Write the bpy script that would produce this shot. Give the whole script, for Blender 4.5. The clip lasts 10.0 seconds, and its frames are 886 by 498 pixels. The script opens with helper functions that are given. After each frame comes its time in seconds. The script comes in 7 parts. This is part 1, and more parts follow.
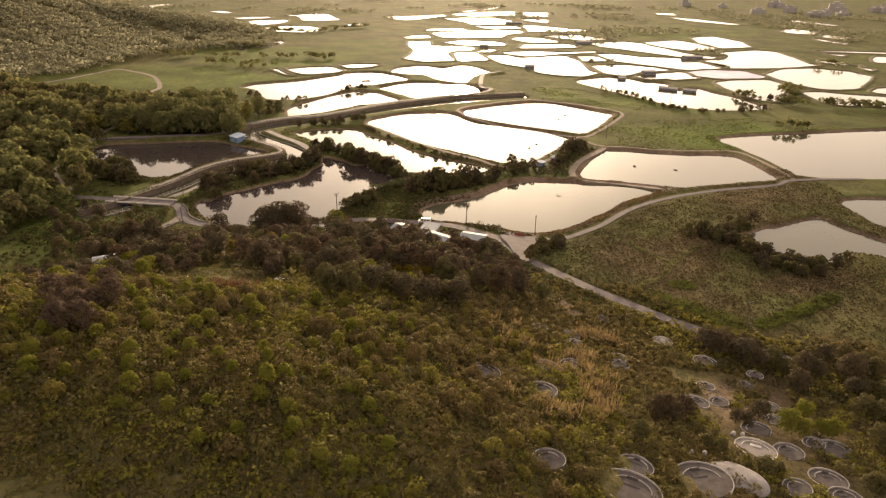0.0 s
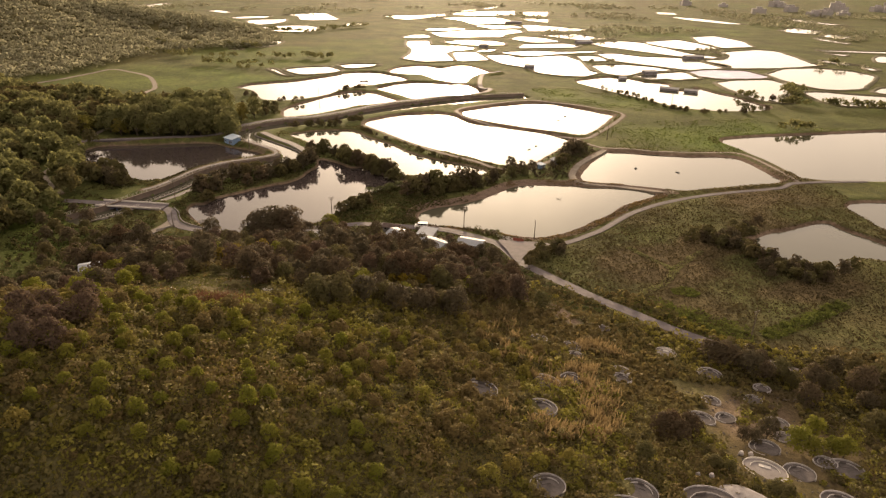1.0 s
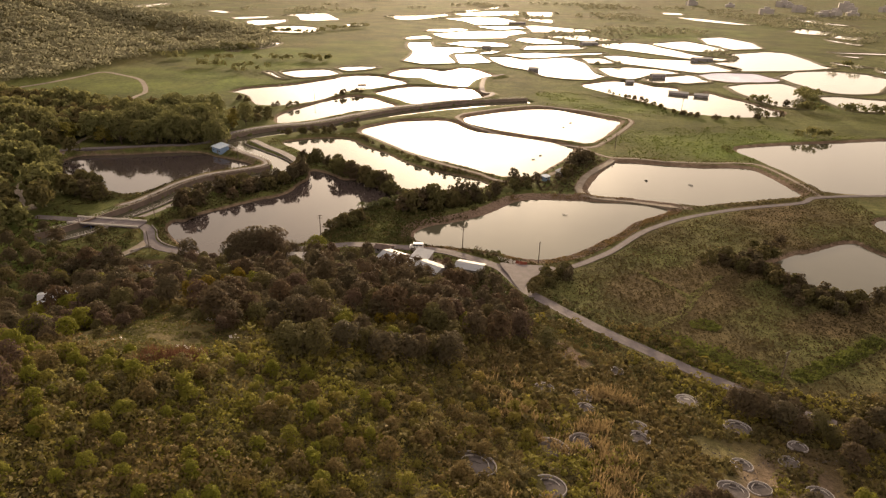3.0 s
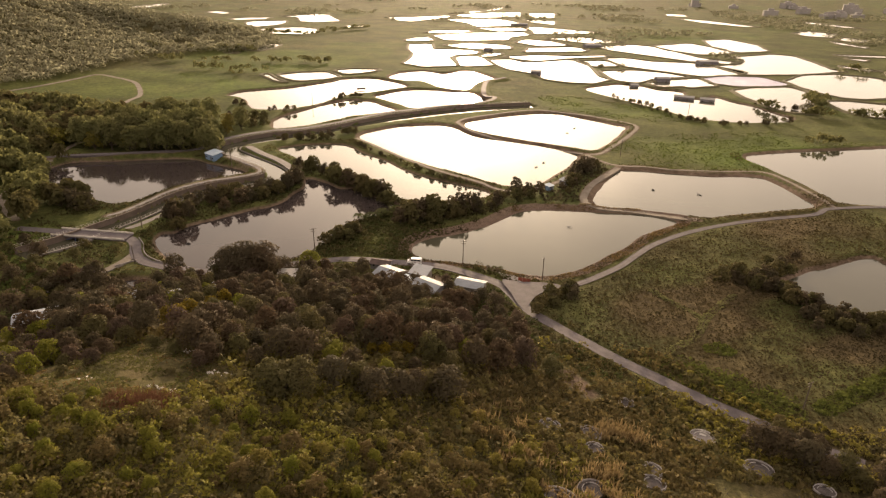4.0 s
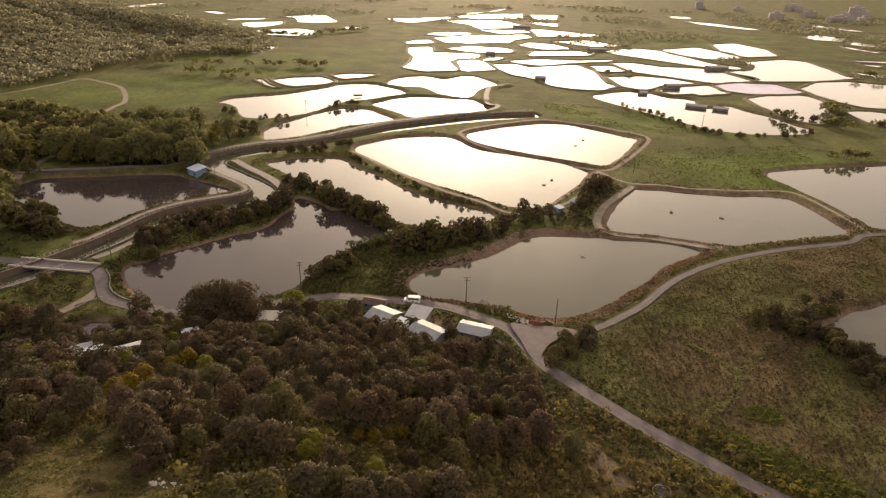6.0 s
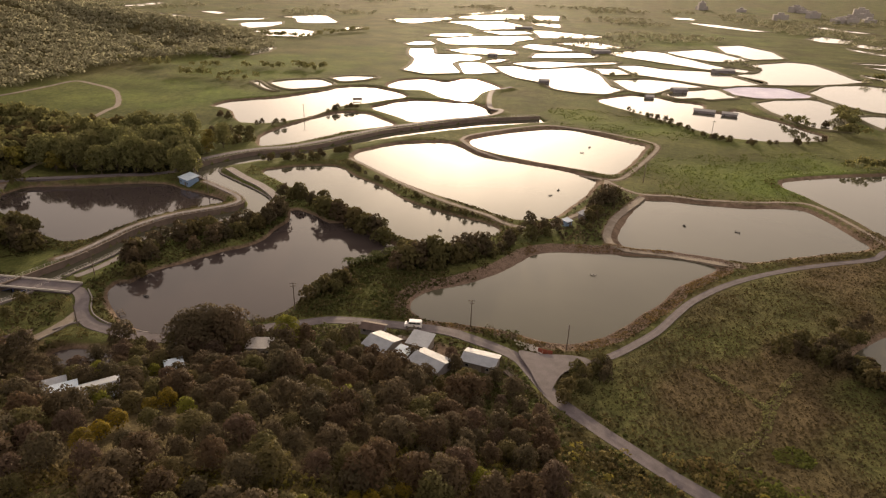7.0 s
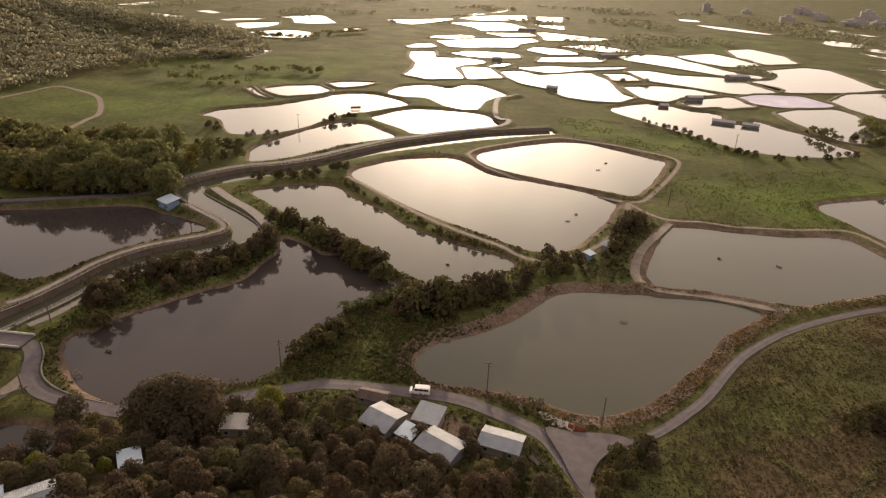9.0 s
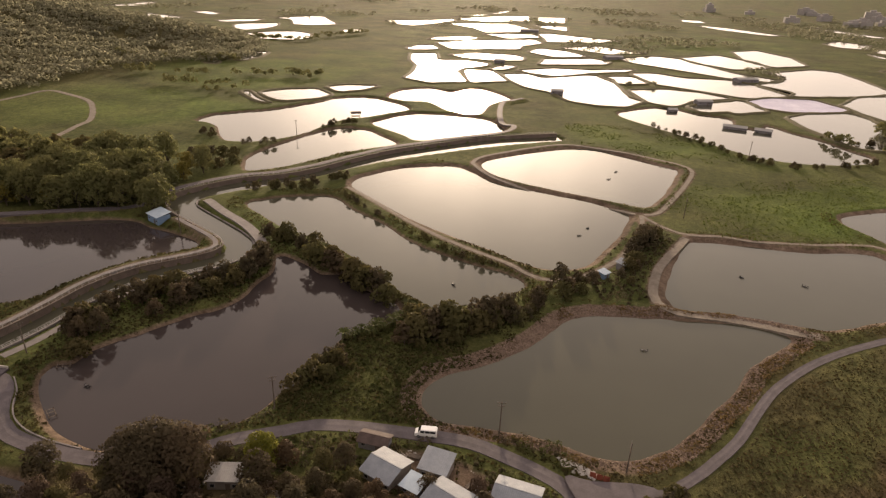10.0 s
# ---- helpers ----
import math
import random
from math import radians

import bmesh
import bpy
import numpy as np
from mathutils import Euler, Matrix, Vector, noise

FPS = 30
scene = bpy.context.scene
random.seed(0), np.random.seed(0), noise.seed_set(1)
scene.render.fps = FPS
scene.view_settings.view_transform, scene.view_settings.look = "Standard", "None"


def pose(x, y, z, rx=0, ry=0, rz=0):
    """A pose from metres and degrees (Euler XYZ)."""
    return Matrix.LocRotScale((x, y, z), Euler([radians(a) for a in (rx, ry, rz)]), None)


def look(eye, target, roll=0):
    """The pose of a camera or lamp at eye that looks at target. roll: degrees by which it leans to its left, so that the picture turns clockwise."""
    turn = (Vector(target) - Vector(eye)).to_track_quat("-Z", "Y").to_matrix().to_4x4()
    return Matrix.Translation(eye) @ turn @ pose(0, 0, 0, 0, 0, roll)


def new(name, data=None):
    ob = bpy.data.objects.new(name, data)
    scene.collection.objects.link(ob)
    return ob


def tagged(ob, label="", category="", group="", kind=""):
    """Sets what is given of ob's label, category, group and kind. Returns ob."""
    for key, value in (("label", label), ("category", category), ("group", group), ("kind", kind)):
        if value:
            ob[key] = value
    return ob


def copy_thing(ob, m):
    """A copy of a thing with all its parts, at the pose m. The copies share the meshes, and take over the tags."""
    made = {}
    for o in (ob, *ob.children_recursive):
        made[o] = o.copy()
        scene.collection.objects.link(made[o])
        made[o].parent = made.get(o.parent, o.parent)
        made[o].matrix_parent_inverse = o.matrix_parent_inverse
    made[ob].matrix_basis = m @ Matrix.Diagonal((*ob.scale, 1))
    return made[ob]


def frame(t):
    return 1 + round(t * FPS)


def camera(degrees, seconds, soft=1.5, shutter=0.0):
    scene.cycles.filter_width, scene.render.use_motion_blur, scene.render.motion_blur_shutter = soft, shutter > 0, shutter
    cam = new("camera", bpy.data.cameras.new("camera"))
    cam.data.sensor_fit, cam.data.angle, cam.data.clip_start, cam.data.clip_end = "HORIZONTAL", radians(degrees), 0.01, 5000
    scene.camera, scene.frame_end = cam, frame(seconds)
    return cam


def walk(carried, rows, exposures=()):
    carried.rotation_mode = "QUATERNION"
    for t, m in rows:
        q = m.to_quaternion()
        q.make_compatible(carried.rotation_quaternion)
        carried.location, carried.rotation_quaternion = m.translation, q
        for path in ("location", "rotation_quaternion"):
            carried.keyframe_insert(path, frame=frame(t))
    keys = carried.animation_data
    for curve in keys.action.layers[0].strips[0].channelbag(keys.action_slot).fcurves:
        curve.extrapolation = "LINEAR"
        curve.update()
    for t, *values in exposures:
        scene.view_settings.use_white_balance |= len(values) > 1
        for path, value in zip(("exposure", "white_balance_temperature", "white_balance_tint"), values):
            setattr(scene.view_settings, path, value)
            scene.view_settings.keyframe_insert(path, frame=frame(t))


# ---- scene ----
cam = camera(70.3, 10.0, 1.3)
PATH = [
    (0, (-0.665, -10.059, 89.47), (-0.688, -8.239, 88.642), 1.3),
    (0.5, (-0.187, -7.512, 89.336), (-0.21, -5.692, 88.507), 1.3),
    (1, (0.254, -4.301, 89.171), (0.231, -2.481, 88.341), 1.3),
    (1.5, (0.704, -0.216, 89.111), (0.682, 1.603, 88.281), 1.3),
    (2, (1.085, 4.216, 89.07), (1.059, 6.035, 88.239), 1.3),
    (2.5, (1.507, 9.162, 89.154), (1.477, 10.981, 88.322), 1.3),
    (4, (2.214, 24.875, 89.717), (2.177, 26.694, 88.887), 1.4),
    (4.5, (2.103, 30.592, 89.97), (2.067, 32.411, 89.14), 1.5),
    (5, (1.981, 36.123, 90.441), (1.945, 37.942, 89.61), 1.5),
    (5.5, (1.512, 42.375, 90.543), (1.477, 44.194, 89.712), 1.6),
    (7, (-0.47, 61.458, 91.063), (-0.504, 63.277, 90.231), 1.9),
    (7.5, (-1.302, 68.059, 91.272), (-1.335, 69.877, 90.439), 2.0),
    (8, (-2.446, 75.463, 91.183), (-2.477, 77.282, 90.351), 2.0),
    (8.5, (-3.426, 82.398, 91.637), (-3.456, 84.216, 90.802), 2.1),
    (9, (-4.647, 89.56, 91.682), (-4.675, 91.377, 90.848), 2.2),
    (9.5, (-5.802, 96.455, 91.671), (-5.829, 98.272, 90.837), 2.2),
    (10, (-6.873, 103.259, 91.813), (-6.901, 105.077, 90.979), 2.2),
]
walk(cam, [(t, look(eye, target, roll)) for t, eye, target, roll in PATH], [(0, 1.05, 7600, 17), (5, 0.9, 7350, 17), (10, 0.62, 6900, 19)])

# ---- light: hazy evening sky, low sun ahead of the flight ----
SUN_ELEVATION = radians(10.7)
SUN_AZIMUTH = radians(0.7)
world = bpy.data.worlds.new("evening_sky")
scene.world = world
world.use_nodes = True
wn = world.node_tree
sky = wn.nodes.new("ShaderNodeTexSky")
sky.sky_type = "NISHITA"
sky.sun_disc = False
sky.sun_elevation = SUN_ELEVATION
sky.sun_rotation = SUN_AZIMUTH
sky.altitude = 50
sky.air_density = 0.8
sky.dust_density = 3.4
sky.ozone_density = 0.4
background = wn.nodes["Background"]
background.inputs["Strength"].default_value = 0.15
# thin high cloud that catches the low sun
cloud = wn.nodes.new("ShaderNodeTexNoise")
cloud.inputs["Scale"].default_value, cloud.inputs["Detail"].default_value, cloud.inputs["Roughness"].default_value = 2.6, 5.0, 0.55
cover = wn.nodes.new("ShaderNodeMapRange")
cover.inputs["From Min"].default_value, cover.inputs["From Max"].default_value = 0.35, 0.7
cover.inputs["To Min"].default_value, cover.inputs["To Max"].default_value = 0.42, 0.72
wn.links.new(cloud.outputs["Fac"], cover.inputs["Value"])
veil = wn.nodes.new("ShaderNodeMix")
veil.data_type = "RGBA"
veil.blend_type = "MIX"
veil.inputs[7].default_value = (5.0, 4.45, 4.15, 1.0)
wn.links.new(cover.outputs["Result"], veil.inputs[0])
grey = wn.nodes.new("ShaderNodeRGBToBW")
wn.links.new(sky.outputs["Color"], grey.inputs["Color"])
cream = wn.nodes.new("ShaderNodeMix")
cream.data_type, cream.blend_type = "RGBA", "MULTIPLY"
cream.inputs[0].default_value = 1.0
cream.inputs[7].default_value = (1.14, 1.0, 0.78, 1.0)
wn.links.new(grey.outputs["Val"], cream.inputs[6])
hazy = wn.nodes.new("ShaderNodeMix")
hazy.data_type = "RGBA"
hazy.inputs[0].default_value = 0.8
wn.links.new(sky.outputs["Color"], hazy.inputs[6])
wn.links.new(cream.outputs[2], hazy.inputs[7])
wn.links.new(hazy.outputs[2], veil.inputs[6])
wn.links.new(veil.outputs[2], background.inputs["Color"])

sun = new("sun", bpy.data.lights.new("sun", "SUN"))
sun.data.energy = 2.8
sun.data.angle = radians(1.2)
sun.data.color = (1.0, 0.81, 0.56)
sun.matrix_world = look((1000 * math.sin(SUN_AZIMUTH), 1000 * math.cos(SUN_ELEVATION), 1000 * math.sin(SUN_ELEVATION)), (0, 0, 0))

# ---- materials ----


def material(name, roughness=0.8, specular=0.3):
    """A node material; returns it with its tree and its principled shader."""
    mat = bpy.data.materials.new(name)
    mat.use_nodes = True
    tree = mat.node_tree
    shader = tree.nodes["Principled BSDF"]
    shader.inputs["Roughness"].default_value = roughness
    shader.inputs["Specular IOR Level"].default_value = specular
    return mat, tree, shader


def noise_node(tree, scale, detail=5.0, roughness=0.6, world_space=True):
    tex = tree.nodes.new("ShaderNodeTexNoise")
    tex.inputs["Scale"].default_value = scale
    tex.inputs["Detail"].default_value = detail
    tex.inputs["Roughness"].default_value = roughness
    if world_space:
        place = tree.nodes.new("ShaderNodeNewGeometry")
        tree.links.new(place.outputs["Position"], tex.inputs["Vector"])
    return tex


def ramp(tree, source, stops):
    node = tree.nodes.new("ShaderNodeValToRGB")
    tree.links.new(source, node.inputs["Fac"])
    while len(node.color_ramp.elements) < len(stops):
        node.color_ramp.elements.new(0.5)
    for element, (at, colour) in zip(node.color_ramp.elements, stops):
        element.position = at
        element.color = (*colour, 1.0)
    return node


def mix(tree, fac, a, b, blend="MIX"):
    node = tree.nodes.new("ShaderNodeMix")
    node.data_type = "RGBA"
    node.blend_type = blend
    for socket, value in ((node.inputs[0], fac), (node.inputs[6], a), (node.inputs[7], b)):
        if isinstance(value, (int, float)):
            socket.default_value = value
        elif isinstance(value, tuple):
            socket.default_value = (*value, 1.0)
        else:
            tree.links.new(value, socket)
    return node.outputs[2]


def bump(tree, shader, height, strength, distance):
    node = tree.nodes.new("ShaderNodeBump")
    node.inputs["Strength"].default_value = strength
    node.inputs["Distance"].default_value = distance
    tree.links.new(height, node.inputs["Height"])
    tree.links.new(node.outputs["Normal"], shader.inputs["Normal"])


def varied(name, dark, light, scale, roughness=0.85, relief=0.05, specular=0.3, metallic=0.0):
    """A surface in two tones, with large stains and fine grain."""
    mat, tree, shader = material(name, roughness, specular)
    shader.inputs["Metallic"].default_value = metallic
    coarse, fine = noise_node(tree, scale), noise_node(tree, scale * 9, 3)
    tone = ramp(tree, coarse.outputs["Fac"], [(0.32, dark), (0.68, light)])
    colour = mix(tree, 0.45, tone.outputs["Color"], ramp(tree, fine.outputs["Fac"], [(0.3, dark), (0.7, light)]).outputs["Color"])
    tree.links.new(colour, shader.inputs["Base Color"])
    bump(tree, shader, fine.outputs["Fac"], 0.5, relief)
    return mat


def leafy(name, dark, light, tint, through_light=0.42):
    """Foliage: every leaf has its own tone, every plant its own cast, and light shines through."""
    mat, tree, shader = material(name, 0.75, 0.12)
    place = tree.nodes.new("ShaderNodeNewGeometry")
    whole = tree.nodes.new("ShaderNodeObjectInfo")
    mean = [(a + b) / 2 for a, b in zip(dark, light)]
    tone = ramp(tree, place.outputs["Random Per Island"], [(0.0, tuple(m * 0.65 + a * 0.35 for m, a in zip(mean, dark))), (1.0, tuple(m * 0.65 + b * 0.35 for m, b in zip(mean, light)))])
    patch = noise_node(tree, 0.09, 3)
    amount = tree.nodes.new("ShaderNodeMath")
    amount.operation = "MULTIPLY"
    tree.links.new(whole.outputs["Random"], amount.inputs[0])
    tree.links.new(patch.outputs["Fac"], amount.inputs[1])
    colour = mix(tree, amount.outputs[0], tone.outputs["Color"], tint)
    tree.links.new(colour, shader.inputs["Base Color"])
    glow = tree.nodes.new("ShaderNodeBsdfTranslucent")
    tree.links.new(colour, glow.inputs["Color"])
    both = tree.nodes.new("ShaderNodeMixShader")
    both.inputs["Fac"].default_value = through_light
    tree.links.new(shader.outputs["BSDF"], both.inputs[1])
    tree.links.new(glow.outputs["BSDF"], both.inputs[2])
    tree.links.new(both.outputs["Shader"], tree.nodes["Material Output"].inputs["Surface"])
    return mat


def water(name, murk, roughness, ripple):
    mat, tree, shader = material(name, roughness, 0.5)
    shader.inputs["IOR"].default_value = 1.33
    silt = noise_node(tree, 0.02, 3)
    colour = mix(tree, silt.outputs["Fac"], tuple(c * 0.8 for c in murk), tuple(c * 1.2 for c in murk))
    tree.links.new(colour, shader.inputs["Base Color"])
    waves = noise_node(tree, 0.9, 3)
    bump(tree, shader, waves.outputs["Fac"], ripple, 0.05)
    return mat


M_WATER = water("pond_water", (0.066, 0.064, 0.044), 0.05, 0.12)
M_WATER_DARK = water("peaty_pond_water", (0.045, 0.036, 0.034), 0.05, 0.12)
M_WATER_BRIGHT = water("rippled_pond_water", (0.075, 0.072, 0.052), 0.1, 0.3)
M_SILT = varied("pale_drained_pond_bed", (0.34, 0.32, 0.46), (0.6, 0.58, 0.68), 0.05, 0.45)
M_ASPHALT = varied("worn_concrete_lane", (0.062, 0.053, 0.056), (0.125, 0.108, 0.115), 0.45, 0.8, 0.02)
M_TRACK = varied("dusty_track", (0.1, 0.085, 0.064), (0.26, 0.22, 0.178), 0.45, 0.9, 0.05)
M_CONCRETE = varied("weathered_concrete", (0.13, 0.116, 0.11), (0.24, 0.218, 0.208), 0.5, 0.8, 0.03)
M_PALE_CONCRETE = varied("pale_concrete", (0.36, 0.34, 0.31), (0.56, 0.53, 0.49), 0.6, 0.8, 0.02)
M_STONE = varied("dry_stone", (0.12, 0.085, 0.065), (0.27, 0.2, 0.155), 0.8, 0.9, 0.1)
M_TOMB = varied("lichened_grave_cement", (0.05, 0.043, 0.04), (0.13, 0.117, 0.112), 0.9, 0.95, 0.05, 0.08)
M_WHITE_ROOF = varied("white_painted_sheet_roof", (0.18, 0.2, 0.225), (0.3, 0.325, 0.35), 0.5, 0.62, 0.01)
M_BLUE_ROOF = varied("pale_blue_sheet_roof", (0.33, 0.42, 0.5), (0.5, 0.58, 0.64), 0.5, 0.45, 0.01)
M_GREY_ROOF = varied("grey_fibre_cement_roof", (0.24, 0.23, 0.22), (0.4, 0.39, 0.37), 0.6, 0.7, 0.02)
M_DARK_ROOF = varied("dark_tiled_roof", (0.05, 0.035, 0.03), (0.11, 0.08, 0.07), 0.7, 0.8, 0.03)
M_PLASTER = varied("stained_plaster_wall", (0.14, 0.12, 0.1), (0.3, 0.27, 0.235), 0.6, 0.85, 0.02)
M_BLUE_WALL = varied("blue_sheet_wall", (0.12, 0.2, 0.32), (0.2, 0.3, 0.44), 0.6, 0.5, 0.01)
M_GREY_WALL = varied("grey_board_wall", (0.12, 0.115, 0.12), (0.24, 0.23, 0.24), 0.6, 0.7, 0.02)
M_WOOD = varied("grey_weathered_wood", (0.07, 0.055, 0.045), (0.16, 0.13, 0.1), 1.5, 0.85, 0.02)
M_BARK = varied("brown_bark", (0.05, 0.04, 0.03), (0.12, 0.095, 0.07), 2.0, 0.9, 0.05)
M_METAL = varied("galvanised_steel", (0.24, 0.24, 0.25), (0.4, 0.4, 0.41), 1.0, 0.45, 0.005, 0.5, 0.6)
M_BLUE_STEEL = varied("blue_painted_steel", (0.05, 0.08, 0.2), (0.09, 0.13, 0.28), 0.6, 0.5, 0.005)
M_RED = varied("rust_red_sheet", (0.16, 0.04, 0.025), (0.28, 0.08, 0.05), 0.7, 0.7, 0.01)
M_DARK = varied("dark_opening", (0.012, 0.012, 0.013), (0.03, 0.03, 0.032), 1.0, 0.5, 0.002)
M_BLACK = varied("black_rubber", (0.012, 0.012, 0.012), (0.03, 0.03, 0.03), 3.0, 0.7, 0.005)
M_VAN = varied("white_van_paint", (0.72, 0.72, 0.71), (0.8, 0.8, 0.79), 0.4, 0.25, 0.001, 0.5)
M_GLASS_DARK = varied("tinted_window_glass", (0.015, 0.017, 0.02), (0.03, 0.033, 0.037), 0.5, 0.08, 0.0005, 0.6)
M_TOWER = varied("pale_tower_block_wall", (0.26, 0.24, 0.23), (0.36, 0.34, 0.32), 0.03, 0.8, 0.01)

L_DARK = leafy("dark_evergreen_leaves", (0.055, 0.048, 0.029), (0.112, 0.094, 0.053), (0.116, 0.078, 0.048))
L_PURPLE = leafy("purplish_brown_leaves", (0.058, 0.041, 0.03), (0.13, 0.094, 0.066), (0.13, 0.085, 0.058))
L_WOOD = leafy("soft_green_woodland_leaves", (0.11, 0.118, 0.05), (0.215, 0.215, 0.085), (0.175, 0.16, 0.068), 0.55)
# far leaves paler and greyer than near ones: haze put into their colour
L_FAR = leafy("haze_paled_foliage", (0.23, 0.228, 0.15), (0.3, 0.294, 0.195), (0.26, 0.24, 0.175), 0.75)
L_OLIVE = leafy("olive_leaves", (0.064, 0.062, 0.026), (0.135, 0.124, 0.048), (0.122, 0.09, 0.042))
L_BRIGHT = leafy("fresh_green_leaves", (0.1, 0.115, 0.018), (0.22, 0.22, 0.034), (0.19, 0.17, 0.035), 0.48)
L_BUSH = leafy("brownish_shrub_leaves", (0.084, 0.069, 0.03), (0.18, 0.14, 0.055), (0.17, 0.115, 0.05))
L_RUSSET = leafy("russet_leaves", (0.052, 0.04, 0.025), (0.112, 0.08, 0.046), (0.115, 0.072, 0.042))
L_YELLOW = leafy("yellow_flowering_leaves", (0.03, 0.045, 0.012), (0.38, 0.25, 0.02), (0.1, 0.085, 0.028), 0.45)
L_SCRUB = leafy("hill_scrub_leaves", (0.1, 0.09, 0.034), (0.2, 0.172, 0.062), (0.18, 0.132, 0.052))
L_FERN = leafy("hill_fern_fronds", (0.11, 0.108, 0.024), (0.24, 0.215, 0.044), (0.21, 0.15, 0.05))
L_BROWN = leafy("dead_bracken", (0.09, 0.067, 0.03), (0.2, 0.14, 0.06), (0.18, 0.12, 0.052))
L_GLADE = leafy("glade_turf", (0.06, 0.068, 0.02), (0.12, 0.125, 0.038), (0.12, 0.1, 0.038))
L_THICKET = leafy("reddish_twigs", (0.1, 0.05, 0.03), (0.2, 0.1, 0.06), (0.17, 0.09, 0.05), 0.2)
L_WEED = leafy("rank_weeds", (0.042, 0.054, 0.018), (0.1, 0.115, 0.034), (0.09, 0.08, 0.03))
L_WITHER = leafy("withered_field_growth", (0.045, 0.038, 0.02), (0.1, 0.08, 0.042), (0.09, 0.065, 0.034))
L_PLUME = leafy("tan_plume_grass", (0.12, 0.09, 0.045), (0.32, 0.24, 0.13), (0.24, 0.17, 0.08), 0.45)
L_PALE = leafy("pale_field_grass", (0.12, 0.125, 0.055), (0.23, 0.225, 0.1), (0.2, 0.18, 0.08))
L_GRASS = leafy("rough_field_grass", (0.03, 0.031, 0.013), (0.074, 0.067, 0.025), (0.076, 0.052, 0.026))
L_CROP = leafy("leafy_crop", (0.064, 0.08, 0.02), (0.135, 0.155, 0.038), (0.12, 0.125, 0.034), 0.45)
L_MEADOW = leafy("meadow_grass", (0.055, 0.085, 0.02), (0.12, 0.16, 0.036), (0.12, 0.13, 0.035))
L_REED = leafy("bank_grass", (0.045, 0.05, 0.018), (0.12, 0.115, 0.04), (0.12, 0.085, 0.04))

# ---- the lie of the land ----


def curve_points(points, closed=False, step=2.5):
    """A smooth line through the given corners, sampled about every step metres."""
    pts = [Vector(p) for p in points]
    n, out = len(pts), []
    for i in range(n if closed else n - 1):
        if closed:
            a, b, c, d = (pts[(i + k) % n] for k in (-1, 0, 1, 2))
        else:
            a, b, c, d = pts[max(i - 1, 0)], pts[i], pts[i + 1], pts[min(i + 2, n - 1)]
        count = max(1, int((c - b).length / step))
        for k in range(count):
            t = k / count
            out.append(0.5 * (2 * b + (c - a) * t + (2 * a - 5 * b + 4 * c - d) * t * t + (3 * b - a - 3 * c + d) * t ** 3))
    if not closed:
        out.append(pts[-1])
    return np.array([(p.x, p.y) for p in out])


def fbm(x, y, size, octaves=3, seed=0):
    """Smooth value noise between 0 and 1 with features about size metres wide."""
    total, weight, amp = np.zeros_like(x, dtype=float), 0.0, 1.0
    for o in range(octaves):
        u, v = x / size + 17.3 * (o + seed), y / size + 9.1 * (o + 2 * seed)
        i, j = np.floor(u), np.floor(v)
        f, g = u - i, v - j
        f, g = f * f * (3 - 2 * f), g * g * (3 - 2 * g)

        def cell(a, b):
            s = np.sin(a * 127.1 + b * 311.7 + seed * 5.3) * 43758.5453
            return s - np.floor(s)

        total += amp * ((cell(i, j) * (1 - f) + cell(i + 1, j) * f) * (1 - g) + (cell(i, j + 1) * (1 - f) + cell(i + 1, j + 1) * f) * g)
        weight, amp, size = weight + amp, amp * 0.5, size * 0.5
    return total / weight


def line_distance(x, y, line, reach):
    """The distance to an open line, no farther than reach."""
    out = np.full(x.shape, float(reach))
    inside = (x > line[:, 0].min() - reach) & (x < line[:, 0].max() + reach) & (y > line[:, 1].min() - reach) & (y < line[:, 1].max() + reach)
    if not inside.any():
        return out
    where = np.nonzero(inside)
    ax_, ay_, best_all = x[where], y[where], np.full(int(inside.sum()), float(reach) ** 2)
    for first in range(0, len(line) - 1, 8):
        piece = line[first : first + 9]
        near = np.nonzero((ax_ > piece[:, 0].min() - reach) & (ax_ < piece[:, 0].max() + reach) & (ay_ > piece[:, 1].min() - reach) & (ay_ < piece[:, 1].max() + reach))[0]
        if not len(near):
            continue
        px, py, best = ax_[near], ay_[near], best_all[near]
        for (ax, ay), (bx, by) in zip(piece[:-1], piece[1:]):
            dx, dy = bx - ax, by - ay
            t = np.clip(((px - ax) * dx + (py - ay) * dy) / max(dx * dx + dy * dy, 1e-9), 0, 1)
            best = np.minimum(best, (px - ax - t * dx) ** 2 + (py - ay - t * dy) ** 2)
        best_all[near] = best
    out[where] = np.sqrt(best_all)
    return out


def shore_distance(x, y, ring, reach):
    """The distance to a closed shore: negative over the water."""
    out = line_distance(x, y, np.vstack([ring, ring[:1]]), reach)
    near = np.nonzero((x > ring[:, 0].min()) & (x < ring[:, 0].max()) & (y > ring[:, 1].min()) & (y < ring[:, 1].max()))
    if not len(near[0]):
        return out
    px, py, inside = x[near], y[near], np.zeros(len(near[0]), bool)
    for (ax, ay), (bx, by) in zip(ring, np.roll(ring, -1, 0)):
        if ay != by:
            inside ^= ((ay > py) != (by > py)) & (px < (bx - ax) * (py - ay) / (by - ay) + ax)
    out[near] = np.where(inside, -out[near], out[near])
    return out


POND_WATER = [M_WATER, M_WATER_DARK, M_WATER_BRIGHT]
DUG = []  # ponds close to the flight: shore, bank slope, water
FLAT = []  # ponds far off


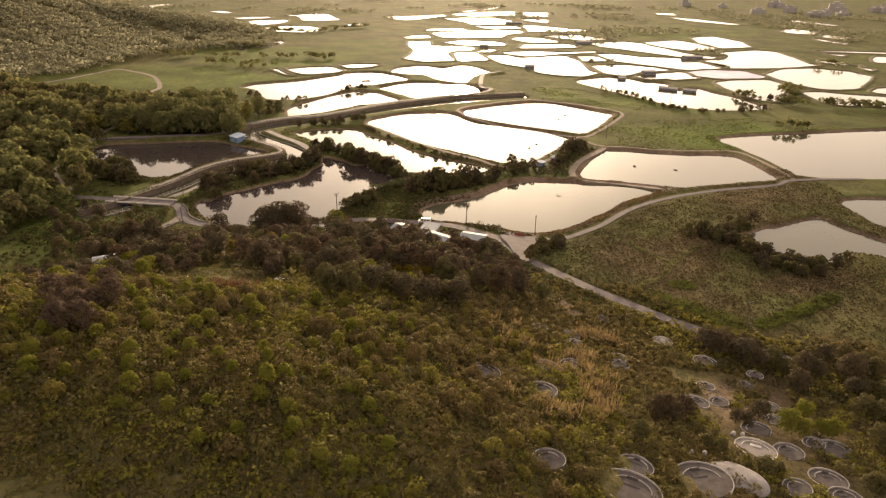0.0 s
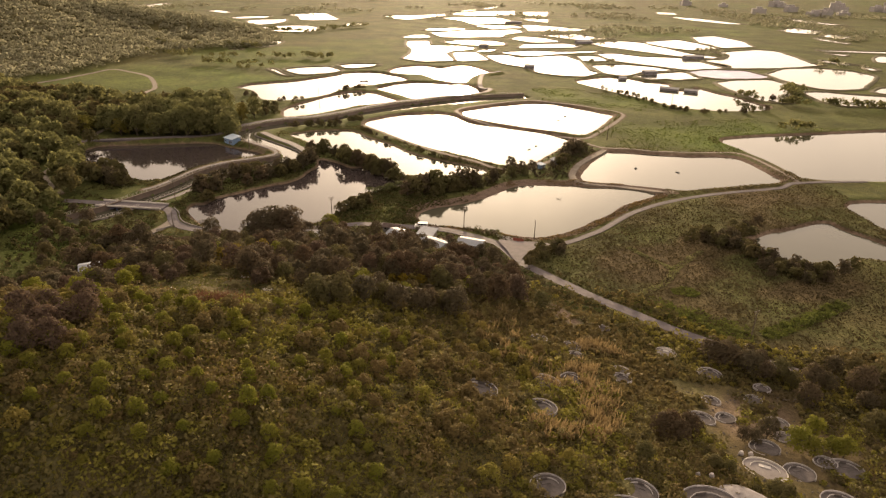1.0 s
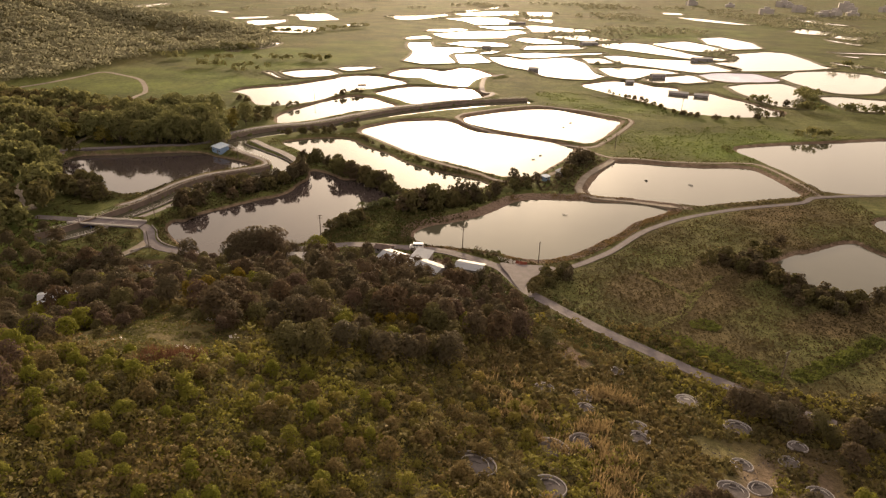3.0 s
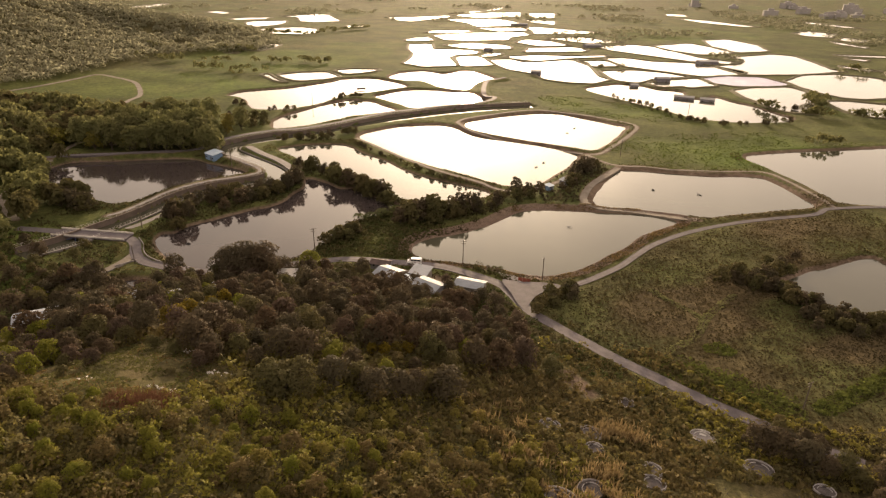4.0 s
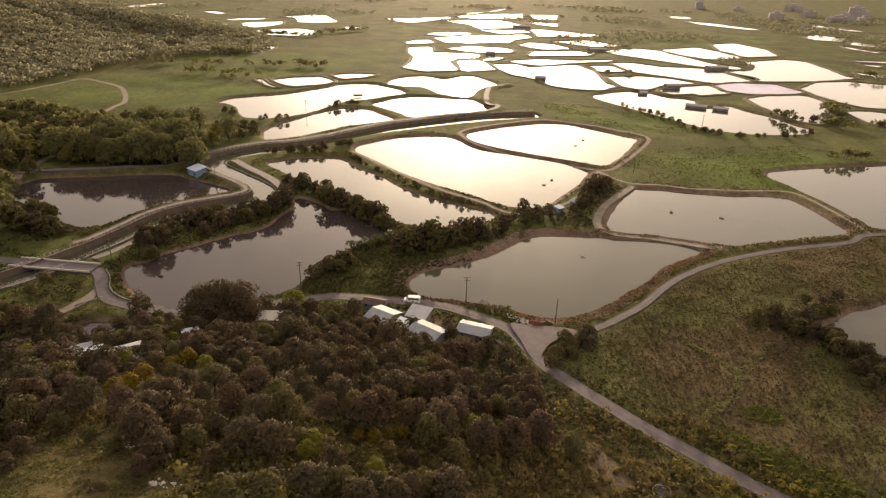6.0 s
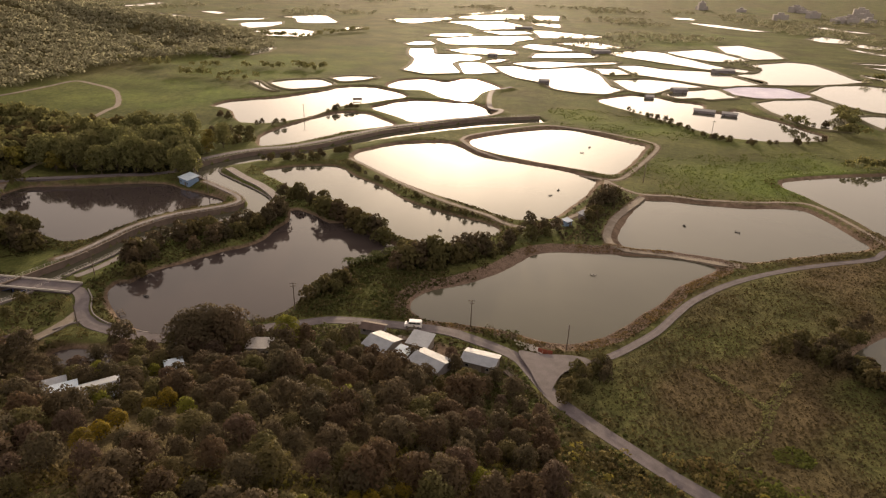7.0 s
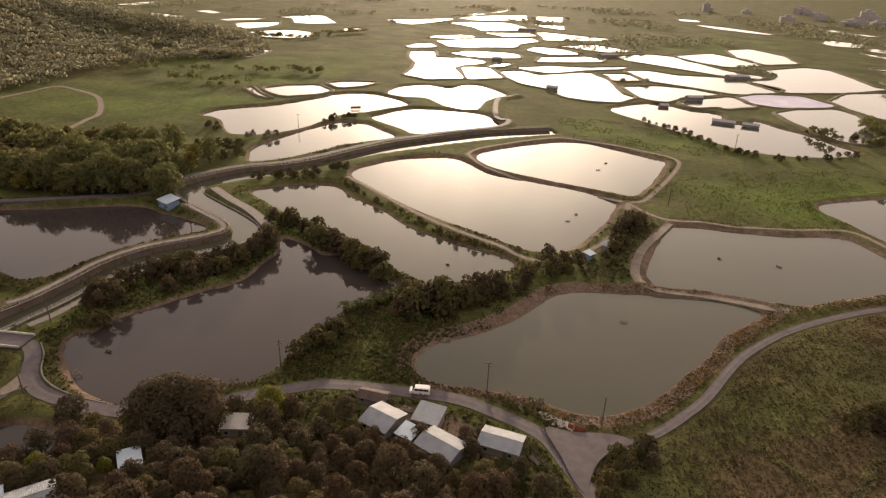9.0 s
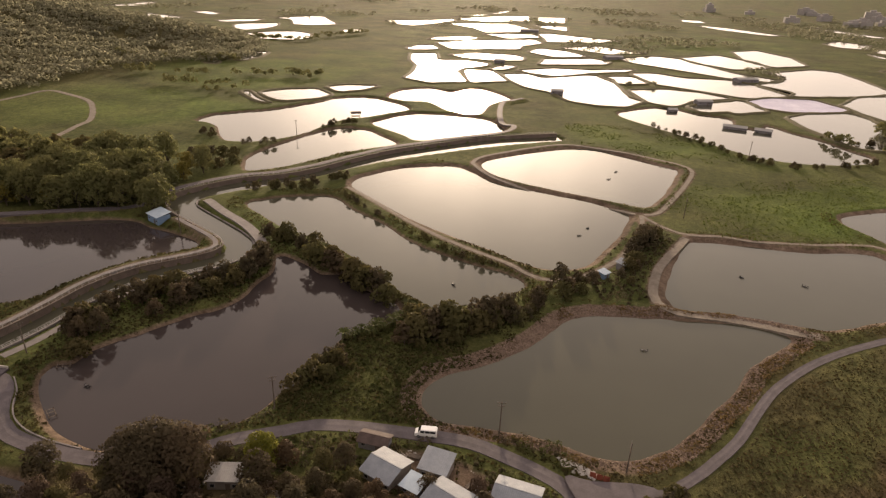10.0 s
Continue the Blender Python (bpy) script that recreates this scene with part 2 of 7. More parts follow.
def dug_pond(label, corners, slope, kind):
    ring = curve_points(corners, True, 2.0)
    wob = fbm(ring[:, 0], ring[:, 1], 5.0, 2, 7) - 0.5
    ring = ring + np.stack([wob, -wob], 1) * 1.1
    DUG.append((label, ring, slope, kind))


def flat_pond(label, corners, kind=2):
    cut, pts = [], np.array(corners, float)
    for a, b in zip(pts, np.roll(pts, -1, 0)):
        c = min(0.2, 3.5 / np.linalg.norm(b - a))
        cut += [a * (1 - c) + b * c, a * c + b * (1 - c)]
    ring = np.concatenate([a + (b - a) * np.linspace(0, 1, max(2, int(np.linalg.norm(b - a) / 6)), endpoint=False)[:, None] for a, b in zip(np.array(cut), np.roll(np.array(cut), -1, 0))])
    wob = fbm(ring[:, 0], ring[:, 1], 9.0, 2, 5) - 0.5
    FLAT.append((label, ring + np.stack([wob, -wob], 1) * 2.0, kind))

dug_pond("dark peaty fish pond beside the lane", [(-100.9, 225.6), (-101, 220.6), (-97.9, 215), (-93.4, 209.5), (-88.9, 204.9), (-83.7, 201.7), (-77.2, 199.4), (-70.9, 199.5), (-63.2, 202.8), (-56.1, 207.3), (-51.3, 209.3), (-46.8, 214.9), (-45.1, 218), (-40.6, 226.3), (-37.8, 232.6), (-36.2, 240.3), (-32.9, 245.5), (-27.5, 249.9), (-21.6, 253.4), (-20.7, 260.4), (-24.6, 266), (-32.9, 271.5), (-40.5, 280.3), (-47.5, 279.6), (-54.6, 286.6), (-63.6, 292.6), (-65.4, 291.1), (-63.2, 280.8), (-65.4, 272.1), (-66.8, 263.7), (-70.2, 256.8), (-77.8, 251.4), (-88.3, 240.4), (-95.3, 232.8), (-97, 227.1)], 0.8, 1)
dug_pond("grey-green fish pond with stony earth banks", [(-12.6, 221.1), (-10.8, 226), (-5.5, 230.5), (2.9, 234.4), (11.9, 240.9), (18.6, 248.2), (26, 257), (33, 260.8), (41.2, 261.5), (55.9, 261.6), (70.5, 261.6), (79.9, 260.9), (85.8, 258.1), (88.3, 254.2), (84.6, 250.2), (75.7, 243.6), (68, 235.6), (62.3, 227.9), (53.9, 219.5), (43.1, 209.5), (36, 205.1), (29.7, 203.2), (24.1, 204.3), (18.7, 206.9), (13, 209.1), (4.7, 210.8), (-1.4, 212), (-6.4, 212.2), (-10.2, 214.7), (-12.2, 217.9)], 0.23, 0)
dug_pond("wide fish pond with bare earth banks", [(60.4, 279.4), (69.8, 299.5), (77, 314.5), (82.9, 319.2), (101.2, 317.3), (120.8, 313.7), (137.5, 314.9), (146, 313.3), (149.3, 302.2), (151.2, 286.1), (151.6, 276.3), (136.5, 270.7), (120.3, 265.5), (102.3, 259.5), (95.2, 260.5), (76, 265.7), (62, 267.5), (59.4, 273.4)], 0.4, 0)
dug_pond("large open fish pond beside a green meadow", [(153.3, 349.8), (182.9, 362), (221.2, 371.5), (268.8, 383.6), (306.8, 392.1), (286.2, 335.2), (231.5, 282.6), (205.4, 280.4), (168.3, 279.8), (164.4, 288.3), (161.9, 307.3), (157, 327.3)], 0.45, 0)
dug_pond("small bright fish pond ringed by a track", [(5.9, 405.8), (14.3, 416.9), (36.2, 432.8), (59.1, 443.1), (71.2, 441.6), (83.7, 429.3), (95.5, 417.8), (103.9, 410.4), (99.6, 398), (86.7, 372.1), (75.6, 355.8), (66.6, 356), (53.5, 362.7), (37.4, 370.9), (20.5, 381.3), (10.4, 391.8)], 0.4, 0)
dug_pond("large bright fish pond with bare banks", [(-52.5, 366.7), (-47.4, 380.3), (-30.4, 395), (-8.6, 400.8), (2.3, 390.7), (12.5, 377.8), (31.9, 367.2), (50.2, 358.1), (61.2, 348.1), (63.8, 342.1), (57.3, 325.6), (48.8, 310.2), (41.5, 297.8), (32.8, 291.3), (23.4, 291.2), (16.3, 295.6), (5.1, 305.5), (-9.2, 316.5), (-25, 331.5), (-40.9, 350.7)], 0.4, 0)
dug_pond("long fish pond with overgrown banks", [(-89.9, 337.9), (-82.2, 345.5), (-64.7, 351.1), (-56, 348.8), (-46.9, 336.8), (-32.9, 323), (-23.2, 309.8), (-12.6, 300.3), (0.9, 291.5), (11.8, 285.5), (16.4, 278.9), (13.6, 273.1), (7.3, 268.3), (-9.3, 261.7), (-16.2, 266.1), (-23.5, 272.4), (-32, 283.9), (-45.9, 300), (-55.1, 306.2), (-68.5, 315.1), (-78.7, 325.1)], 0.9, 0)
dug_pond("dark pond below dense woodland", [(-175.8, 306), (-160.5, 309.2), (-145, 313.4), (-130, 316), (-121.5, 314.2), (-117, 310.6), (-107, 306.6), (-96.3, 300.7), (-93.9, 294.6), (-103, 288.2), (-112, 279.9), (-120.7, 267.2), (-125.3, 257.7), (-132, 253.4), (-143.6, 258.5), (-156.5, 265.1), (-166.8, 274.5), (-177.5, 280.8), (-182.5, 292), (-181, 302)], 1.0, 1)
dug_pond("long fish pond beyond the canal", [(-160.8, 469.2), (-158, 484.7), (-145.7, 494.9), (-127.6, 506.7), (-104.2, 534.6), (-92, 552.8), (-72.7, 558.9), (-55.2, 548.5), (-40.8, 528.8), (-42.6, 517.9), (-60.7, 499.6), (-79.4, 483.9), (-86.6, 468.2), (-92.7, 451.1), (-106.8, 432.9), (-126.8, 428.4), (-136.9, 439.9), (-144.9, 457.9), (-153, 466.3)], 0.55, 0)
dug_pond("fish pond below the canal embankment", [(-107.3, 391.1), (-108.9, 400.4), (-103.2, 419.9), (-91.3, 445.1), (-76.1, 465.9), (-61.2, 465.7), (-51.4, 454.2), (-39.4, 436.7), (-51, 427), (-66.7, 413.9), (-80.1, 397), (-93.1, 384.2), (-103.3, 380.1)], 0.55, 0)
dug_pond("fish pond by the canal bend", [(-58.1, 480.3), (-52.8, 493.3), (-40, 510), (-25.5, 514.4), (7.6, 507.5), (20.8, 482.7), (18.4, 468.5), (6.6, 461.3), (-9.6, 452.4), (-28.3, 445.6), (-37.2, 456.6)], 0.5, 0)
dug_pond("fish pond glittering in the sun", [(-57.7, 564.1), (-49.1, 592.5), (-30.1, 603.8), (-12.2, 593.6), (9.9, 610.3), (31.9, 570.3), (16.7, 553.2), (7.9, 520.7), (-3.3, 518.6), (-14.8, 528.5), (-27.4, 550.2), (-43.4, 550.9)], 0.4, 2)
dug_pond("long fish pond with a house on stilts", [(102.3, 533.3), (121.1, 554.8), (144, 564.9), (158.6, 547.3), (177.5, 535.3), (173, 513.6), (187.8, 505.7), (196.7, 517.8), (203.6, 501.2), (213, 484.9), (218.1, 463.2), (223.1, 446.9), (212.1, 435.8), (194.7, 431.2), (171.2, 431.9), (154.5, 442.1), (140.9, 464.3), (123.2, 493.2)], 0.5, 0)
dug_pond("pond at the edge of an unused field", [(103.1, 200.6), (114.4, 210.3), (130.8, 218.2), (145.3, 225.2), (148.3, 218.4), (157.8, 202.8), (164.7, 191.2), (152.1, 183.7), (149.2, 188.8), (140.3, 192.8), (130.5, 184), (121.7, 183.4), (115, 189.3), (109.2, 193.6)], 0.6, 0)
dug_pond("small pond behind a grassy bank", [(165.8, 246.3), (187.2, 250.8), (205.2, 244.5), (180.7, 215.1), (166.7, 217.4), (164.6, 227.9)], 0.6, 0)
flat_pond("distant bright fish pond between grassy bunds", [(-150, 558), (-137, 572), (-114, 580), (-99, 559), (-106, 543), (-127, 531), (-139, 542)])
flat_pond("distant bright fish pond between grassy bunds", [(-108, 590), (-96, 600), (-69, 602), (-80, 580), (-95, 570)])
flat_pond("distant bright fish pond between grassy bunds", [(-162, 556), (-159, 561), (-148, 540), (-133, 522), (-143, 529)])
flat_pond("distant bright fish pond between grassy bunds", [(-59, 797), (-33, 805), (-30, 759), (-4, 759), (21, 746), (18, 723), (-4, 711), (-10, 692), (-1, 635), (-31, 623), (-53, 642), (-47, 683), (-48, 716), (-56, 752)])
flat_pond("distant bright fish pond between grassy bunds", [(-3, 697), (22, 704), (29, 671), (34, 644), (3, 634)])
flat_pond("distant bright fish pond between grassy bunds", [(-68, 838), (-57, 868), (-41, 878), (-31, 840), (-42, 831), (-63, 824)])
flat_pond("distant bright fish pond between grassy bunds", [(-37, 903), (25, 948), (89, 977), (96, 936), (67, 897), (60, 863), (-17, 844)])
flat_pond("distant bright fish pond between grassy bunds", [(-19, 796), (15, 820), (51, 817), (61, 798), (57, 772), (25, 763), (-4, 779)])
flat_pond("distant bright fish pond between grassy bunds", [(21, 704), (35, 739), (48, 735), (36, 707)])
flat_pond("distant bright fish pond between grassy bunds", [(-49, 929), (-38, 965), (-1, 979), (18, 965), (3, 947), (-18, 927)])
flat_pond("distant bright fish pond between grassy bunds", [(-32, 1156), (69, 1200), (99, 1118), (101, 1077), (27, 1040), (12, 1100)])
flat_pond("distant bright fish pond between grassy bunds", [(23, 1023), (100, 1045), (101, 1002), (55, 972)])
flat_pond("distant bright fish pond between grassy bunds", [(-132, 1172), (-79, 1196), (-24, 1244), (-19, 1213), (-49, 1148), (-81, 1097), (-104, 1115)])
flat_pond("distant bright fish pond between grassy bunds", [(-17, 1248), (58, 1346), (118, 1376), (110, 1261), (33, 1215)])
flat_pond("distant bright fish pond between grassy bunds", [(-25, 1292), (49, 1396), (96, 1530), (79, 1441), (26, 1343)])
flat_pond("distant bright fish pond between grassy bunds", [(134, 1357), (187, 1369), (168, 1244), (125, 1246)])
flat_pond("distant bright fish pond between grassy bunds", [(111, 1198), (162, 1180), (151, 1104), (119, 1144)])
flat_pond("distant bright fish pond between grassy bunds", [(92, 1050), (122, 1061), (161, 1031), (208, 999), (173, 968), (104, 951), (106, 997)])
flat_pond("distant bright fish pond between grassy bunds", [(69, 846), (86, 882), (114, 870), (136, 824), (96, 808), (83, 822)])
flat_pond("distant bright fish pond between grassy bunds", [(82, 791), (136, 811), (150, 790), (140, 767), (72, 749)])
flat_pond("distant bright fish pond between grassy bunds", [(111, 895), (165, 929), (189, 893), (211, 874), (163, 850)])
flat_pond("distant bright fish pond between grassy bunds", [(46, 710), (86, 731), (121, 729), (166, 744), (152, 724), (117, 708), (77, 680), (58, 693)])
flat_pond("distant bright fish pond between grassy bunds", [(32, 684), (53, 692), (66, 671), (115, 698), (127, 680), (125, 638), (123, 597), (130, 581), (114, 558), (94, 558), (75, 570), (67, 601), (47, 620), (37, 650)])
flat_pond("distant bright fish pond between grassy bunds", [(120, 693), (152, 698), (156, 661), (131, 653)])
flat_pond("distant bright fish pond between grassy bunds", [(154, 717), (179, 724), (200, 703), (240, 701), (252, 680), (272, 645), (259, 626), (219, 610), (192, 635), (162, 660)])
flat_pond("distant bright fish pond between grassy bunds", [(131, 627), (165, 639), (190, 630), (207, 608), (168, 589), (150, 565), (135, 576)])
flat_pond("distant bright fish pond between grassy bunds", [(160, 567), (173, 580), (211, 602), (214, 588), (216, 563), (187, 550), (186, 557), (165, 549)])
flat_pond("distant bright fish pond between grassy bunds", [(222, 545), (245, 560), (278, 568), (280, 548), (274, 523), (259, 494), (253, 475), (245, 462), (235, 462), (226, 465), (223, 484), (220, 508), (220, 526)])
flat_pond("distant bright fish pond between grassy bunds", [(278, 508), (294, 513), (312, 503), (338, 497), (349, 492), (323, 451), (312, 454), (293, 455), (277, 455), (272, 469), (272, 484)])
flat_pond("distant bright fish pond between grassy bunds", [(288, 597), (323, 637), (358, 647), (384, 633), (391, 603), (371, 575), (354, 553), (333, 528), (317, 521), (299, 521), (290, 541), (287, 566)])
flat_pond("distant bright fish pond between grassy bunds", [(396, 710), (412, 683), (418, 672), (401, 673), (390, 691)])
flat_pond("distant bright fish pond between grassy bunds", [(436, 774), (456, 767), (442, 745), (435, 758)])
flat_pond("distant bright fish pond between grassy bunds", [(416, 664), (419, 645), (406, 632), (408, 647)])
flat_pond("distant bright fish pond between grassy bunds", [(467, 731), (488, 758), (509, 752), (474, 697), (449, 697)])
flat_pond("long bright strip of water far across the plain", [(438, 803), (479, 803), (540, 801), (527, 780), (469, 785), (438, 790)])
flat_pond("distant bright fish pond between grassy bunds", [(337, 516), (357, 537), (376, 542), (354, 506), (339, 507)])
flat_pond("distant bright fish pond between grassy bunds", [(426, 1439), (460, 1434), (451, 1368), (414, 1379)])
flat_pond("long bright strip of water far across the plain", [(410, 1325), (457, 1284), (498, 1196), (505, 1164), (474, 1161), (428, 1230)])
flat_pond("long bright strip of water far across the plain", [(647, 1383), (670, 1299), (697, 1192), (661, 1199), (637, 1277)])
flat_pond("distant bright fish pond between grassy bunds", [(513, 1065), (560, 1115), (585, 1073), (544, 1011), (515, 1021)])
flat_pond("distant bright fish pond between grassy bunds", [(569, 1017), (583, 988), (563, 953), (545, 949), (535, 977)])
flat_pond("distant bright fish pond between grassy bunds", [(517, 958), (530, 897), (516, 874), (505, 919)])
flat_pond("distant bright fish pond between grassy bunds", [(-552, 1032), (-561, 1070), (-532, 1086), (-518, 1054), (-532, 1038)])
flat_pond("distant bright fish pond between grassy bunds", [(-475, 1085), (-501, 1135), (-456, 1110), (-427, 1094), (-423, 1071), (-445, 1058)])
flat_pond("distant bright fish pond between grassy bunds", [(-451, 1187), (-435, 1214), (-397, 1176), (-402, 1147)])
flat_pond("distant bright fish pond between grassy bunds", [(-367, 1065), (-346, 1094), (-309, 1112), (-311, 1070), (-344, 1043)])
flat_pond("distant bright fish pond between grassy bunds", [(-321, 1012), (-319, 1034), (-272, 1059), (-263, 1018), (-268, 977), (-286, 949), (-304, 968)])
flat_pond("bright pond half hidden behind trees", [(-276, 921), (-253, 949), (-223, 961), (-199, 941), (-189, 886), (-202, 868), (-239, 866)])
flat_pond("bright pond half hidden behind trees", [(-221, 703), (-226, 742), (-219, 764), (-202, 762), (-200, 728), (-207, 698)])
flat_pond("distant bright fish pond between grassy bunds", [(-301, 1140), (-278, 1167), (-255, 1201), (-234, 1194), (-213, 1135), (-189, 1072), (-223, 1045), (-247, 1049), (-267, 1119)])
flat_pond("distant bright fish pond between grassy bunds", [(-170, 1004), (-144, 1021), (-142, 978), (-157, 965)])
flat_pond("bright pond half hidden behind trees", [(-299, 708), (-288, 716), (-273, 678), (-280, 672)])
flat_pond("drained pond with a pale lilac bed", [(215, 599), (240, 617), (275, 615), (283, 581), (272, 570), (232, 562), (217, 574)], 3)
flat_pond("distant bright fish pond between grassy bunds", [(164, 819), (214, 852), (236, 840), (262, 745), (292, 710), (279, 695), (243, 708), (208, 748), (173, 788)])
flat_pond("distant bright fish pond between grassy bunds", [(241, 846), (297, 885), (319, 828), (314, 787), (271, 768), (244, 808)])
flat_pond("distant bright fish pond between grassy bunds", [(330, 926), (370, 950), (384, 887), (369, 817), (324, 797), (313, 844)])
flat_pond("distant bright fish pond between grassy bunds", [(299, 754), (363, 792), (381, 782), (377, 724), (370, 680), (379, 668), (324, 639), (267, 627), (255, 676), (303, 719)])
flat_pond("distant bright fish pond between grassy bunds", [(-235, 676), (-233, 690), (-226, 689), (-224, 672)])
flat_pond("distant bright fish pond between grassy bunds", [(-648, 1254), (-616, 1259), (-598, 1372), (-581, 1347), (-574, 1254), (-604, 1236)])
dug_pond("small murky pool below the lane", [(-99.1, 188.5), (-94.7, 191.5), (-88.2, 190.8), (-81.6, 188.3), (-80.6, 185.6), (-83, 183.6), (-88.8, 182.2), (-94.9, 182.9)], 0.9, 1)
LANE = curve_points([(-152.2, 225.1), (-134.7, 223.4), (-122.9, 222.2), (-114.1, 221.1), (-108.4, 218.6), (-104.7, 214.2), (-102.2, 208.9), (-99.2, 204.4), (-95.4, 201.2), (-90, 198.6), (-84, 196.5), (-78, 195.2), (-72, 194.6), (-65.2, 194.9), (-57.4, 197.6), (-51, 201.7), (-40.6, 205.9), (-34, 208.3), (-24.3, 208.4), (-12.2, 207), (-1.5, 205.2), (6.4, 201.4), (12.8, 197.5), (17.3, 193.3), (21.1, 184.6), (24.4, 176.7), (31.2, 168), (37.4, 161.2), (42, 156.3), (52.5, 146.7), (62.2, 138.3), (68.4, 133.6), (75, 128), (84, 122)])
POND_TRACK = curve_points([(18.4, 191.1), (24.1, 189), (31.9, 192.1), (41.2, 197.4), (55.8, 209.8), (68.1, 224.6), (80.1, 235.4), (96.3, 245.9), (118.9, 255.8), (145.5, 264.2), (157.5, 271.9), (191.3, 276.3)])
SPUR = curve_points([(-116, 179), (-110, 186), (-106.4, 191.6), (-104, 196.6), (-102.2, 202.5), (-101.8, 207.3)])
EMBANKMENT = curve_points([(-192, 304), (-178, 309), (-162, 313.2), (-146, 318), (-132, 321.6), (-125.5, 328.5), (-122.8, 338), (-121.6, 346), (-112, 358.4), (-100.4, 368), (-87.6, 373.6), (-74, 385.4), (-60.3, 401.8), (-44.6, 419.2), (-33, 428.6), (-7.8, 446), (12, 457.7), (23.5, 468.5), (27, 481), (20, 494), (24.4, 549.9), (39.8, 566.9)])
CANAL_LEFT = curve_points([(-141, 206), (-133.5, 215), (-128, 224.5), (-124.2, 232), (-121.2, 237.3), (-118.4, 244.4), (-115.7, 252.6), (-113, 261.4), (-108.5, 269.3), (-102.9, 275.7), (-96, 280.6), (-88.9, 285.6), (-84.6, 290), (-83.4, 293), (-85, 297.3), (-88.8, 301.5), (-94.4, 306.2), (-100.2, 311), (-107.5, 316.8), (-114.5, 323.5), (-119, 331), (-119.2, 343), (-109, 356.3), (-98.6, 365.4), (-86.2, 370.4), (-72, 382), (-58, 398.8), (-42.5, 416), (-31, 425.4), (-6.2, 442.6), (13.6, 454.4), (30, 461), (52, 468)], False, 2.0)
CANAL_RIGHT = curve_points([(-133, 202), (-124.5, 211.5), (-119.4, 222), (-116.4, 230.6), (-113.4, 236.6), (-110.6, 244.3), (-108, 254), (-101, 265), (-92, 271.6), (-85.2, 276.4), (-78.6, 281.5), (-74.9, 288), (-74.4, 295.7), (-77, 302.9), (-85.2, 312), (-97, 322.7), (-108.5, 333.5), (-110.3, 338.5), (-106.8, 343.5), (-103.2, 347.5), (-89.6, 357.6), (-78.6, 367.2), (-66.6, 377.8), (-54.6, 391.6), (-39.4, 404.4), (-22.6, 416.3), (-4.4, 428.8), (21.4, 443.2), (54, 458)], False, 2.0)
CANAL_RING = np.vstack([CANAL_LEFT, CANAL_RIGHT[::-1]])
WALL_LANE = curve_points([(-125.6, 236), (-122.9, 239), (-120.2, 245.4), (-117.6, 253.2), (-114.9, 262.2), (-110.1, 270.6), (-104, 277.3), (-96.9, 282.4), (-90, 287.2), (-86.8, 290.6), (-86, 293), (-87.2, 296.2), (-90.4, 299.8), (-95.8, 304.4), (-101.6, 309.2), (-108, 314.4)])
CANAL_WALK = curve_points([(-114.5, 227.5), (-111.6, 233), (-108.6, 240.7), (-106, 248.2), (-103.5, 254), (-97.4, 264.6), (-90.6, 268.9), (-84, 273.4), (-78.8, 277.3)])
CURVED_WALK = curve_points([(-109.5, 340.5), (-106, 338.5), (-95.5, 326.4), (-84.6, 316), (-76.6, 306.4), (-72.6, 299.4), (-72.2, 293.4), (-73.4, 287.4)])
MEADOW_TRACK = curve_points([(-312, 440), (-296.4, 478.4), (-289.7, 502.5), (-283.5, 524.7), (-262.7, 516.3), (-243.4, 502.2), (-227.9, 477.7), (-218.3, 456), (-217.8, 442), (-216.2, 418)])
WOOD_TRACK = curve_points([(-157.6, 232.7), (-172, 247), (-179.3, 259.4), (-180.8, 272.7), (-184.2, 292), (-190, 312), (-192.7, 328), (-191.7, 345)])
BUNDEF = curve_points([(1.6, 404), (5, 393.1), (12.6, 381.2), (24.7, 370.8), (36, 361.8), (49.6, 355.2), (60.4, 349.4), (67.9, 343.4), (76.5, 345.7), (90, 366.5), (104.6, 392.8), (110.5, 408.2), (106.6, 417.8), (94.5, 427.1), (81.7, 436.3), (67.8, 444.6), (52.8, 446.3), (36.5, 438.7), (20.5, 427.4), (5.5, 414.2), (1.6, 404)])
BUNDFS = curve_points([(68.7, 341.8), (65.8, 329.4), (59.2, 315.1), (50.4, 299.3), (38.6, 286.8), (29.6, 282), (22.3, 281.6), (17.2, 285), (12.1, 291), (0.2, 300.9), (-12, 311.8), (-25.6, 326.8), (-41.4, 347), (-53.3, 360.6)])
BUNDC = curve_points([(80, 320.6), (70.7, 306.7), (61.2, 291), (55.2, 274.2), (56, 267), (59.5, 264), (71.8, 262.6), (82.1, 259.8), (90.4, 255.4), (95.5, 253.6)])
BUNDC2 = curve_points([(68.7, 341.8), (73, 333), (80.8, 323.6), (94.1, 322.8), (106.7, 319.4), (127.4, 319), (148.3, 320.5), (154.2, 310), (157, 290), (158.5, 272)])
FOOTPATH = curve_points([(85.4, 192.1), (80.4, 187.3), (73.5, 179.5), (67.1, 169.5), (57.8, 161.1)])
FOOTPATH_SIDE = curve_points([(62, 193.9), (67.1, 185.3), (71.4, 179.4)])
SANDY_SHORE = curve_points([(-98.5, 215.7), (-90.1, 205.8), (-81.3, 199.9), (-73.3, 197.8)])
BUND_TRACKS = [(FOOTPATH, 0.5), (SANDY_SHORE, 1.6), (BUNDEF, 1.6), (BUNDFS, 1.5), (BUNDC, 2.0), (BUNDC2, 1.5), (MEADOW_TRACK, 1.6), (WOOD_TRACK, 1.4)]
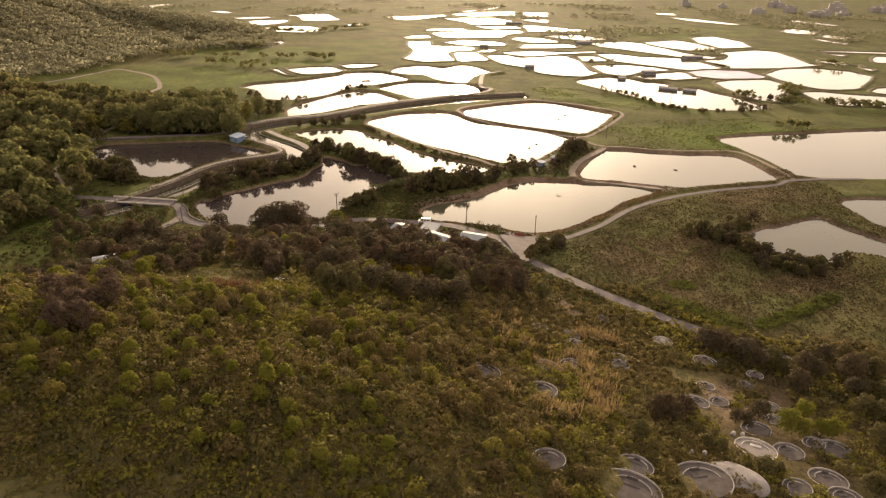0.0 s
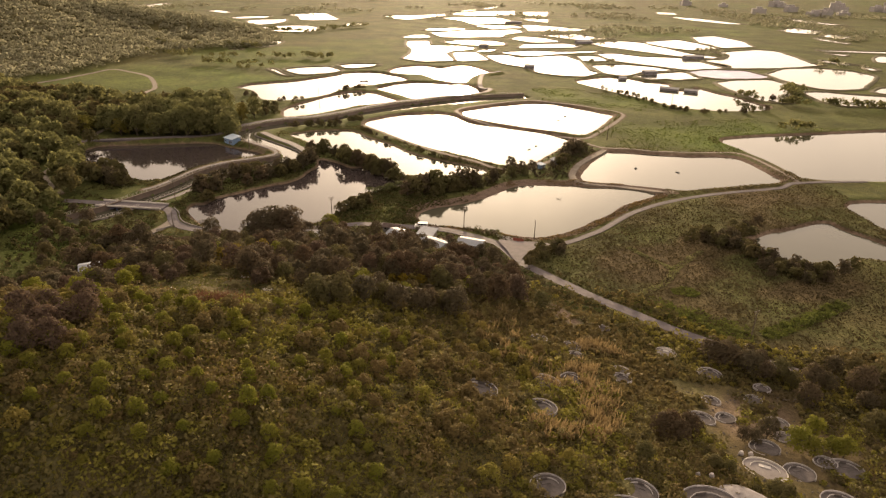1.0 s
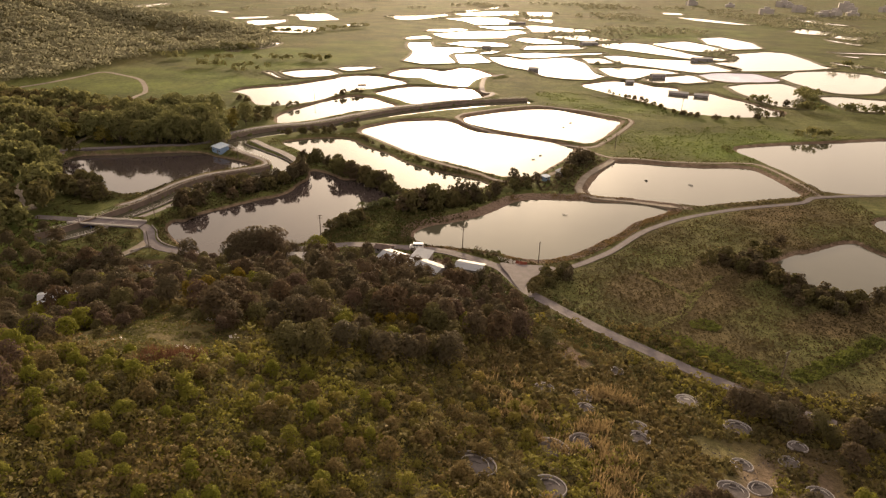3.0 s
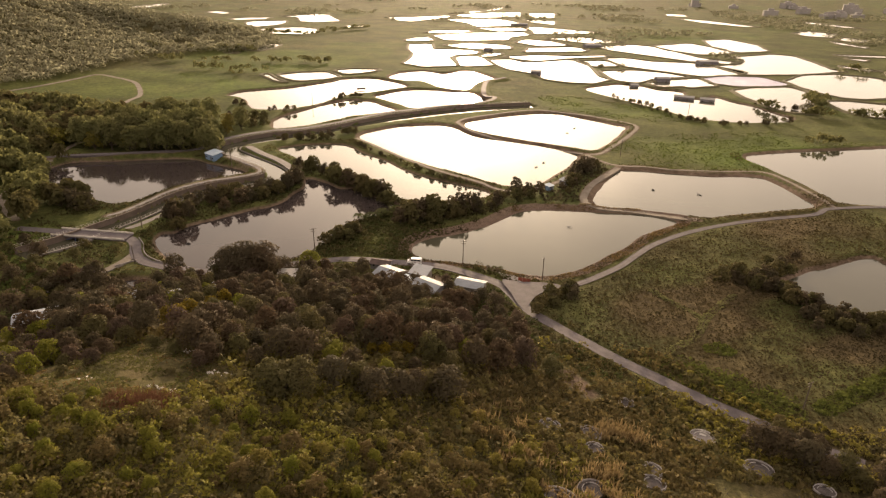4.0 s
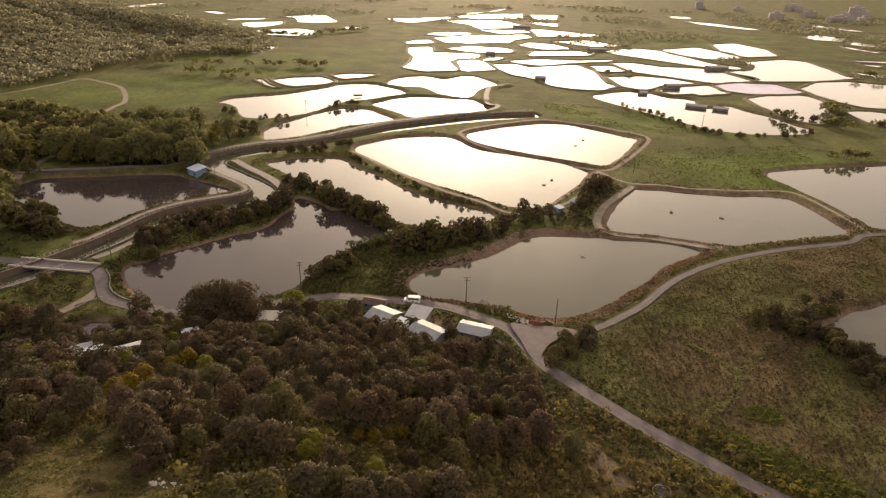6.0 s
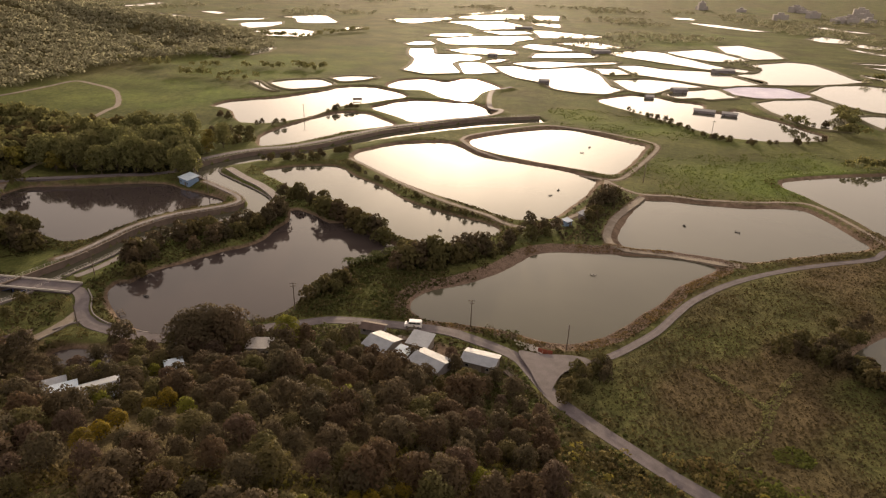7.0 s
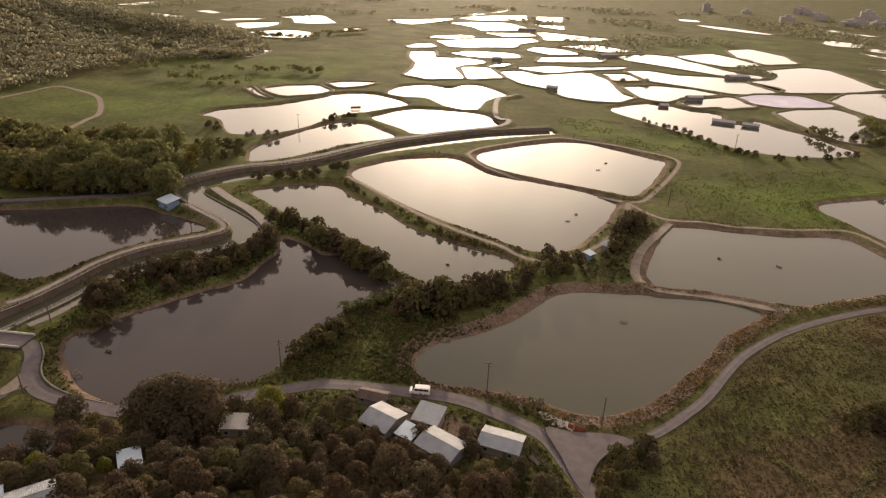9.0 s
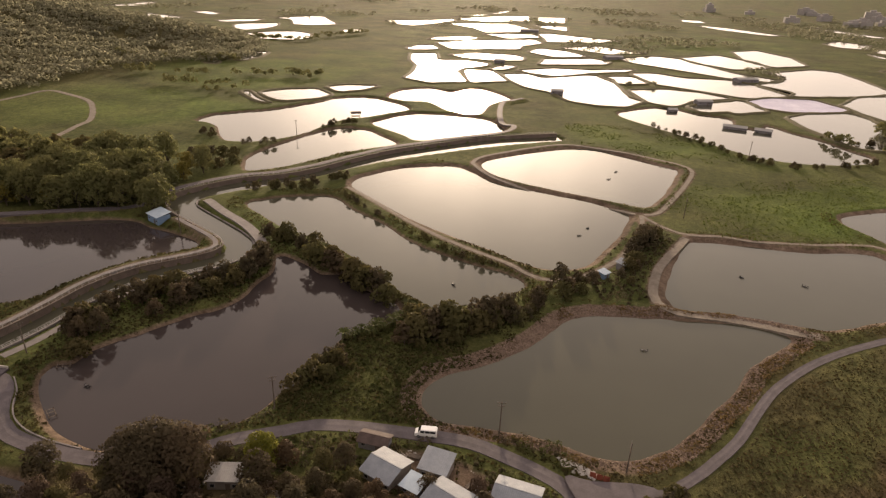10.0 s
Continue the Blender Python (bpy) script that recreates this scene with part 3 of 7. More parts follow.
LANES = [(LANE, 2.1), (POND_TRACK, 1.6), (SPUR, 1.6), (EMBANKMENT, 1.6), (WALL_LANE, 1.5), (CANAL_WALK, 1.2), (MEADOW_TRACK, 1.6), (WOOD_TRACK, 1.5)]

HILLS = [  # height, middle, half widths, turn, sharpness
    (54.0, -176.0, 47.0, 50.1, 190.0, 1.64, 1.25),
    (19.15, -40.7, 125.0, 45.0, 61.5, -1.62, 1.25),
    (95.0, -690.0, 690.0, 250.0, 250.0, 0.2, 1.2),
    (13.0, -350.0, 800.0, 100.0, 52.0, 0.1, 1.6),
    (12.0, -330.0, 320.0, 75.0, 75.0, 0.0, 1.2),
]


def hills(x, y):
    z = np.zeros_like(x, dtype=float)
    for tall, cx, cy, sx, sy, turn, sharp in HILLS:
        c, s = math.cos(turn), math.sin(turn)
        u, v = (c * (x - cx) + s * (y - cy)) / sx, (-s * (x - cx) + c * (y - cy)) / sy
        z += tall * np.exp(-((u * u + v * v) ** sharp))
    return z


def survey(x, y):
    """Height and cover of the land: bare earth, lush green, dry brown."""
    x, y = np.asarray(x, float), np.asarray(y, float)
    up = hills(x, y)
    z = 0.9 + up + (fbm(x, y, 16, 3, 1) - 0.5) * np.clip(0.35 + up * 0.09, 0, 2.0)
    # bushy hummocks on the open slope
    open_slope = np.clip((up - 1) / 4, 0, 1) * np.clip((120 - y) / 8, 0, 1) * np.clip((52 - x) / 10, 0, 1)
    z = z + open_slope * (2.6 * np.clip(fbm(x, y, 5.5, 2, 51) - 0.42, 0, 0.4) + 0.9 * np.clip(fbm(x, y, 2.4, 1, 53) - 0.5, 0, 0.5))
    bare = np.zeros_like(z)
    # banks raised beside the canal
    d = np.minimum(line_distance(x, y, EMBANKMENT, 8), line_distance(x, y, WALL_LANE, 8))
    z = np.maximum(z, np.where(d < 8, 2.35 - np.clip(d - 2.4, 0, 8) * 0.5, -9))
    bare = np.maximum(bare, np.clip(1.6 - d * 0.5, 0, 1) * 0.7)
    shore = np.full(z.shape, 30.0)
    for _, ring, slope, _ in DUG:
        sd = shore_distance(x, y, ring, 14)
        shore = np.minimum(shore, sd)
        z = z + np.where((sd < 9) & (up < 3), 0.35 * np.clip(1 - np.abs(sd - 4.5) / 4.5, 0, 1), 0)
        z = np.where(sd < 13.5, np.minimum(z, np.clip(sd * slope, -1.4, 99) + 4 * np.clip(sd - 6, 0, 99)), z)
        band = 1.25 / slope
        bare = np.maximum(bare, np.clip((band - sd) / 1.2, 0, 1))
    for line, half in BUND_TRACKS:
        d = line_distance(x, y, line, 8)
        bare = np.maximum(bare, np.clip(half + 0.6 - d, 0, 1) * 0.95)
    for _, ring, _ in FLAT:
        sd = shore_distance(x, y, ring, 5)
        z = np.where(sd < 4.5, np.minimum(z, 0.8), z)
    z = np.where(shore_distance(x, y, CANAL_RING, 4) < 0.3, np.minimum(z, -1.6), z)
    return z, bare, shore, up


def ground_z(x, y):
    return float(survey(np.array([x]), np.array([y]))[0][0])


def blotch(x, y, cx, cy, rx, ry, turn=0.0, soft=0.35):
    """A patch with a ragged soft edge."""
    c, s = math.cos(turn), math.sin(turn)
    u, v = (c * (x - cx) + s * (y - cy)) / rx, (-s * (x - cx) + c * (y - cy)) / ry
    r = np.sqrt(u * u + v * v) + (fbm(x, y, 0.5 * min(rx, ry), 3, 3) - 0.5) * 0.5
    return np.clip((1 - r) / soft, 0, 1)


def land_cover(x, y, bare, shore, up):
    lush = 0.42 + 0.5 * (fbm(x, y, 60, 3, 4) - 0.5)
    dry = 0.16 + 0.6 * (fbm(x, y, 35, 3, 6) - 0.5)
    for patch in ((160, 360, 75, 38, 0.2), (95, 465, 65, 28, -0.5), (-250, 500, 130, 75, 0.1), (-190, 640, 110, 90, 0), (-115, 720, 55, 110, 0), (60, 143, 18, 9, -0.65), (-95, 262, 30, 8, 0.7), (-140, 200, 20, 40, 0.3), (260, 340, 70, 30, 0.5), (330, 1000, 120, 160, -0.4)):
        lush = np.maximum(lush, blotch(x, y, *patch))
    for patch in ((70, 183, 30, 20, 0.4), (92, 200, 20, 12, 0.5), (112, 167, 24, 9, 0.3), (70, 92, 30, 24, 0.5), (8, 135, 14, 8, -0.4), (130, 250, 22, 10, 0.4)):
        dry = np.maximum(dry, blotch(x, y, *patch))
    # haze painted as cover: patchily less green and browner with distance
    far_haze = np.clip((y - 520) / 600, 0, 1) * np.clip(fbm(x, y, 90, 3, 19) * 2.2 - 0.5, 0, 1)
    lush, dry = lush * (1 - 0.25 * far_haze), np.maximum(dry, 0.45 * far_haze)
    field = (x > 20) & (y > 250 - (x + 30) * 1.6) & (y < 210 + (x - 30) * 0.75) & (x < 190)
    lush, dry = np.where(field, lush * 0.55, lush), np.where(field, np.maximum(dry, 0.9 * np.clip(fbm(x, y, 26, 3, 71) * 2 - 0.45, 0, 1)), dry)
    on_hill = np.clip(up / 4, 0, 1)
    lush, dry = lush * (1 - 0.5 * on_hill), np.maximum(dry, 0.62 * on_hill * (0.5 + fbm(x, y, 8, 3, 13)))
    bare = np.maximum(bare, 0.8 * blotch(x, y, -6, 194, 19, 8, -0.35))
    litter = (y > 122) & (y < 192) & (x > -112) & (x < 14 - np.clip(y - 150, 0, 40) * 0.4)
    lush, dry = np.where(litter, lush * 0.3, lush), np.where(litter, np.maximum(dry, 0.85), dry)
    bare = np.maximum(bare, 0.6 * blotch(x, y, 63, 101, 15, 10, 0.5))
    bare = np.maximum(bare, 0.75 * blotch(x, y, 30, 141.5, 8.5, 4.2, -1.05))
    bare = np.maximum(bare, 0.6 * blotch(x, y, -41.5, 95.5, 5.5, 4.5, 0.2))
    return np.clip(np.stack([bare, lush, dry, np.ones_like(bare)], -1), 0, 1)


def grid_lines():
    ys, y = [-900, -600, -400, -250, -150, -90, -50, -20, 10, 30], 42.0
    while y < 345:
        ys.append(y)
        y += 1.35
    while y < 1700:
        ys.append(y)
        y += min(1.3 * (y / 345) ** 2, 14)
    ys += [1750, 1850, 2000, 2300, 2800, 3600, 4800]
    us = [-9, -6, -4, -2.8, -2, -1.6, -1.3, -1.12] + list(np.linspace(-1, 1, 480)) + [1.12, 1.3, 1.6, 2, 2.8, 4, 6, 9]
    return np.array(us), np.array(ys, float)


def mesh_from(name, verts, faces, mat, smooth=False):
    """A mesh from arrays: faces all have the same number of corners."""
    me = bpy.data.meshes.new(name)
    verts, faces = np.asarray(verts, np.float32), np.asarray(faces, np.int32)
    me.vertices.add(len(verts))
    me.vertices.foreach_set("co", verts.ravel())
    me.loops.add(faces.size)
    me.loops.foreach_set("vertex_index", faces.ravel())
    me.polygons.add(len(faces))
    me.polygons.foreach_set("loop_start", np.arange(0, faces.size, faces.shape[1], dtype=np.int32))
    me.polygons.foreach_set("use_smooth", np.full(len(faces), smooth))
    me.update(calc_edges=True)
    if mat:
        me.materials.append(mat)
    return me


def ground_material():
    mat, tree, shader = material("meadow_and_earth", 0.95, 0.06)
    cover = tree.nodes.new("ShaderNodeAttribute")
    cover.attribute_name = "cover"
    split = tree.nodes.new("ShaderNodeSeparateColor")
    tree.links.new(cover.outputs["Color"], split.inputs["Color"])
    wide, mid, fine = noise_node(tree, 0.03), noise_node(tree, 0.35, 6, 0.7), noise_node(tree, 2.2, 4, 0.7)
    base = ramp(tree, mid.outputs["Fac"], [(0.3, (0.05, 0.056, 0.022)), (0.7, (0.12, 0.12, 0.047))]).outputs["Color"]
    lush = ramp(tree, mid.outputs["Fac"], [(0.3, (0.06, 0.09, 0.021)), (0.72, (0.13, 0.175, 0.036))]).outputs["Color"]
    dry = ramp(tree, mid.outputs["Fac"], [(0.3, (0.07, 0.055, 0.031)), (0.7, (0.145, 0.112, 0.058))]).outputs["Color"]
    earth = ramp(tree, mid.outputs["Fac"], [(0.3, (0.095, 0.066, 0.047)), (0.7, (0.235, 0.178, 0.132))]).outputs["Color"]
    colour = mix(tree, split.outputs["Green"], base, lush)
    colour = mix(tree, split.outputs["Blue"], colour, dry)
    ragged = tree.nodes.new("ShaderNodeMapRange")
    ragged.inputs["From Min"].default_value, ragged.inputs["From Max"].default_value = 0.25, 0.75
    add = tree.nodes.new("ShaderNodeMath")
    add.operation = "MULTIPLY_ADD"
    tree.links.new(fine.outputs["Fac"], add.inputs[0])
    add.inputs[1].default_value = 0.5
    tree.links.new(split.outputs["Red"], add.inputs[2])
    lower = tree.nodes.new("ShaderNodeMath")
    lower.operation = "SUBTRACT"
    tree.links.new(add.outputs[0], lower.inputs[0])
    lower.inputs[1].default_value = 0.25
    tree.links.new(lower.outputs[0], ragged.inputs["Value"])
    colour = mix(tree, ragged.outputs["Result"], colour, earth)
    colour = mix(tree, 0.35, colour, ramp(tree, wide.outputs["Fac"], [(0.35, (0.05, 0.05, 0.05)), (0.65, (1, 1, 1))]).outputs["Color"], "SOFT_LIGHT")
    tuft = noise_node(tree, 1.1, 5, 0.75)
    colour = mix(tree, 0.8, colour, ramp(tree, tuft.outputs["Fac"], [(0.36, (0.5, 0.48, 0.45)), (0.66, (1.0, 1.0, 1.0))]).outputs["Color"], "MULTIPLY")
    tree.links.new(colour, shader.inputs["Base Color"])
    shader.inputs["Sheen Weight"].default_value = 0.0
    shader.inputs["Sheen Roughness"].default_value = 0.5
    bump(tree, shader, fine.outputs["Fac"], 0.8, 0.35)
    return mat


def build_ground():
    us, ys = grid_lines()
    half = 150 + 0.75 * np.clip(ys, 0, None)
    X, Y = half[:, None] * us[None, :], np.repeat(ys[:, None], len(us), 1)
    z, bare, shore, up = survey(X, Y)
    rows, cols = X.shape
    index = np.arange(rows * cols).reshape(rows, cols)
    faces = np.stack([index[:-1, :-1], index[:-1, 1:], index[1:, 1:], index[1:, :-1]], -1).reshape(-1, 4)
    me = mesh_from("ground", np.stack([X, Y, z], -1).reshape(-1, 3), faces, ground_material(), True)
    layer = me.attributes.new("cover", "FLOAT_COLOR", "POINT")
    layer.data.foreach_set("color", land_cover(X, Y, bare, shore, up).astype(np.float32).ravel())
    tagged(new("ground", me), "grassy flood plain and scrubby hillside with bare earth banks", "ground", kind="structure")


build_ground()


def fan(name, ring, z, mat):
    """A flat sheet of water inside a shore."""
    bm = bmesh.new()
    face = bm.faces.new([bm.verts.new((float(px), float(py), z)) for px, py in ring])
    bmesh.ops.triangulate(bm, faces=[face])
    bmesh.ops.recalc_face_normals(bm, faces=bm.faces)
    if bm.faces[:][0].normal.z < 0:
        bmesh.ops.reverse_faces(bm, faces=bm.faces)
    me = bpy.data.meshes.new(name)
    bm.to_mesh(me)
    bm.free()
    me.materials.append(mat)
    return me


def outset(ring, d):
    """The ring moved outwards by d metres."""
    ahead, back = np.roll(ring, -1, 0), np.roll(ring, 1, 0)
    t = ahead - back
    t /= np.maximum(np.linalg.norm(t, axis=1, keepdims=True), 1e-6)
    area = np.sum(ring[:, 0] * ahead[:, 1] - ahead[:, 0] * ring[:, 1])
    n = np.stack([t[:, 1], -t[:, 0]], 1) * (1 if area > 0 else -1)
    return ring + n * d


M_BUND = varied("grassy_bund", (0.045, 0.045, 0.02), (0.12, 0.1, 0.05), 0.25, 0.9, 0.2)

for label, ring, slope, kind in DUG:
    tagged(new("fish_pond", fan("fish_pond", outset(ring, 0.6), 0.0, POND_WATER[kind])), label, "pond", "fish ponds", "structure")
for label, ring, kind in FLAT:
    mat = M_SILT if kind == 3 else POND_WATER[kind]
    pond = tagged(new("fish_pond", fan("fish_pond", ring, 1.02, mat)), label, "pond", "fish ponds", "structure")
    rings = [(-0.3, 0.9), (0.8, 1.7), (2.4, 1.75), (4.2, 0.7)]
    loops = [np.column_stack([outset(ring, d), np.full(len(ring), z)]) for d, z in rings]
    n = len(ring)
    k = np.arange(n)
    faces = np.concatenate([np.stack([a * n + k, a * n + (k + 1) % n, (a + 1) * n + (k + 1) % n, (a + 1) * n + k], 1) for a in range(3)])
    bank = new("bank", mesh_from("bank", np.concatenate(loops), faces, M_BUND, True))
    bank.parent = pond


def ribbon(name, line, half, lift, mat, label, category="road", edge=0.12):
    """A paved strip with a little thickness that follows the land."""
    t = np.gradient(line, axis=0)
    t /= np.maximum(np.linalg.norm(t, axis=1, keepdims=True), 1e-6)
    n = np.stack([-t[:, 1], t[:, 0]], 1)
    offs = (-half, -half * 0.5, 0, half * 0.5, half)
    cols = []
    for o in offs:
        p = line + n * (o + (fbm(line[:, 0], line[:, 1], 7, 2, 2) - 0.5)[:, None] * 0.35)
        cols.append(np.column_stack([p, survey(p[:, 0], p[:, 1])[0]]))
    level = np.max([c[:, 2] for c in cols], 0) * 0.5 + cols[2][:, 2] * 0.5
    level = np.convolve(np.pad(level, 2, "edge"), np.ones(5) / 5, "valid")
    tops = [np.column_stack([c[:, :2], np.maximum(level, c[:, 2] * 0.7 + level * 0.3) + lift + (0.04 if abs(o) < half * 0.3 else 0)]) for c, o in zip(cols, offs)]
    skirt = [np.column_stack([c[:, :2], c[:, 2] - 0.8]) for c in (tops[0], tops[-1])]
    strips = [skirt[0], *tops, skirt[1]]
    m = len(line)
    k = np.arange(m - 1)
    faces = np.concatenate([np.stack([a * m + k, (a + 1) * m + k, (a + 1) * m + k + 1, a * m + k + 1], 1) for a in range(len(strips) - 1)])
    faces = faces[:, ::-1]
    return tagged(new(name, mesh_from(name, np.concatenate(strips), faces, mat)), label, category, kind="structure")


ribbon("road_1", LANE, 1.8, 0.1, M_ASPHALT, "worn concrete lane winding past the ponds")
ribbon("road_2", POND_TRACK, 1.15, 0.09, M_ASPHALT, "narrow paved track along the pond bank")
ribbon("road_3", SPUR, 1.5, 0.06, M_TRACK, "unpaved spur below the bridge")
ribbon("road_4", EMBANKMENT, 1.7, 0.08, M_ASPHALT, "embankment road along the canal")
ribbon("pavement_1", WALL_LANE, 0.8, 0.08, M_CONCRETE, "concrete path on the canal wall", "path")
ribbon("pavement_2", CANAL_WALK, 1.2, 0.08, M_CONCRETE, "grey concrete path beside the canal", "path")
ribbon("pavement_3", CURVED_WALK, 1.8, 0.5, M_CONCRETE, "curved concrete apron beside the canal", "path")
for n, (line, half_wide, label) in enumerate(((BUNDEF, 1.0, "pale worn track round a pond bund"), (BUNDFS, 0.9, "pale worn track on a narrow bund"), (BUNDC, 1.5, "pale earth track on a pond bund"), (BUNDC2, 0.8, "worn path along a pond bund"), (WOOD_TRACK, 1.5, "dusty track climbing through the woodland"))):
    ribbon("path_%d" % (n + 1), line, half_wide, 0.05, M_TRACK, label, "path")
ribbon("road_5", MEADOW_TRACK, 1.6, 0.1, M_TRACK, "winding dusty track across a meadow")


apron = curve_points([(17, 196.5), (22.1, 195.6), (30.8, 195.4), (34.7, 193.7), (30, 190.4), (26.2, 186.5), (23.8, 181.5), (22.6, 178), (20.6, 182), (19.2, 188)], True, 1.5)
apron_level = survey(apron[:, 0], apron[:, 1])[0].max() + 0.13
sheet = fan("road_apron", apron, apron_level, M_ASPHALT)
sheet.update()
tagged(new("road_6", sheet), "broad stained concrete apron where lane and track meet", "road", kind="structure")


# ---- plants ----
RNG = np.random.default_rng(11)


def leaves(centres, size, up=0.4, spread=0.35, long=1.5, outward=None):
    """Leaf clumps as bent rhombs about the given places, turned at random but rather upwards."""
    n = len(centres)
    nrm = RNG.normal(size=(n, 3)) + (0, 0, up)
    if outward is not None:
        nrm = nrm * 0.75 + outward * 0.7
        nrm *= np.where((nrm * outward).sum(1) < 0, -1.0, 1.0)[:, None]
    nrm /= np.linalg.norm(nrm, axis=1, keepdims=True)
    a = np.cross(nrm, RNG.normal(size=(n, 3)))
    a /= np.linalg.norm(a, axis=1, keepdims=True)
    b = np.cross(nrm, a)
    s = (size * (1 + spread * RNG.normal(size=n))).clip(size * 0.35)[:, None] * 0.5
    drop = nrm * s * 0.35
    quad = np.stack([centres - a * s * long - drop, centres - b * s, centres + a * s * long - drop, centres + b * s], 1)
    return quad.reshape(-1, 3)


def leaf_mesh(name, quads, mat, outward=None, lift=0.3):
    """Leaves as one mesh; where outward is given the crown is shaded softly as a whole."""
    me = mesh_from(name, quads, np.arange(len(quads)).reshape(-1, 4), mat, outward is not None)
    if outward is not None:
        q = quads.reshape(-1, 4, 3)
        flat = np.cross(q[:, 2] - q[:, 0], q[:, 3] - q[:, 1])
        flat /= np.maximum(np.linalg.norm(flat, axis=1, keepdims=True), 1e-9)
        soft = outward * 0.75 + flat * 0.4 + (0, 0, lift)
        soft /= np.linalg.norm(soft, axis=1, keepdims=True)
        me.normals_split_custom_set_from_vertices(np.repeat(soft, 4, 0).tolist())
    return me


def on_ball(n, flat=1.0, inner=0.55):
    """Places in the outer part of a ball, more of them above."""
    p = RNG.normal(size=(n, 3))
    p /= np.linalg.norm(p, axis=1, keepdims=True)
    p[:, 2] = np.where(p[:, 2] < -0.35, -p[:, 2], p[:, 2])
    return p * (inner + (1 - inner) * RNG.random((n, 1)) ** 0.6) * (1, 1, flat)


def tube(bm, a, b, ra, rb, sides=6):
    """A tapered limb from a to b."""
    a, b = Vector(a), Vector(b)
    turn = (b - a).to_track_quat("Z", "Y").to_matrix()
    rings = []
    for p, r in ((a, ra), (b, rb)):
        rings.append([bm.verts.new(p + turn @ Vector((r * math.cos(k * math.tau / sides), r * math.sin(k * math.tau / sides), 0))) for k in range(sides)])
    for k in range(sides):
        bm.faces.new((rings[0][k], rings[0][(k + 1) % sides], rings[1][(k + 1) % sides], rings[1][k]))
    bm.faces.new(rings[0][::-1])
    bm.faces.new(rings[1])


def part(name, bm, mat, parent=None, label=""):
    """Links a bmesh as one mesh object, under a thing or part where given."""
    me = bpy.data.meshes.new(name)
    bm.normal_update()
    bm.to_mesh(me)
    bm.free()
    if mat:
        me.materials.append(mat)
    ob = new(name, me)
    ob.parent = parent
    if label:
        ob["label"] = label
    return ob


def tree_thing(name, label, mat, tall, wide, clumps, leaf, seed, lobes=9, category="tree", low=0.3):
    """One tree: tapered trunk with limbs, and a crown of many lobes of leaf clumps."""
    rnd = random.Random(seed)
    base = tagged(new(name), label, category)
    bm = bmesh.new()
    stem = tall * low
    bend = Vector((rnd.uniform(-0.3, 0.3), rnd.uniform(-0.3, 0.3), stem))
    tube(bm, (0, 0, -0.4), bend, tall * 0.032, tall * 0.022)
    places, outward = [], []
    for k in range(lobes):
        up = (k + 0.5) / lobes
        ang = k * 2.4 + rnd.uniform(-0.5, 0.5)
        reach = wide * 0.5 * 0.66 * math.sqrt(1 - 0.94 * up * up) * rnd.uniform(0.7, 1.1)
        mid = Vector((reach * math.cos(ang), reach * math.sin(ang), tall * (low + 0.06 + (0.82 - low) * up * rnd.uniform(0.9, 1.08))))
        r = wide * rnd.uniform(0.15, 0.23)
        tube(bm, bend, mid, tall * 0.014, tall * 0.004, 3)
        n = int(clumps / lobes)
        ball = on_ball(n, 0.8, 0.68)
        places.append(ball * r + np.array(mid))
        crown_out = ball * 0.65 + (np.array(mid) - (0, 0, tall * 0.4)) / wide
        outward.append(crown_out / np.linalg.norm(crown_out, axis=1, keepdims=True))
    part("trunk", bm, M_BARK, base)
    quads = leaves(np.concatenate(places), leaf, outward=np.concatenate(outward))
    crown = new("crown", leaf_mesh("crown", quads, mat, np.concatenate(outward)))
    crown.parent = base
    return base


def low_before(x, y):
    """How tall a tree may grow south of a yard or lane."""
    tall = np.full(len(x), 99.0)
    for d in np.arange(0.5, 20, 0.75):
        hit = (x - x) > 0
        for cx, cy, r in YARDS[:11]:
            hit |= (x - cx) ** 2 + (y + d - cy) ** 2 < r * r
        if d < 9:
            hit |= (line_distance(x, y + d, LANE, 6) < 2.2) & (x > -45)
        tall = np.where(hit & (tall > 90), 0.6 * d + 3.0, tall)
    return tall


def far_or_near(spots, kinds, group, big=(0.75, 1.25), sink=0.0, limit=None):
    """Sets trees out: the first of every kind is the one that was built, the others copies of it."""
    spots = np.array(spots, float).reshape(-1, 2)
    levels = survey(spots[:, 0], spots[:, 1])[0]
    for n, ((px, py), pz) in enumerate(zip(spots, levels)):
        kind = kinds[RNG.integers(len(kinds))]
        s = RNG.uniform(*big)
        if limit is not None:
            s = min(s, limit[n] / 6.6)
            if s < 0.4:
                continue
        m = pose(px, py, pz - sink, 0, 0, RNG.uniform(0, 360)) @ Matrix.Diagonal((s, s, s * RNG.uniform(0.85, 1.15), 1))
        if id(kind) in PLACED:
            tagged(copy_thing(kind, m), group=group)
        else:
            PLACED.add(id(kind))
            kind.matrix_basis = m
            kind["group"] = group


PLACED = set()


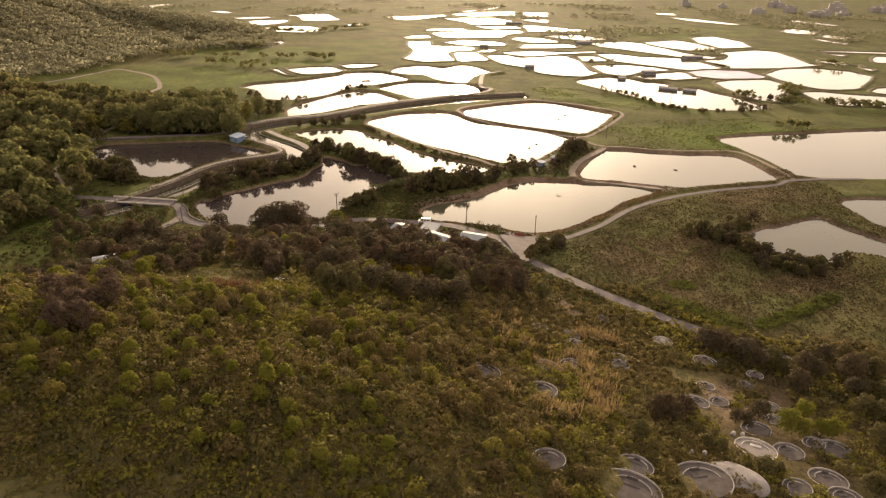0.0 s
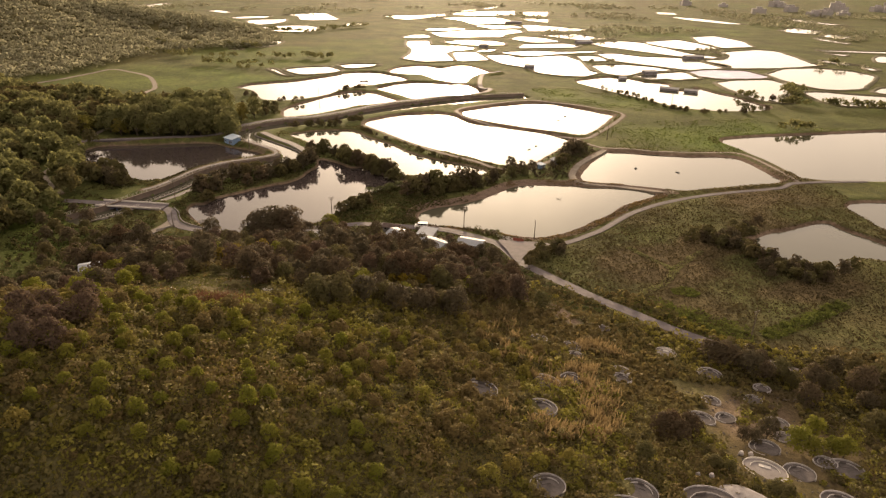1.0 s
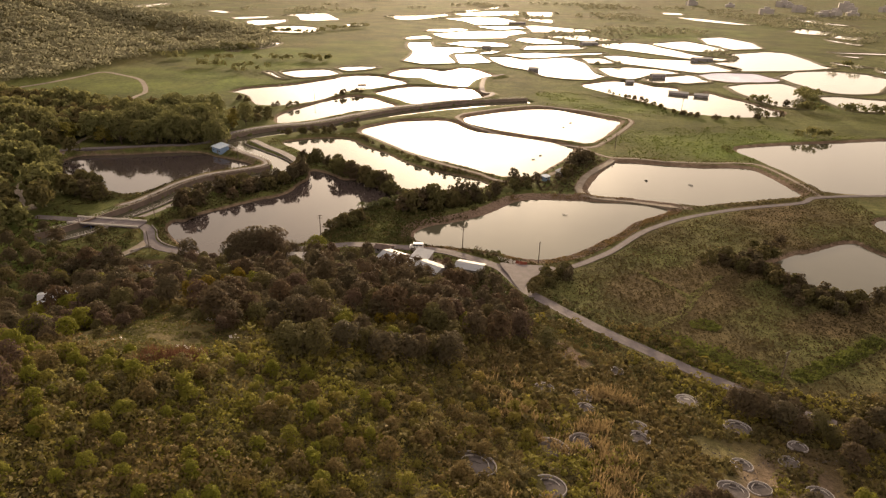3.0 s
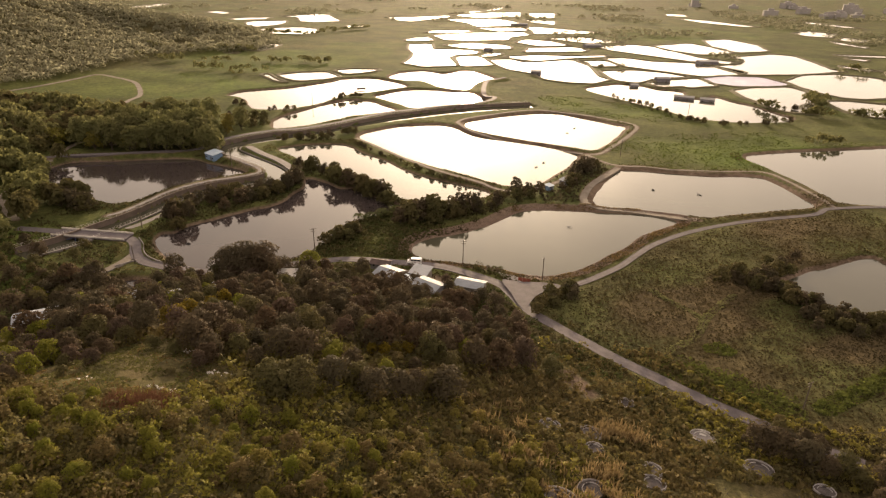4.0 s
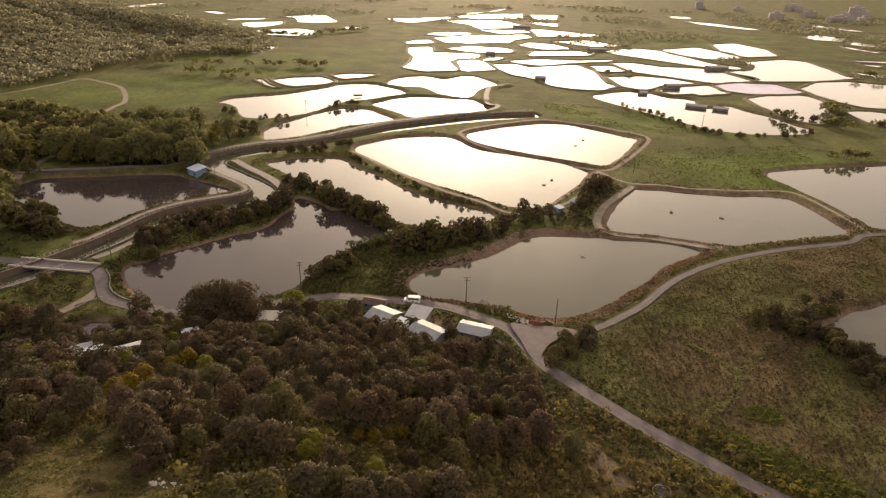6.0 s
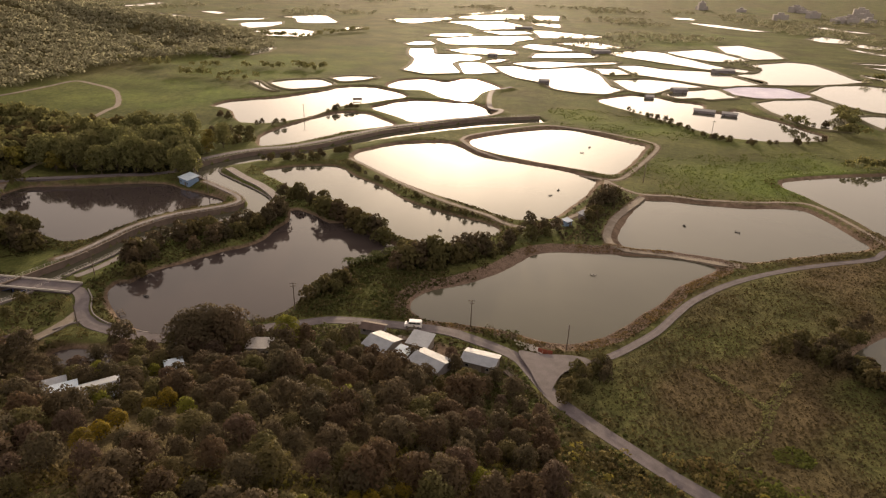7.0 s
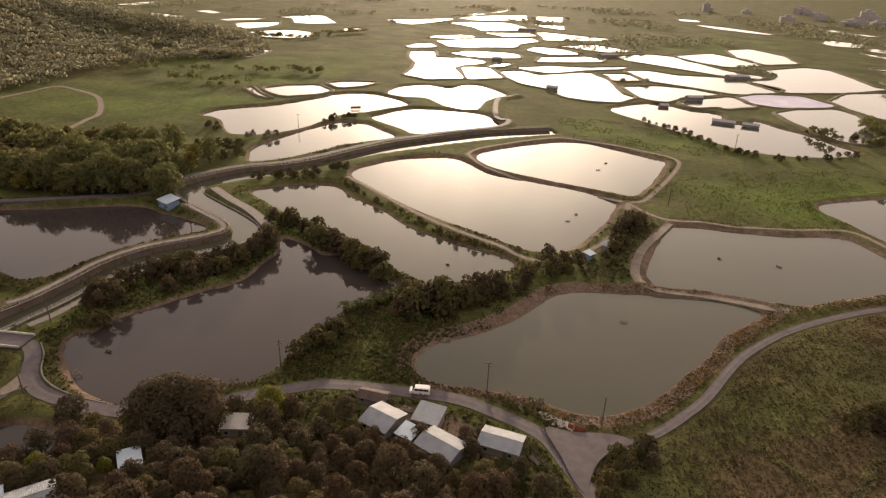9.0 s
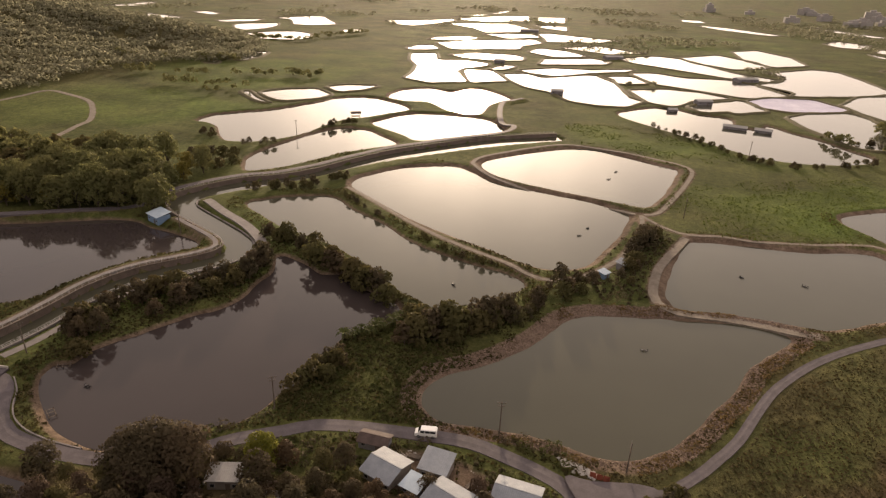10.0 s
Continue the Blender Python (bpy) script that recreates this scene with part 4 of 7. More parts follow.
def massed(name, label, spots, kinds, size):
    """A wood whose trees cannot be counted: all of them in one mesh."""
    levels = survey(spots[:, 0], spots[:, 1])[0]
    verts, faces, slots, mats, count = [], [], [], [], 0
    shapes = {}
    for kind in kinds:
        pieces = []
        for ob in [c for c in kind.children if c.name.startswith("crown")]:
            co = np.empty(len(ob.data.vertices) * 3, np.float32)
            ob.data.vertices.foreach_get("co", co)
            quads = [tuple(p.vertices) for p in ob.data.polygons if len(p.vertices) == 4]
            pieces.append((co.reshape(-1, 3), np.array(quads), ob.data.materials[0]))
        shapes[kind.name] = pieces
    for (px, py), pz in zip(spots, levels):
        s, a = RNG.uniform(*size), RNG.uniform(0, math.tau)
        turn = np.array([[math.cos(a), -math.sin(a), 0], [math.sin(a), math.cos(a), 0], [0, 0, RNG.uniform(0.85, 1.15)]]) * s
        for co, quads, mat in shapes[kinds[RNG.integers(len(kinds))].name]:
            if mat not in mats:
                mats.append(mat)
            verts.append(co @ turn.T + (px, py, pz))
            faces.append(quads + count)
            slots.append(np.full(len(quads), mats.index(mat), np.int32))
            count += len(co)
    me = mesh_from(name, np.concatenate(verts), np.concatenate(faces), None)
    for mat in mats:
        me.materials.append(mat)
    me.polygons.foreach_set("material_index", np.concatenate(slots))
    return tagged(new(name, me), label, "woodland", kind="stuff")


def scattered(n, box, keep, gap=0.0):
    """Random places in a box (x0, x1, y0, y1) that keep() allows, no two nearer than gap."""
    out, cells = [], {}
    pts = np.column_stack([RNG.uniform(box[0], box[1], n), RNG.uniform(box[2], box[3], n)])
    pts = pts[keep(pts[:, 0], pts[:, 1])]
    if not gap:
        return pts
    for px, py in pts:
        key = (int(px // gap), int(py // gap))
        if all((px - qx) ** 2 + (py - qy) ** 2 >= gap * gap for i in (-1, 0, 1) for j in (-1, 0, 1) for qx, qy in cells.get((key[0] + i, key[1] + j), ())):
            cells.setdefault(key, []).append((px, py))
            out.append((px, py))
    return np.array(out)


def along(line, n, side):
    """Random places beside a line."""
    line = np.array(line, float)
    seg = RNG.integers(0, len(line) - 1, n)
    t = RNG.random((n, 1))
    return line[seg] * (1 - t) + line[seg + 1] * t + RNG.normal(size=(n, 2)) * side


def off_lanes(x, y, gap):
    """Whether a place is clear of lanes and water."""
    ok = survey(x, y)[2] > 0.8
    for line, half in LANES:
        ok &= line_distance(x, y, line, 12) > half + gap
    ok &= shore_distance(x, y, CANAL_RING, 4) > 1.2
    return ok


def in_house(x, y, gap=1.0):
    hit = np.zeros(len(x), bool)
    for cx, cy, r in YARDS:
        hit |= (x - cx) ** 2 + (y - cy) ** 2 < (r + gap) ** 2
    return hit


YARDS = [(-17.5, 194.3, 5), (-7.8, 196, 4.2), (-4.6, 186.8, 5), (7.2, 189.4, 5), (-46.2, 188.5, 4.4), (-61.2, 175.5, 3), (-70.2, 162, 5.2), (-76.4, 160.6, 3.5), (-81.6, 165, 3.2), (-102, 158.4, 6.5), (-21, 202.5, 4), (-114.4, 314.5, 5), (49.8, 292.3, 3), (42, 284.6, 2.5), (-12, 199, 4), (-1, 195, 3.5), (-34, 192, 4), (2, 182, 3), (-14, 186.5, 3.5), (-70, 155, 3), (-62, 169.5, 3), (-108, 191, 4), (-89, 187, 8), (-97, 148, 7), (-92, 139, 6), (-105, 150, 6), (-88, 130, 5)]

EVERGREEN = [tree_thing("evergreen_tree", "dark evergreen tree in the hillside wood", L_DARK, 7.0, 7.4, 1700, 0.3, s, 20, low=0.2) for s in (1, 2, 3)]
OLIVE = [tree_thing("broadleaf_tree", "olive green tree with a rounded crown", L_OLIVE, 6.2, 7.0, 1600, 0.29, s, 18, low=0.18) for s in (4, 5)]
RUSSET = [tree_thing("russet_tree", "tree flushed with russet leaves", L_RUSSET, 6.0, 6.4, 1600, 0.27, 6, 17, low=0.18)]
YELLOW = [tree_thing("flowering_tree", "tree in yellow and orange blossom", L_YELLOW, 4.6, 4.6, 1300, 0.22, 7, 14, low=0.2)]
PURPLE = [tree_thing("purplish_tree", "purplish brown tree on the slope", L_PURPLE, 6.0, 6.8, 1700, 0.27, 16, 18, low=0.14)]
BRIGHT = [tree_thing("young_tree", "fresh green young tree", L_BRIGHT, 5.4, 5.6, 1600, 0.25, 8, 16, low=0.18)]
FOREST = [tree_thing("woodland_tree", "tall broad tree in dense woodland", L_WOOD, 11.5, 11.5, 420, 1.0, 9, 15, low=0.2), tree_thing("woodland_tree", "tall olive tree in dense woodland", L_OLIVE, 10.0, 10.0, 400, 1.0, 10, 15, low=0.2)]
BUSH = [tree_thing("shrub", "tall leafy green shrub on the hillside", L_FERN, 2.6, 3.8, 760, 0.2, 14, 12, "shrub", 0.08), tree_thing("shrub", "tall brownish shrub on the hillside", L_BUSH, 2.6, 4.0, 760, 0.2, 15, 12, "shrub", 0.08), tree_thing("shrub", "mixed leafy shrub on the hillside", L_FERN, 2.4, 4.0, 760, 0.2, 17, 12, "shrub", 0.08)]
BANK = [tree_thing("bank_tree", "low dark tree on a pond bank", L_DARK, 4.4, 5.2, 620, 0.36, 12, 13, low=0.08), tree_thing("bank_tree", "bushy olive tree on a pond bank", L_OLIVE, 3.8, 5.0, 600, 0.36, 13, 12, low=0.06)]


BLOSSOM = [(-56.9, 136), (-56.2, 139.5), (-55.6, 143.5), (-54, 151.3), (-51.6, 153), (-80.7, 135.1), (-13.3, 128.1), (-10.8, 128.1), (-8.7, 130.2), (-6.6, 131.7)]


GLADE_EDGE = curve_points([(-69.7, 113.4), (-62.7, 117.2), (-57, 124), (-53.5, 127), (-49, 124.5), (-41, 115.5), (-33.5, 111.7), (-35, 106), (-38.6, 101.2), (-45.7, 101), (-51, 97.8), (-57, 99), (-66, 106)], True, 2.0)


def in_glade(x, y):
    """The open terraces on the slope."""
    return shore_distance(x, y, GLADE_EDGE, 6) < 2 * (fbm(x, y, 4, 2, 61) - 0.5)


def in_scar(x, y):
    """A slip of bare earth above the lane."""
    return blotch(x, y, 30, 141.5, 8.5, 4.2, -1.05) > 0.1


GRAND = [tree_thing("large_tree", "large dark spreading tree beside the lane", L_DARK, 10.0, 10.5, 4200, 0.3, 21, 34, low=0.14), tree_thing("large_tree", "large fresh green tree beside the lane", L_BRIGHT, 10.0, 8.8, 3800, 0.28, 22, 32, low=0.16)]


def wood_keep(x, y):
    up = hills(x, y)
    edge = 114 + 12 * (fbm(x, y, 25, 2, 9) - 0.5) + np.clip(x + 10, 0, 30) * 0.9
    dense = (y > edge) & (x < 28 - np.clip(y - 150, 0, 40) * 0.5) & (x > -112) & ~in_scar(x, y)
    left = (x < -64 + (y - 95) * 0.25) & (y > 97)
    glade = in_glade(x, y)
    for cx, cy in BLOSSOM:
        glade = glade | ((x - cx) ** 2 + (y - cy + 2.5) ** 2 < 20)
    return (dense | left) & ~glade & (up > 0.6) & off_lanes(x, y, 1.8) & ~in_house(x, y, 0.6)


wood = scattered(12000, (-112, 30, 84, 196), wood_keep, 4.5)
mixed = EVERGREEN * 5 + OLIVE * 4 + RUSSET * 4 + PURPLE * 3 + BRIGHT
low_wood = scattered(14000, (-112, 20, 144, 196), lambda x, y: wood_keep(x, y) & (y > 146), 3.9)
edge, upper, lower = wood[wood[:, 1] < 125][:130], wood[(wood[:, 1] >= 125) & (wood[:, 1] < 146)][:210], low_wood[:370]
far_or_near(edge, mixed, "hillside wood", (0.55, 1.05), 0.0, low_before(edge[:, 0], edge[:, 1]))
far_or_near(upper, mixed, "hillside wood", (0.75, 1.4), 0.0, low_before(upper[:, 0], upper[:, 1]))
far_or_near(lower, mixed, "hillside wood", (0.65, 1.2), 0.0, low_before(lower[:, 0], lower[:, 1]))
for spots, kinds, size in (
    ([(-14.5, 131), (-54, 157), (-26, 150)], RUSSET, (0.9, 1.2)),
    ([(-21.5, 122), (3.5, 139), (-70, 114), (-66, 104)], BRIGHT, (0.8, 1.05)),
    ([(-43.2, 193.4)], GRAND[1:], (0.85, 0.9)),
    ([(-66.8, 190.4), (-61.7, 191.6), (-55.6, 189.2), (-62.2, 187.6)], GRAND[:1], (0.95, 1.15)),
    ([(-72, 151.5), (-77.5, 151), (-68, 153), (-82.5, 154), (-75, 147), (-87, 158)], OLIVE + EVERGREEN, (0.95, 1.1)),
    ([(-46, 171), (-41, 172), (-38, 170), (-44, 168)], EVERGREEN + OLIVE, (0.9, 1.15)),
):
    spots = [(px + 2, py + 1) for px, py in spots]
    far_or_near(spots, kinds, "hillside wood" if spots[0][0] < 40 else "trees by the graves", size)
for spots, kinds, size in (
    ([(67, 90.1), (69.4, 88.6), (73.7, 89.8), (72.5, 94.8), (75.4, 89.2)], BRIGHT, (0.85, 1.1)),
    ([(39.3, 86), (42, 84.9), (45.6, 89.3), (42.4, 89.9)], RUSSET, (0.65, 0.85)),
    ([(56.6, 90.5), (58.8, 90.2), (62.1, 92.4)], EVERGREEN, (0.6, 0.75)),
    ([(46, 78.5), (48.3, 77.9), (32.8, 75.9), (54, 73.4), (56.7, 73.8)], OLIVE, (0.5, 0.7)),
    ([(83.6, 115.2), (86.2, 113.7), (78.8, 108.4), (92.2, 122.3), (91.1, 107.5), (93.5, 113.6)], EVERGREEN, (0.95, 1.25)),
    ([(70.5, 130), (74, 126.5), (77.5, 127.5), (72.5, 133.5)], OLIVE + EVERGREEN, (0.6, 0.8)),
    ([(63.5, 124.2), (66.3, 122.4), (69.7, 125.6), (71, 120.3), (73.9, 117.4), (78, 118.9), (79.3, 116), (75.2, 123.5)], OLIVE + EVERGREEN, (0.8, 1.1)),
    ([(97.3, 122.7), (99.3, 119), (100.5, 115.5), (94.6, 107.9), (96.4, 105.8), (88, 99.4), (90.5, 97.6), (72.9, 73), (74.2, 71.9), (84.2, 87.9)], OLIVE, (0.8, 1.15)),
    ([(-106.2, 135.2), (-83.5, 112.8), (-59.6, 85.4), (-61, 78.5), (-55.4, 73.6), (-56.4, 70.9), (-54.3, 76.7), (-53, 66.4), (-96.8, 132.5), (-105.1, 126.3), (-59.8, 71.7), (-55.9, 65.2), (-70.6, 106.5)], PURPLE, (0.75, 1.1)),
    ([(-91.7, 136.3), (-86.2, 134.2), (-83.3, 133.8), (-80.1, 134.1)], BRIGHT, (0.9, 1.2)),
    ([(-71.1, 126.5), (-71, 135.1)], OLIVE, (0.8, 1.0)),
    (BLOSSOM[:6], YELLOW, (0.85, 1.05)),
    (BLOSSOM[6:], YELLOW, (0.6, 0.8)),
    ([(-19.7, 120.2), (-9.3, 119)], BRIGHT, (0.7, 0.85)),
    ([(-26.2, 105.7), (-23.7, 104.9), (-21.7, 107.1), (-24.7, 108.2)], OLIVE, (1.0, 1.3)),
    ([(-4.1, 116.1), (-1.1, 118.2), (1.6, 117.3), (-6, 113.2)], OLIVE + EVERGREEN, (1.0, 1.3)),
    ([(-40.2, 112.2), (-39.9, 115), (-57.1, 110.2), (-62.2, 112.5), (-57.2, 113.9)], PURPLE + RUSSET, (0.55, 0.75)),
):
    far_or_near(spots, kinds, "trees on the open slope", size)

# woods beyond the ponds
far_wood = scattered(6000, (-330, -118, 322, 430), lambda x, y: (y < 375 - (x + 160) * 0.25) & (y - 322 < (-112 - x) * 1.5) & off_lanes(x, y, 3.0), 5.0)
order = np.argsort(np.hypot(far_wood[:, 0] + 60, far_wood[:, 1] - 250))
NEAR_FOREST = [tree_thing("woodland_tree", "tall broad olive tree behind the pond", L_WOOD, 12.0, 12.0, 2000, 0.5, 31, 22, low=0.14), tree_thing("woodland_tree", "tall fresh green tree behind the pond", L_FERN, 11.0, 11.0, 1900, 0.48, 32, 20, low=0.14)]
far_or_near(far_wood[order[:64]], NEAR_FOREST[:1] * 3 + NEAR_FOREST[1:], "woodland behind the pond", (0.85, 1.2))
far_or_near([(-127, 352), (-124.5, 361), (-131, 357), (-137, 366), (-120, 372), (-128, 374), (-140, 380), (-146, 372), (-134, 347), (-141, 352), (-150, 360)], NEAR_FOREST, "woodland behind the pond", (0.7, 1.0))
far_or_near([(-116, 380), (-112, 388), (-122, 383), (-119, 394), (-126, 398), (-133, 392), (-115, 399)], BANK, "bank trees", (0.8, 1.3))
massed("woodland", "dense dark woodland behind the pond", far_wood[order[64:600]], FOREST, (0.85, 1.3))
side_wood = scattered(7000, (-330, -132, 170, 345), lambda x, y: (x < -150 - np.clip(y - 235, 0, 90) * 0.45) & off_lanes(x, y, 2.5), 5.0)
far_or_near(side_wood[:20], FOREST, "woodland beside the track", (0.5, 0.9))
massed("woodland", "woodland and thicket beside the track", side_wood[20:520], FOREST, (0.6, 1.15))

# trees and bushes along the banks
FAR_BANK = []
for line, count, side, size in (
    ([(-106, 238.1), (-103.4, 243.9), (-100.1, 252.3), (-93.6, 258.7), (-84.6, 264.7), (-74.7, 270), (-69.2, 280.2), (-67.5, 293.2)], 60, 1.8, (0.6, 1.35)),
    ([(-72.7, 304.5), (-63.7, 300.6), (-55.9, 296.7), (-47.6, 284.4), (-38.4, 278.5), (-31.6, 274.2), (-25.9, 270.4)], 30, 1.0, (0.55, 1.2)),
    ([(-15.8, 248.8), (-12.1, 251.1), (-6.6, 246.7), (0.2, 248.4), (6.6, 253.7), (15, 260.6), (24.3, 269.8), (35.9, 277.8)], 52, 2.0, (0.55, 1.25)),
    ([(45.5, 281.8), (52.1, 294.7), (60.5, 309.3), (67.9, 325.6)], 16, 2.0, (0.5, 0.9)),
    ([(-55.8, 354.5), (-43.9, 339), (-28.3, 320), (-14.9, 305.9), (-2.9, 295.5), (8.1, 286.8)], 36, 0.8, (0.25, 0.5)),
    ([(-99.2, 354.6), (-91.2, 352), (-80.5, 357), (-67.2, 362.6), (-56.4, 371.9)], 26, 2.0, (0.45, 0.8)),
    ([(-119.4, 420.2), (-104.5, 424.9), (-89.8, 439), (-79.8, 468), (-65, 480.7)], 26, 1.2, (0.35, 0.7)),
    ([(-147.2, 444.3), (-138.4, 435.8)], 5, 2.5, (0.9, 1.2)),
    ([(108.9, 521.7), (125.9, 480), (137, 454), (149.5, 430.5), (165.7, 420.8), (189.6, 422.3), (214, 431.8)], 50, 2.0, (0.4, 0.8)),
    ([(244.4, 470.9), (233.8, 474.2), (215.8, 484.2), (208.3, 489.7)], 14, 1.5, (0.6, 1.1)),
    ([(91.5, 203.1), (95.3, 201), (110.2, 212.2), (118, 218.3)], 16, 2.5, (0.6, 1.1)),
    ([(92.8, 206.1), (101.1, 194.3), (108.6, 183.8), (116.5, 174.4)], 30, 2.2, (0.5, 0.9)),
    ([(91.3, 205.2), (100.3, 196.6), (104.2, 178.5), (117.2, 175.2), (131, 180.2)], 30, 2.5, (0.5, 0.95)),
    ([(29.3, 184.1), (33.9, 190), (39.7, 196.4)], 12, 1.5, (0.5, 0.8)),
    ([(-44.3, 219.9), (-40.1, 224.5), (-36.4, 229.4), (-34.1, 235.6)], 22, 1.8, (0.5, 0.9)),
    ([(-138.5, 239.6), (-142.9, 251.8), (-154.1, 260), (-153.5, 250.8)], 16, 4.0, (1.0, 1.6)),
    ([(-110.4, 164.7), (-109.9, 173.2), (-109.7, 185.9), (-98.4, 180.2)], 16, 4.0, (0.7, 1.2)),
):
    spots = along(line, count, side)
    spots = spots[off_lanes(spots[:, 0], spots[:, 1], 0.9)]
    if np.mean(line, 0)[1] > 400:
        FAR_BANK.append(spots)
    else:
        far_or_near(spots, BANK, "bank trees", size)
far_or_near([(-50.5, 284), (-45.3, 281.5), (-41, 279.8), (-37, 275), (-33, 271), (-29, 269.6), (-25.5, 264), (-11.7, 245.1), (-9, 248), (-6.3, 247.2), (-2.8, 248.6), (1.9, 251.5), (5, 253.7), (9, 257.2), (-15, 243), (-18, 241)], BANK[:1] * 2 + BANK[1:], "bank trees", (1.3, 1.75))
far_or_near([(37.6, 278.6), (60.6, 309.4), (57.4, 306.5), (63.7, 311), (62, 314.5), (66, 318)], BANK[:1], "bank trees", (1.1, 1.5))
far_or_near([(-101, 237), (-97, 240), (-93.7, 256), (-79.5, 259.6), (-75.5, 262.8), (-70.7, 267.6), (-75.9, 272.6), (-68.4, 273.3), (-66.6, 281.5), (-96.6, 229.5), (-87, 249.5), (-83, 256)], BANK, "bank trees", (1.0, 1.5))
massed("bank_thicket", "bushes and small trees on far pond banks", np.concatenate(FAR_BANK), BANK, (0.4, 0.9))



def canopy(name, label, spots, tall, wide, per, leaf, mat):
    """Far woods seen only as a mass: clumps of leaves heaped over the land."""
    z = survey(spots[:, 0], spots[:, 1])[0]
    heaps, outward = [], []
    for (px, py), pz in zip(spots, z):
        s = RNG.uniform(0.7, 1.3)
        ball = on_ball(per, 0.9)
        outward.append(ball / np.linalg.norm(ball, axis=1, keepdims=True))
        heaps.append(ball * (wide * 0.5 * s, wide * 0.5 * s, tall * 0.5 * s) + (px, py, pz + tall * 0.5 * s))
    return tagged(new(name, leaf_mesh(name, leaves(np.concatenate(heaps), leaf, outward=np.concatenate(outward)), mat, np.concatenate(outward), 0.8)), label, "woodland", kind="stuff")


FOREST_EDGE = np.array([(-330, 430), (-304, 490), (-289, 534), (-278, 590), (-262, 640), (-224, 676), (-203, 720), (-205, 765), (-226, 815), (-272, 884), (-321, 920), (-400, 905), (-520, 850), (-900, 900), (-900, 430)], float)
hill_spots = scattered(30000, (-760, -196, 430, 930), lambda x, y: (shore_distance(x, y, FOREST_EDGE, 30) < -3 + 14 * (fbm(x, y, 22, 2, 3) - 0.5)) & (x > -0.9 * (y - 20)) & (fbm(x, y, 45, 3, 8) > 0.27), 5.6)
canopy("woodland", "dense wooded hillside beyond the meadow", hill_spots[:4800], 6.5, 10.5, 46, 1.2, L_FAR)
plain_spots = scattered(9000, (-720, 900, 640, 1650), lambda x, y: (fbm(x, y, 130, 3, 12) > 0.56 + 0.08 * (np.abs(x) < 250)) & (np.min([shore_distance(x, y, r, 20) for _, r, _ in FLAT], 0) > 4), 9.0)
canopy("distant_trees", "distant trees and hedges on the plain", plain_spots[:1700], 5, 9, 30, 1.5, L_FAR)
hedge_spots = np.concatenate([along(line, n, side) for line, n, side in (
    ([(-246, 855), (-230, 858), (-217, 868), (-195, 851), (-183, 869)], 34, 4.0),
    ([(-176, 885), (-166, 915), (-150, 940), (-135, 960)], 26, 6.0),
    ([(-300, 662), (-262, 668), (-230, 690), (-205, 693)], 40, 5.0),
    ([(-290, 600), (-235, 612), (-180, 622), (-120, 630)], 40, 5.0),
    ([(-240, 560), (-200, 575), (-170, 560)], 16, 8.0),
    ([(259, 482), (262, 498), (268, 508), (276, 514)], 26, 4.0),
    ([(233, 456), (250, 452), (272, 450), (296, 449), (330, 447)], 44, 2.5),
    ([(196, 375), (209, 378), (222, 381)], 8, 1.0),
    ([(392, 676), (397, 679)], 6, 2.0),
    ([(219, 478), (221, 467), (218, 488)], 7, 0.6),
)])
canopy("pond_hedges", "bushy trees and hedges on far pond banks", hedge_spots, 6, 6, 40, 1.1, L_WOOD)


def undergrowth(name, label, n, box, keep, height, leaf, mat, up=0.8, clump=3.0):
    """Low plants all over a stretch of ground, taller where they crowd."""
    pts = scattered(n, box, keep)
    z = survey(pts[:, 0], pts[:, 1])[0]
    crowd = fbm(pts[:, 0], pts[:, 1], clump, 2, int(clump * 10))
    h = np.clip(crowd - 0.25, 0.03, 1) ** 1.3 * height * 2.0 * RNG.random(len(pts)) ** 0.7
    quads = leaves(np.column_stack([pts, z + h]), leaf, up)
    return tagged(new(name, leaf_mesh(name, quads, mat)), label, "vegetation", kind="stuff")


GRAVES = (
    ([(53.9, 127.1)], 1.9, "pale cement horseshoe grave on the slope", True),
    ([(56.2, 80.8)], 2.8, "pale cement horseshoe grave with a smooth floor", True),
    ([(61.6, 118.6), (62.7, 81.4), (73.5, 85)], 2.1, "weathered horseshoe grave with a pale rim", False),
    ([(56.7, 105.5), (56.8, 98.5), (67.8, 99), (66.3, 93.8), (70.3, 86.2)], 1.5, "small old grave with a pale rim", False),
    ([(51.3, 96.9), (17.3, 86.1), (19.6, 98.4), (25.9, 103)], 2.0, "lichened old grave half hidden in scrub", False),
    ([(71.6, 113.7), (67.1, 108.2), (37.9, 108.4), (40.3, 135.8), (21.4, 120.7), (29.6, 121.7), (29.1, 116), (39.1, 113.1)], 1.4, "small dark grave sunk in scrub", False),
    ([(27.4, 61.5), (40.8, 67.3)], 3.6, "large round cement grave platform", False),
    ([(29.9, 67.6), (59.9, 88.4), (66.2, 74.5), (58.3, 70.2), (66.5, 69.9), (6.1, 87.1), (15.1, 63.8)], 2.1, "old grave of dark weathered cement", False),
)
GRAVE_MOUNDS = [(48, 70.1)]


def on_grave(x, y):
    hit = np.zeros(len(x), bool)
    for spots, r, _, _ in GRAVES:
        for cx, cy in spots:
            hit |= (x - cx) ** 2 + (y - cy) ** 2 < (r * 1.3) ** 2
    return hit


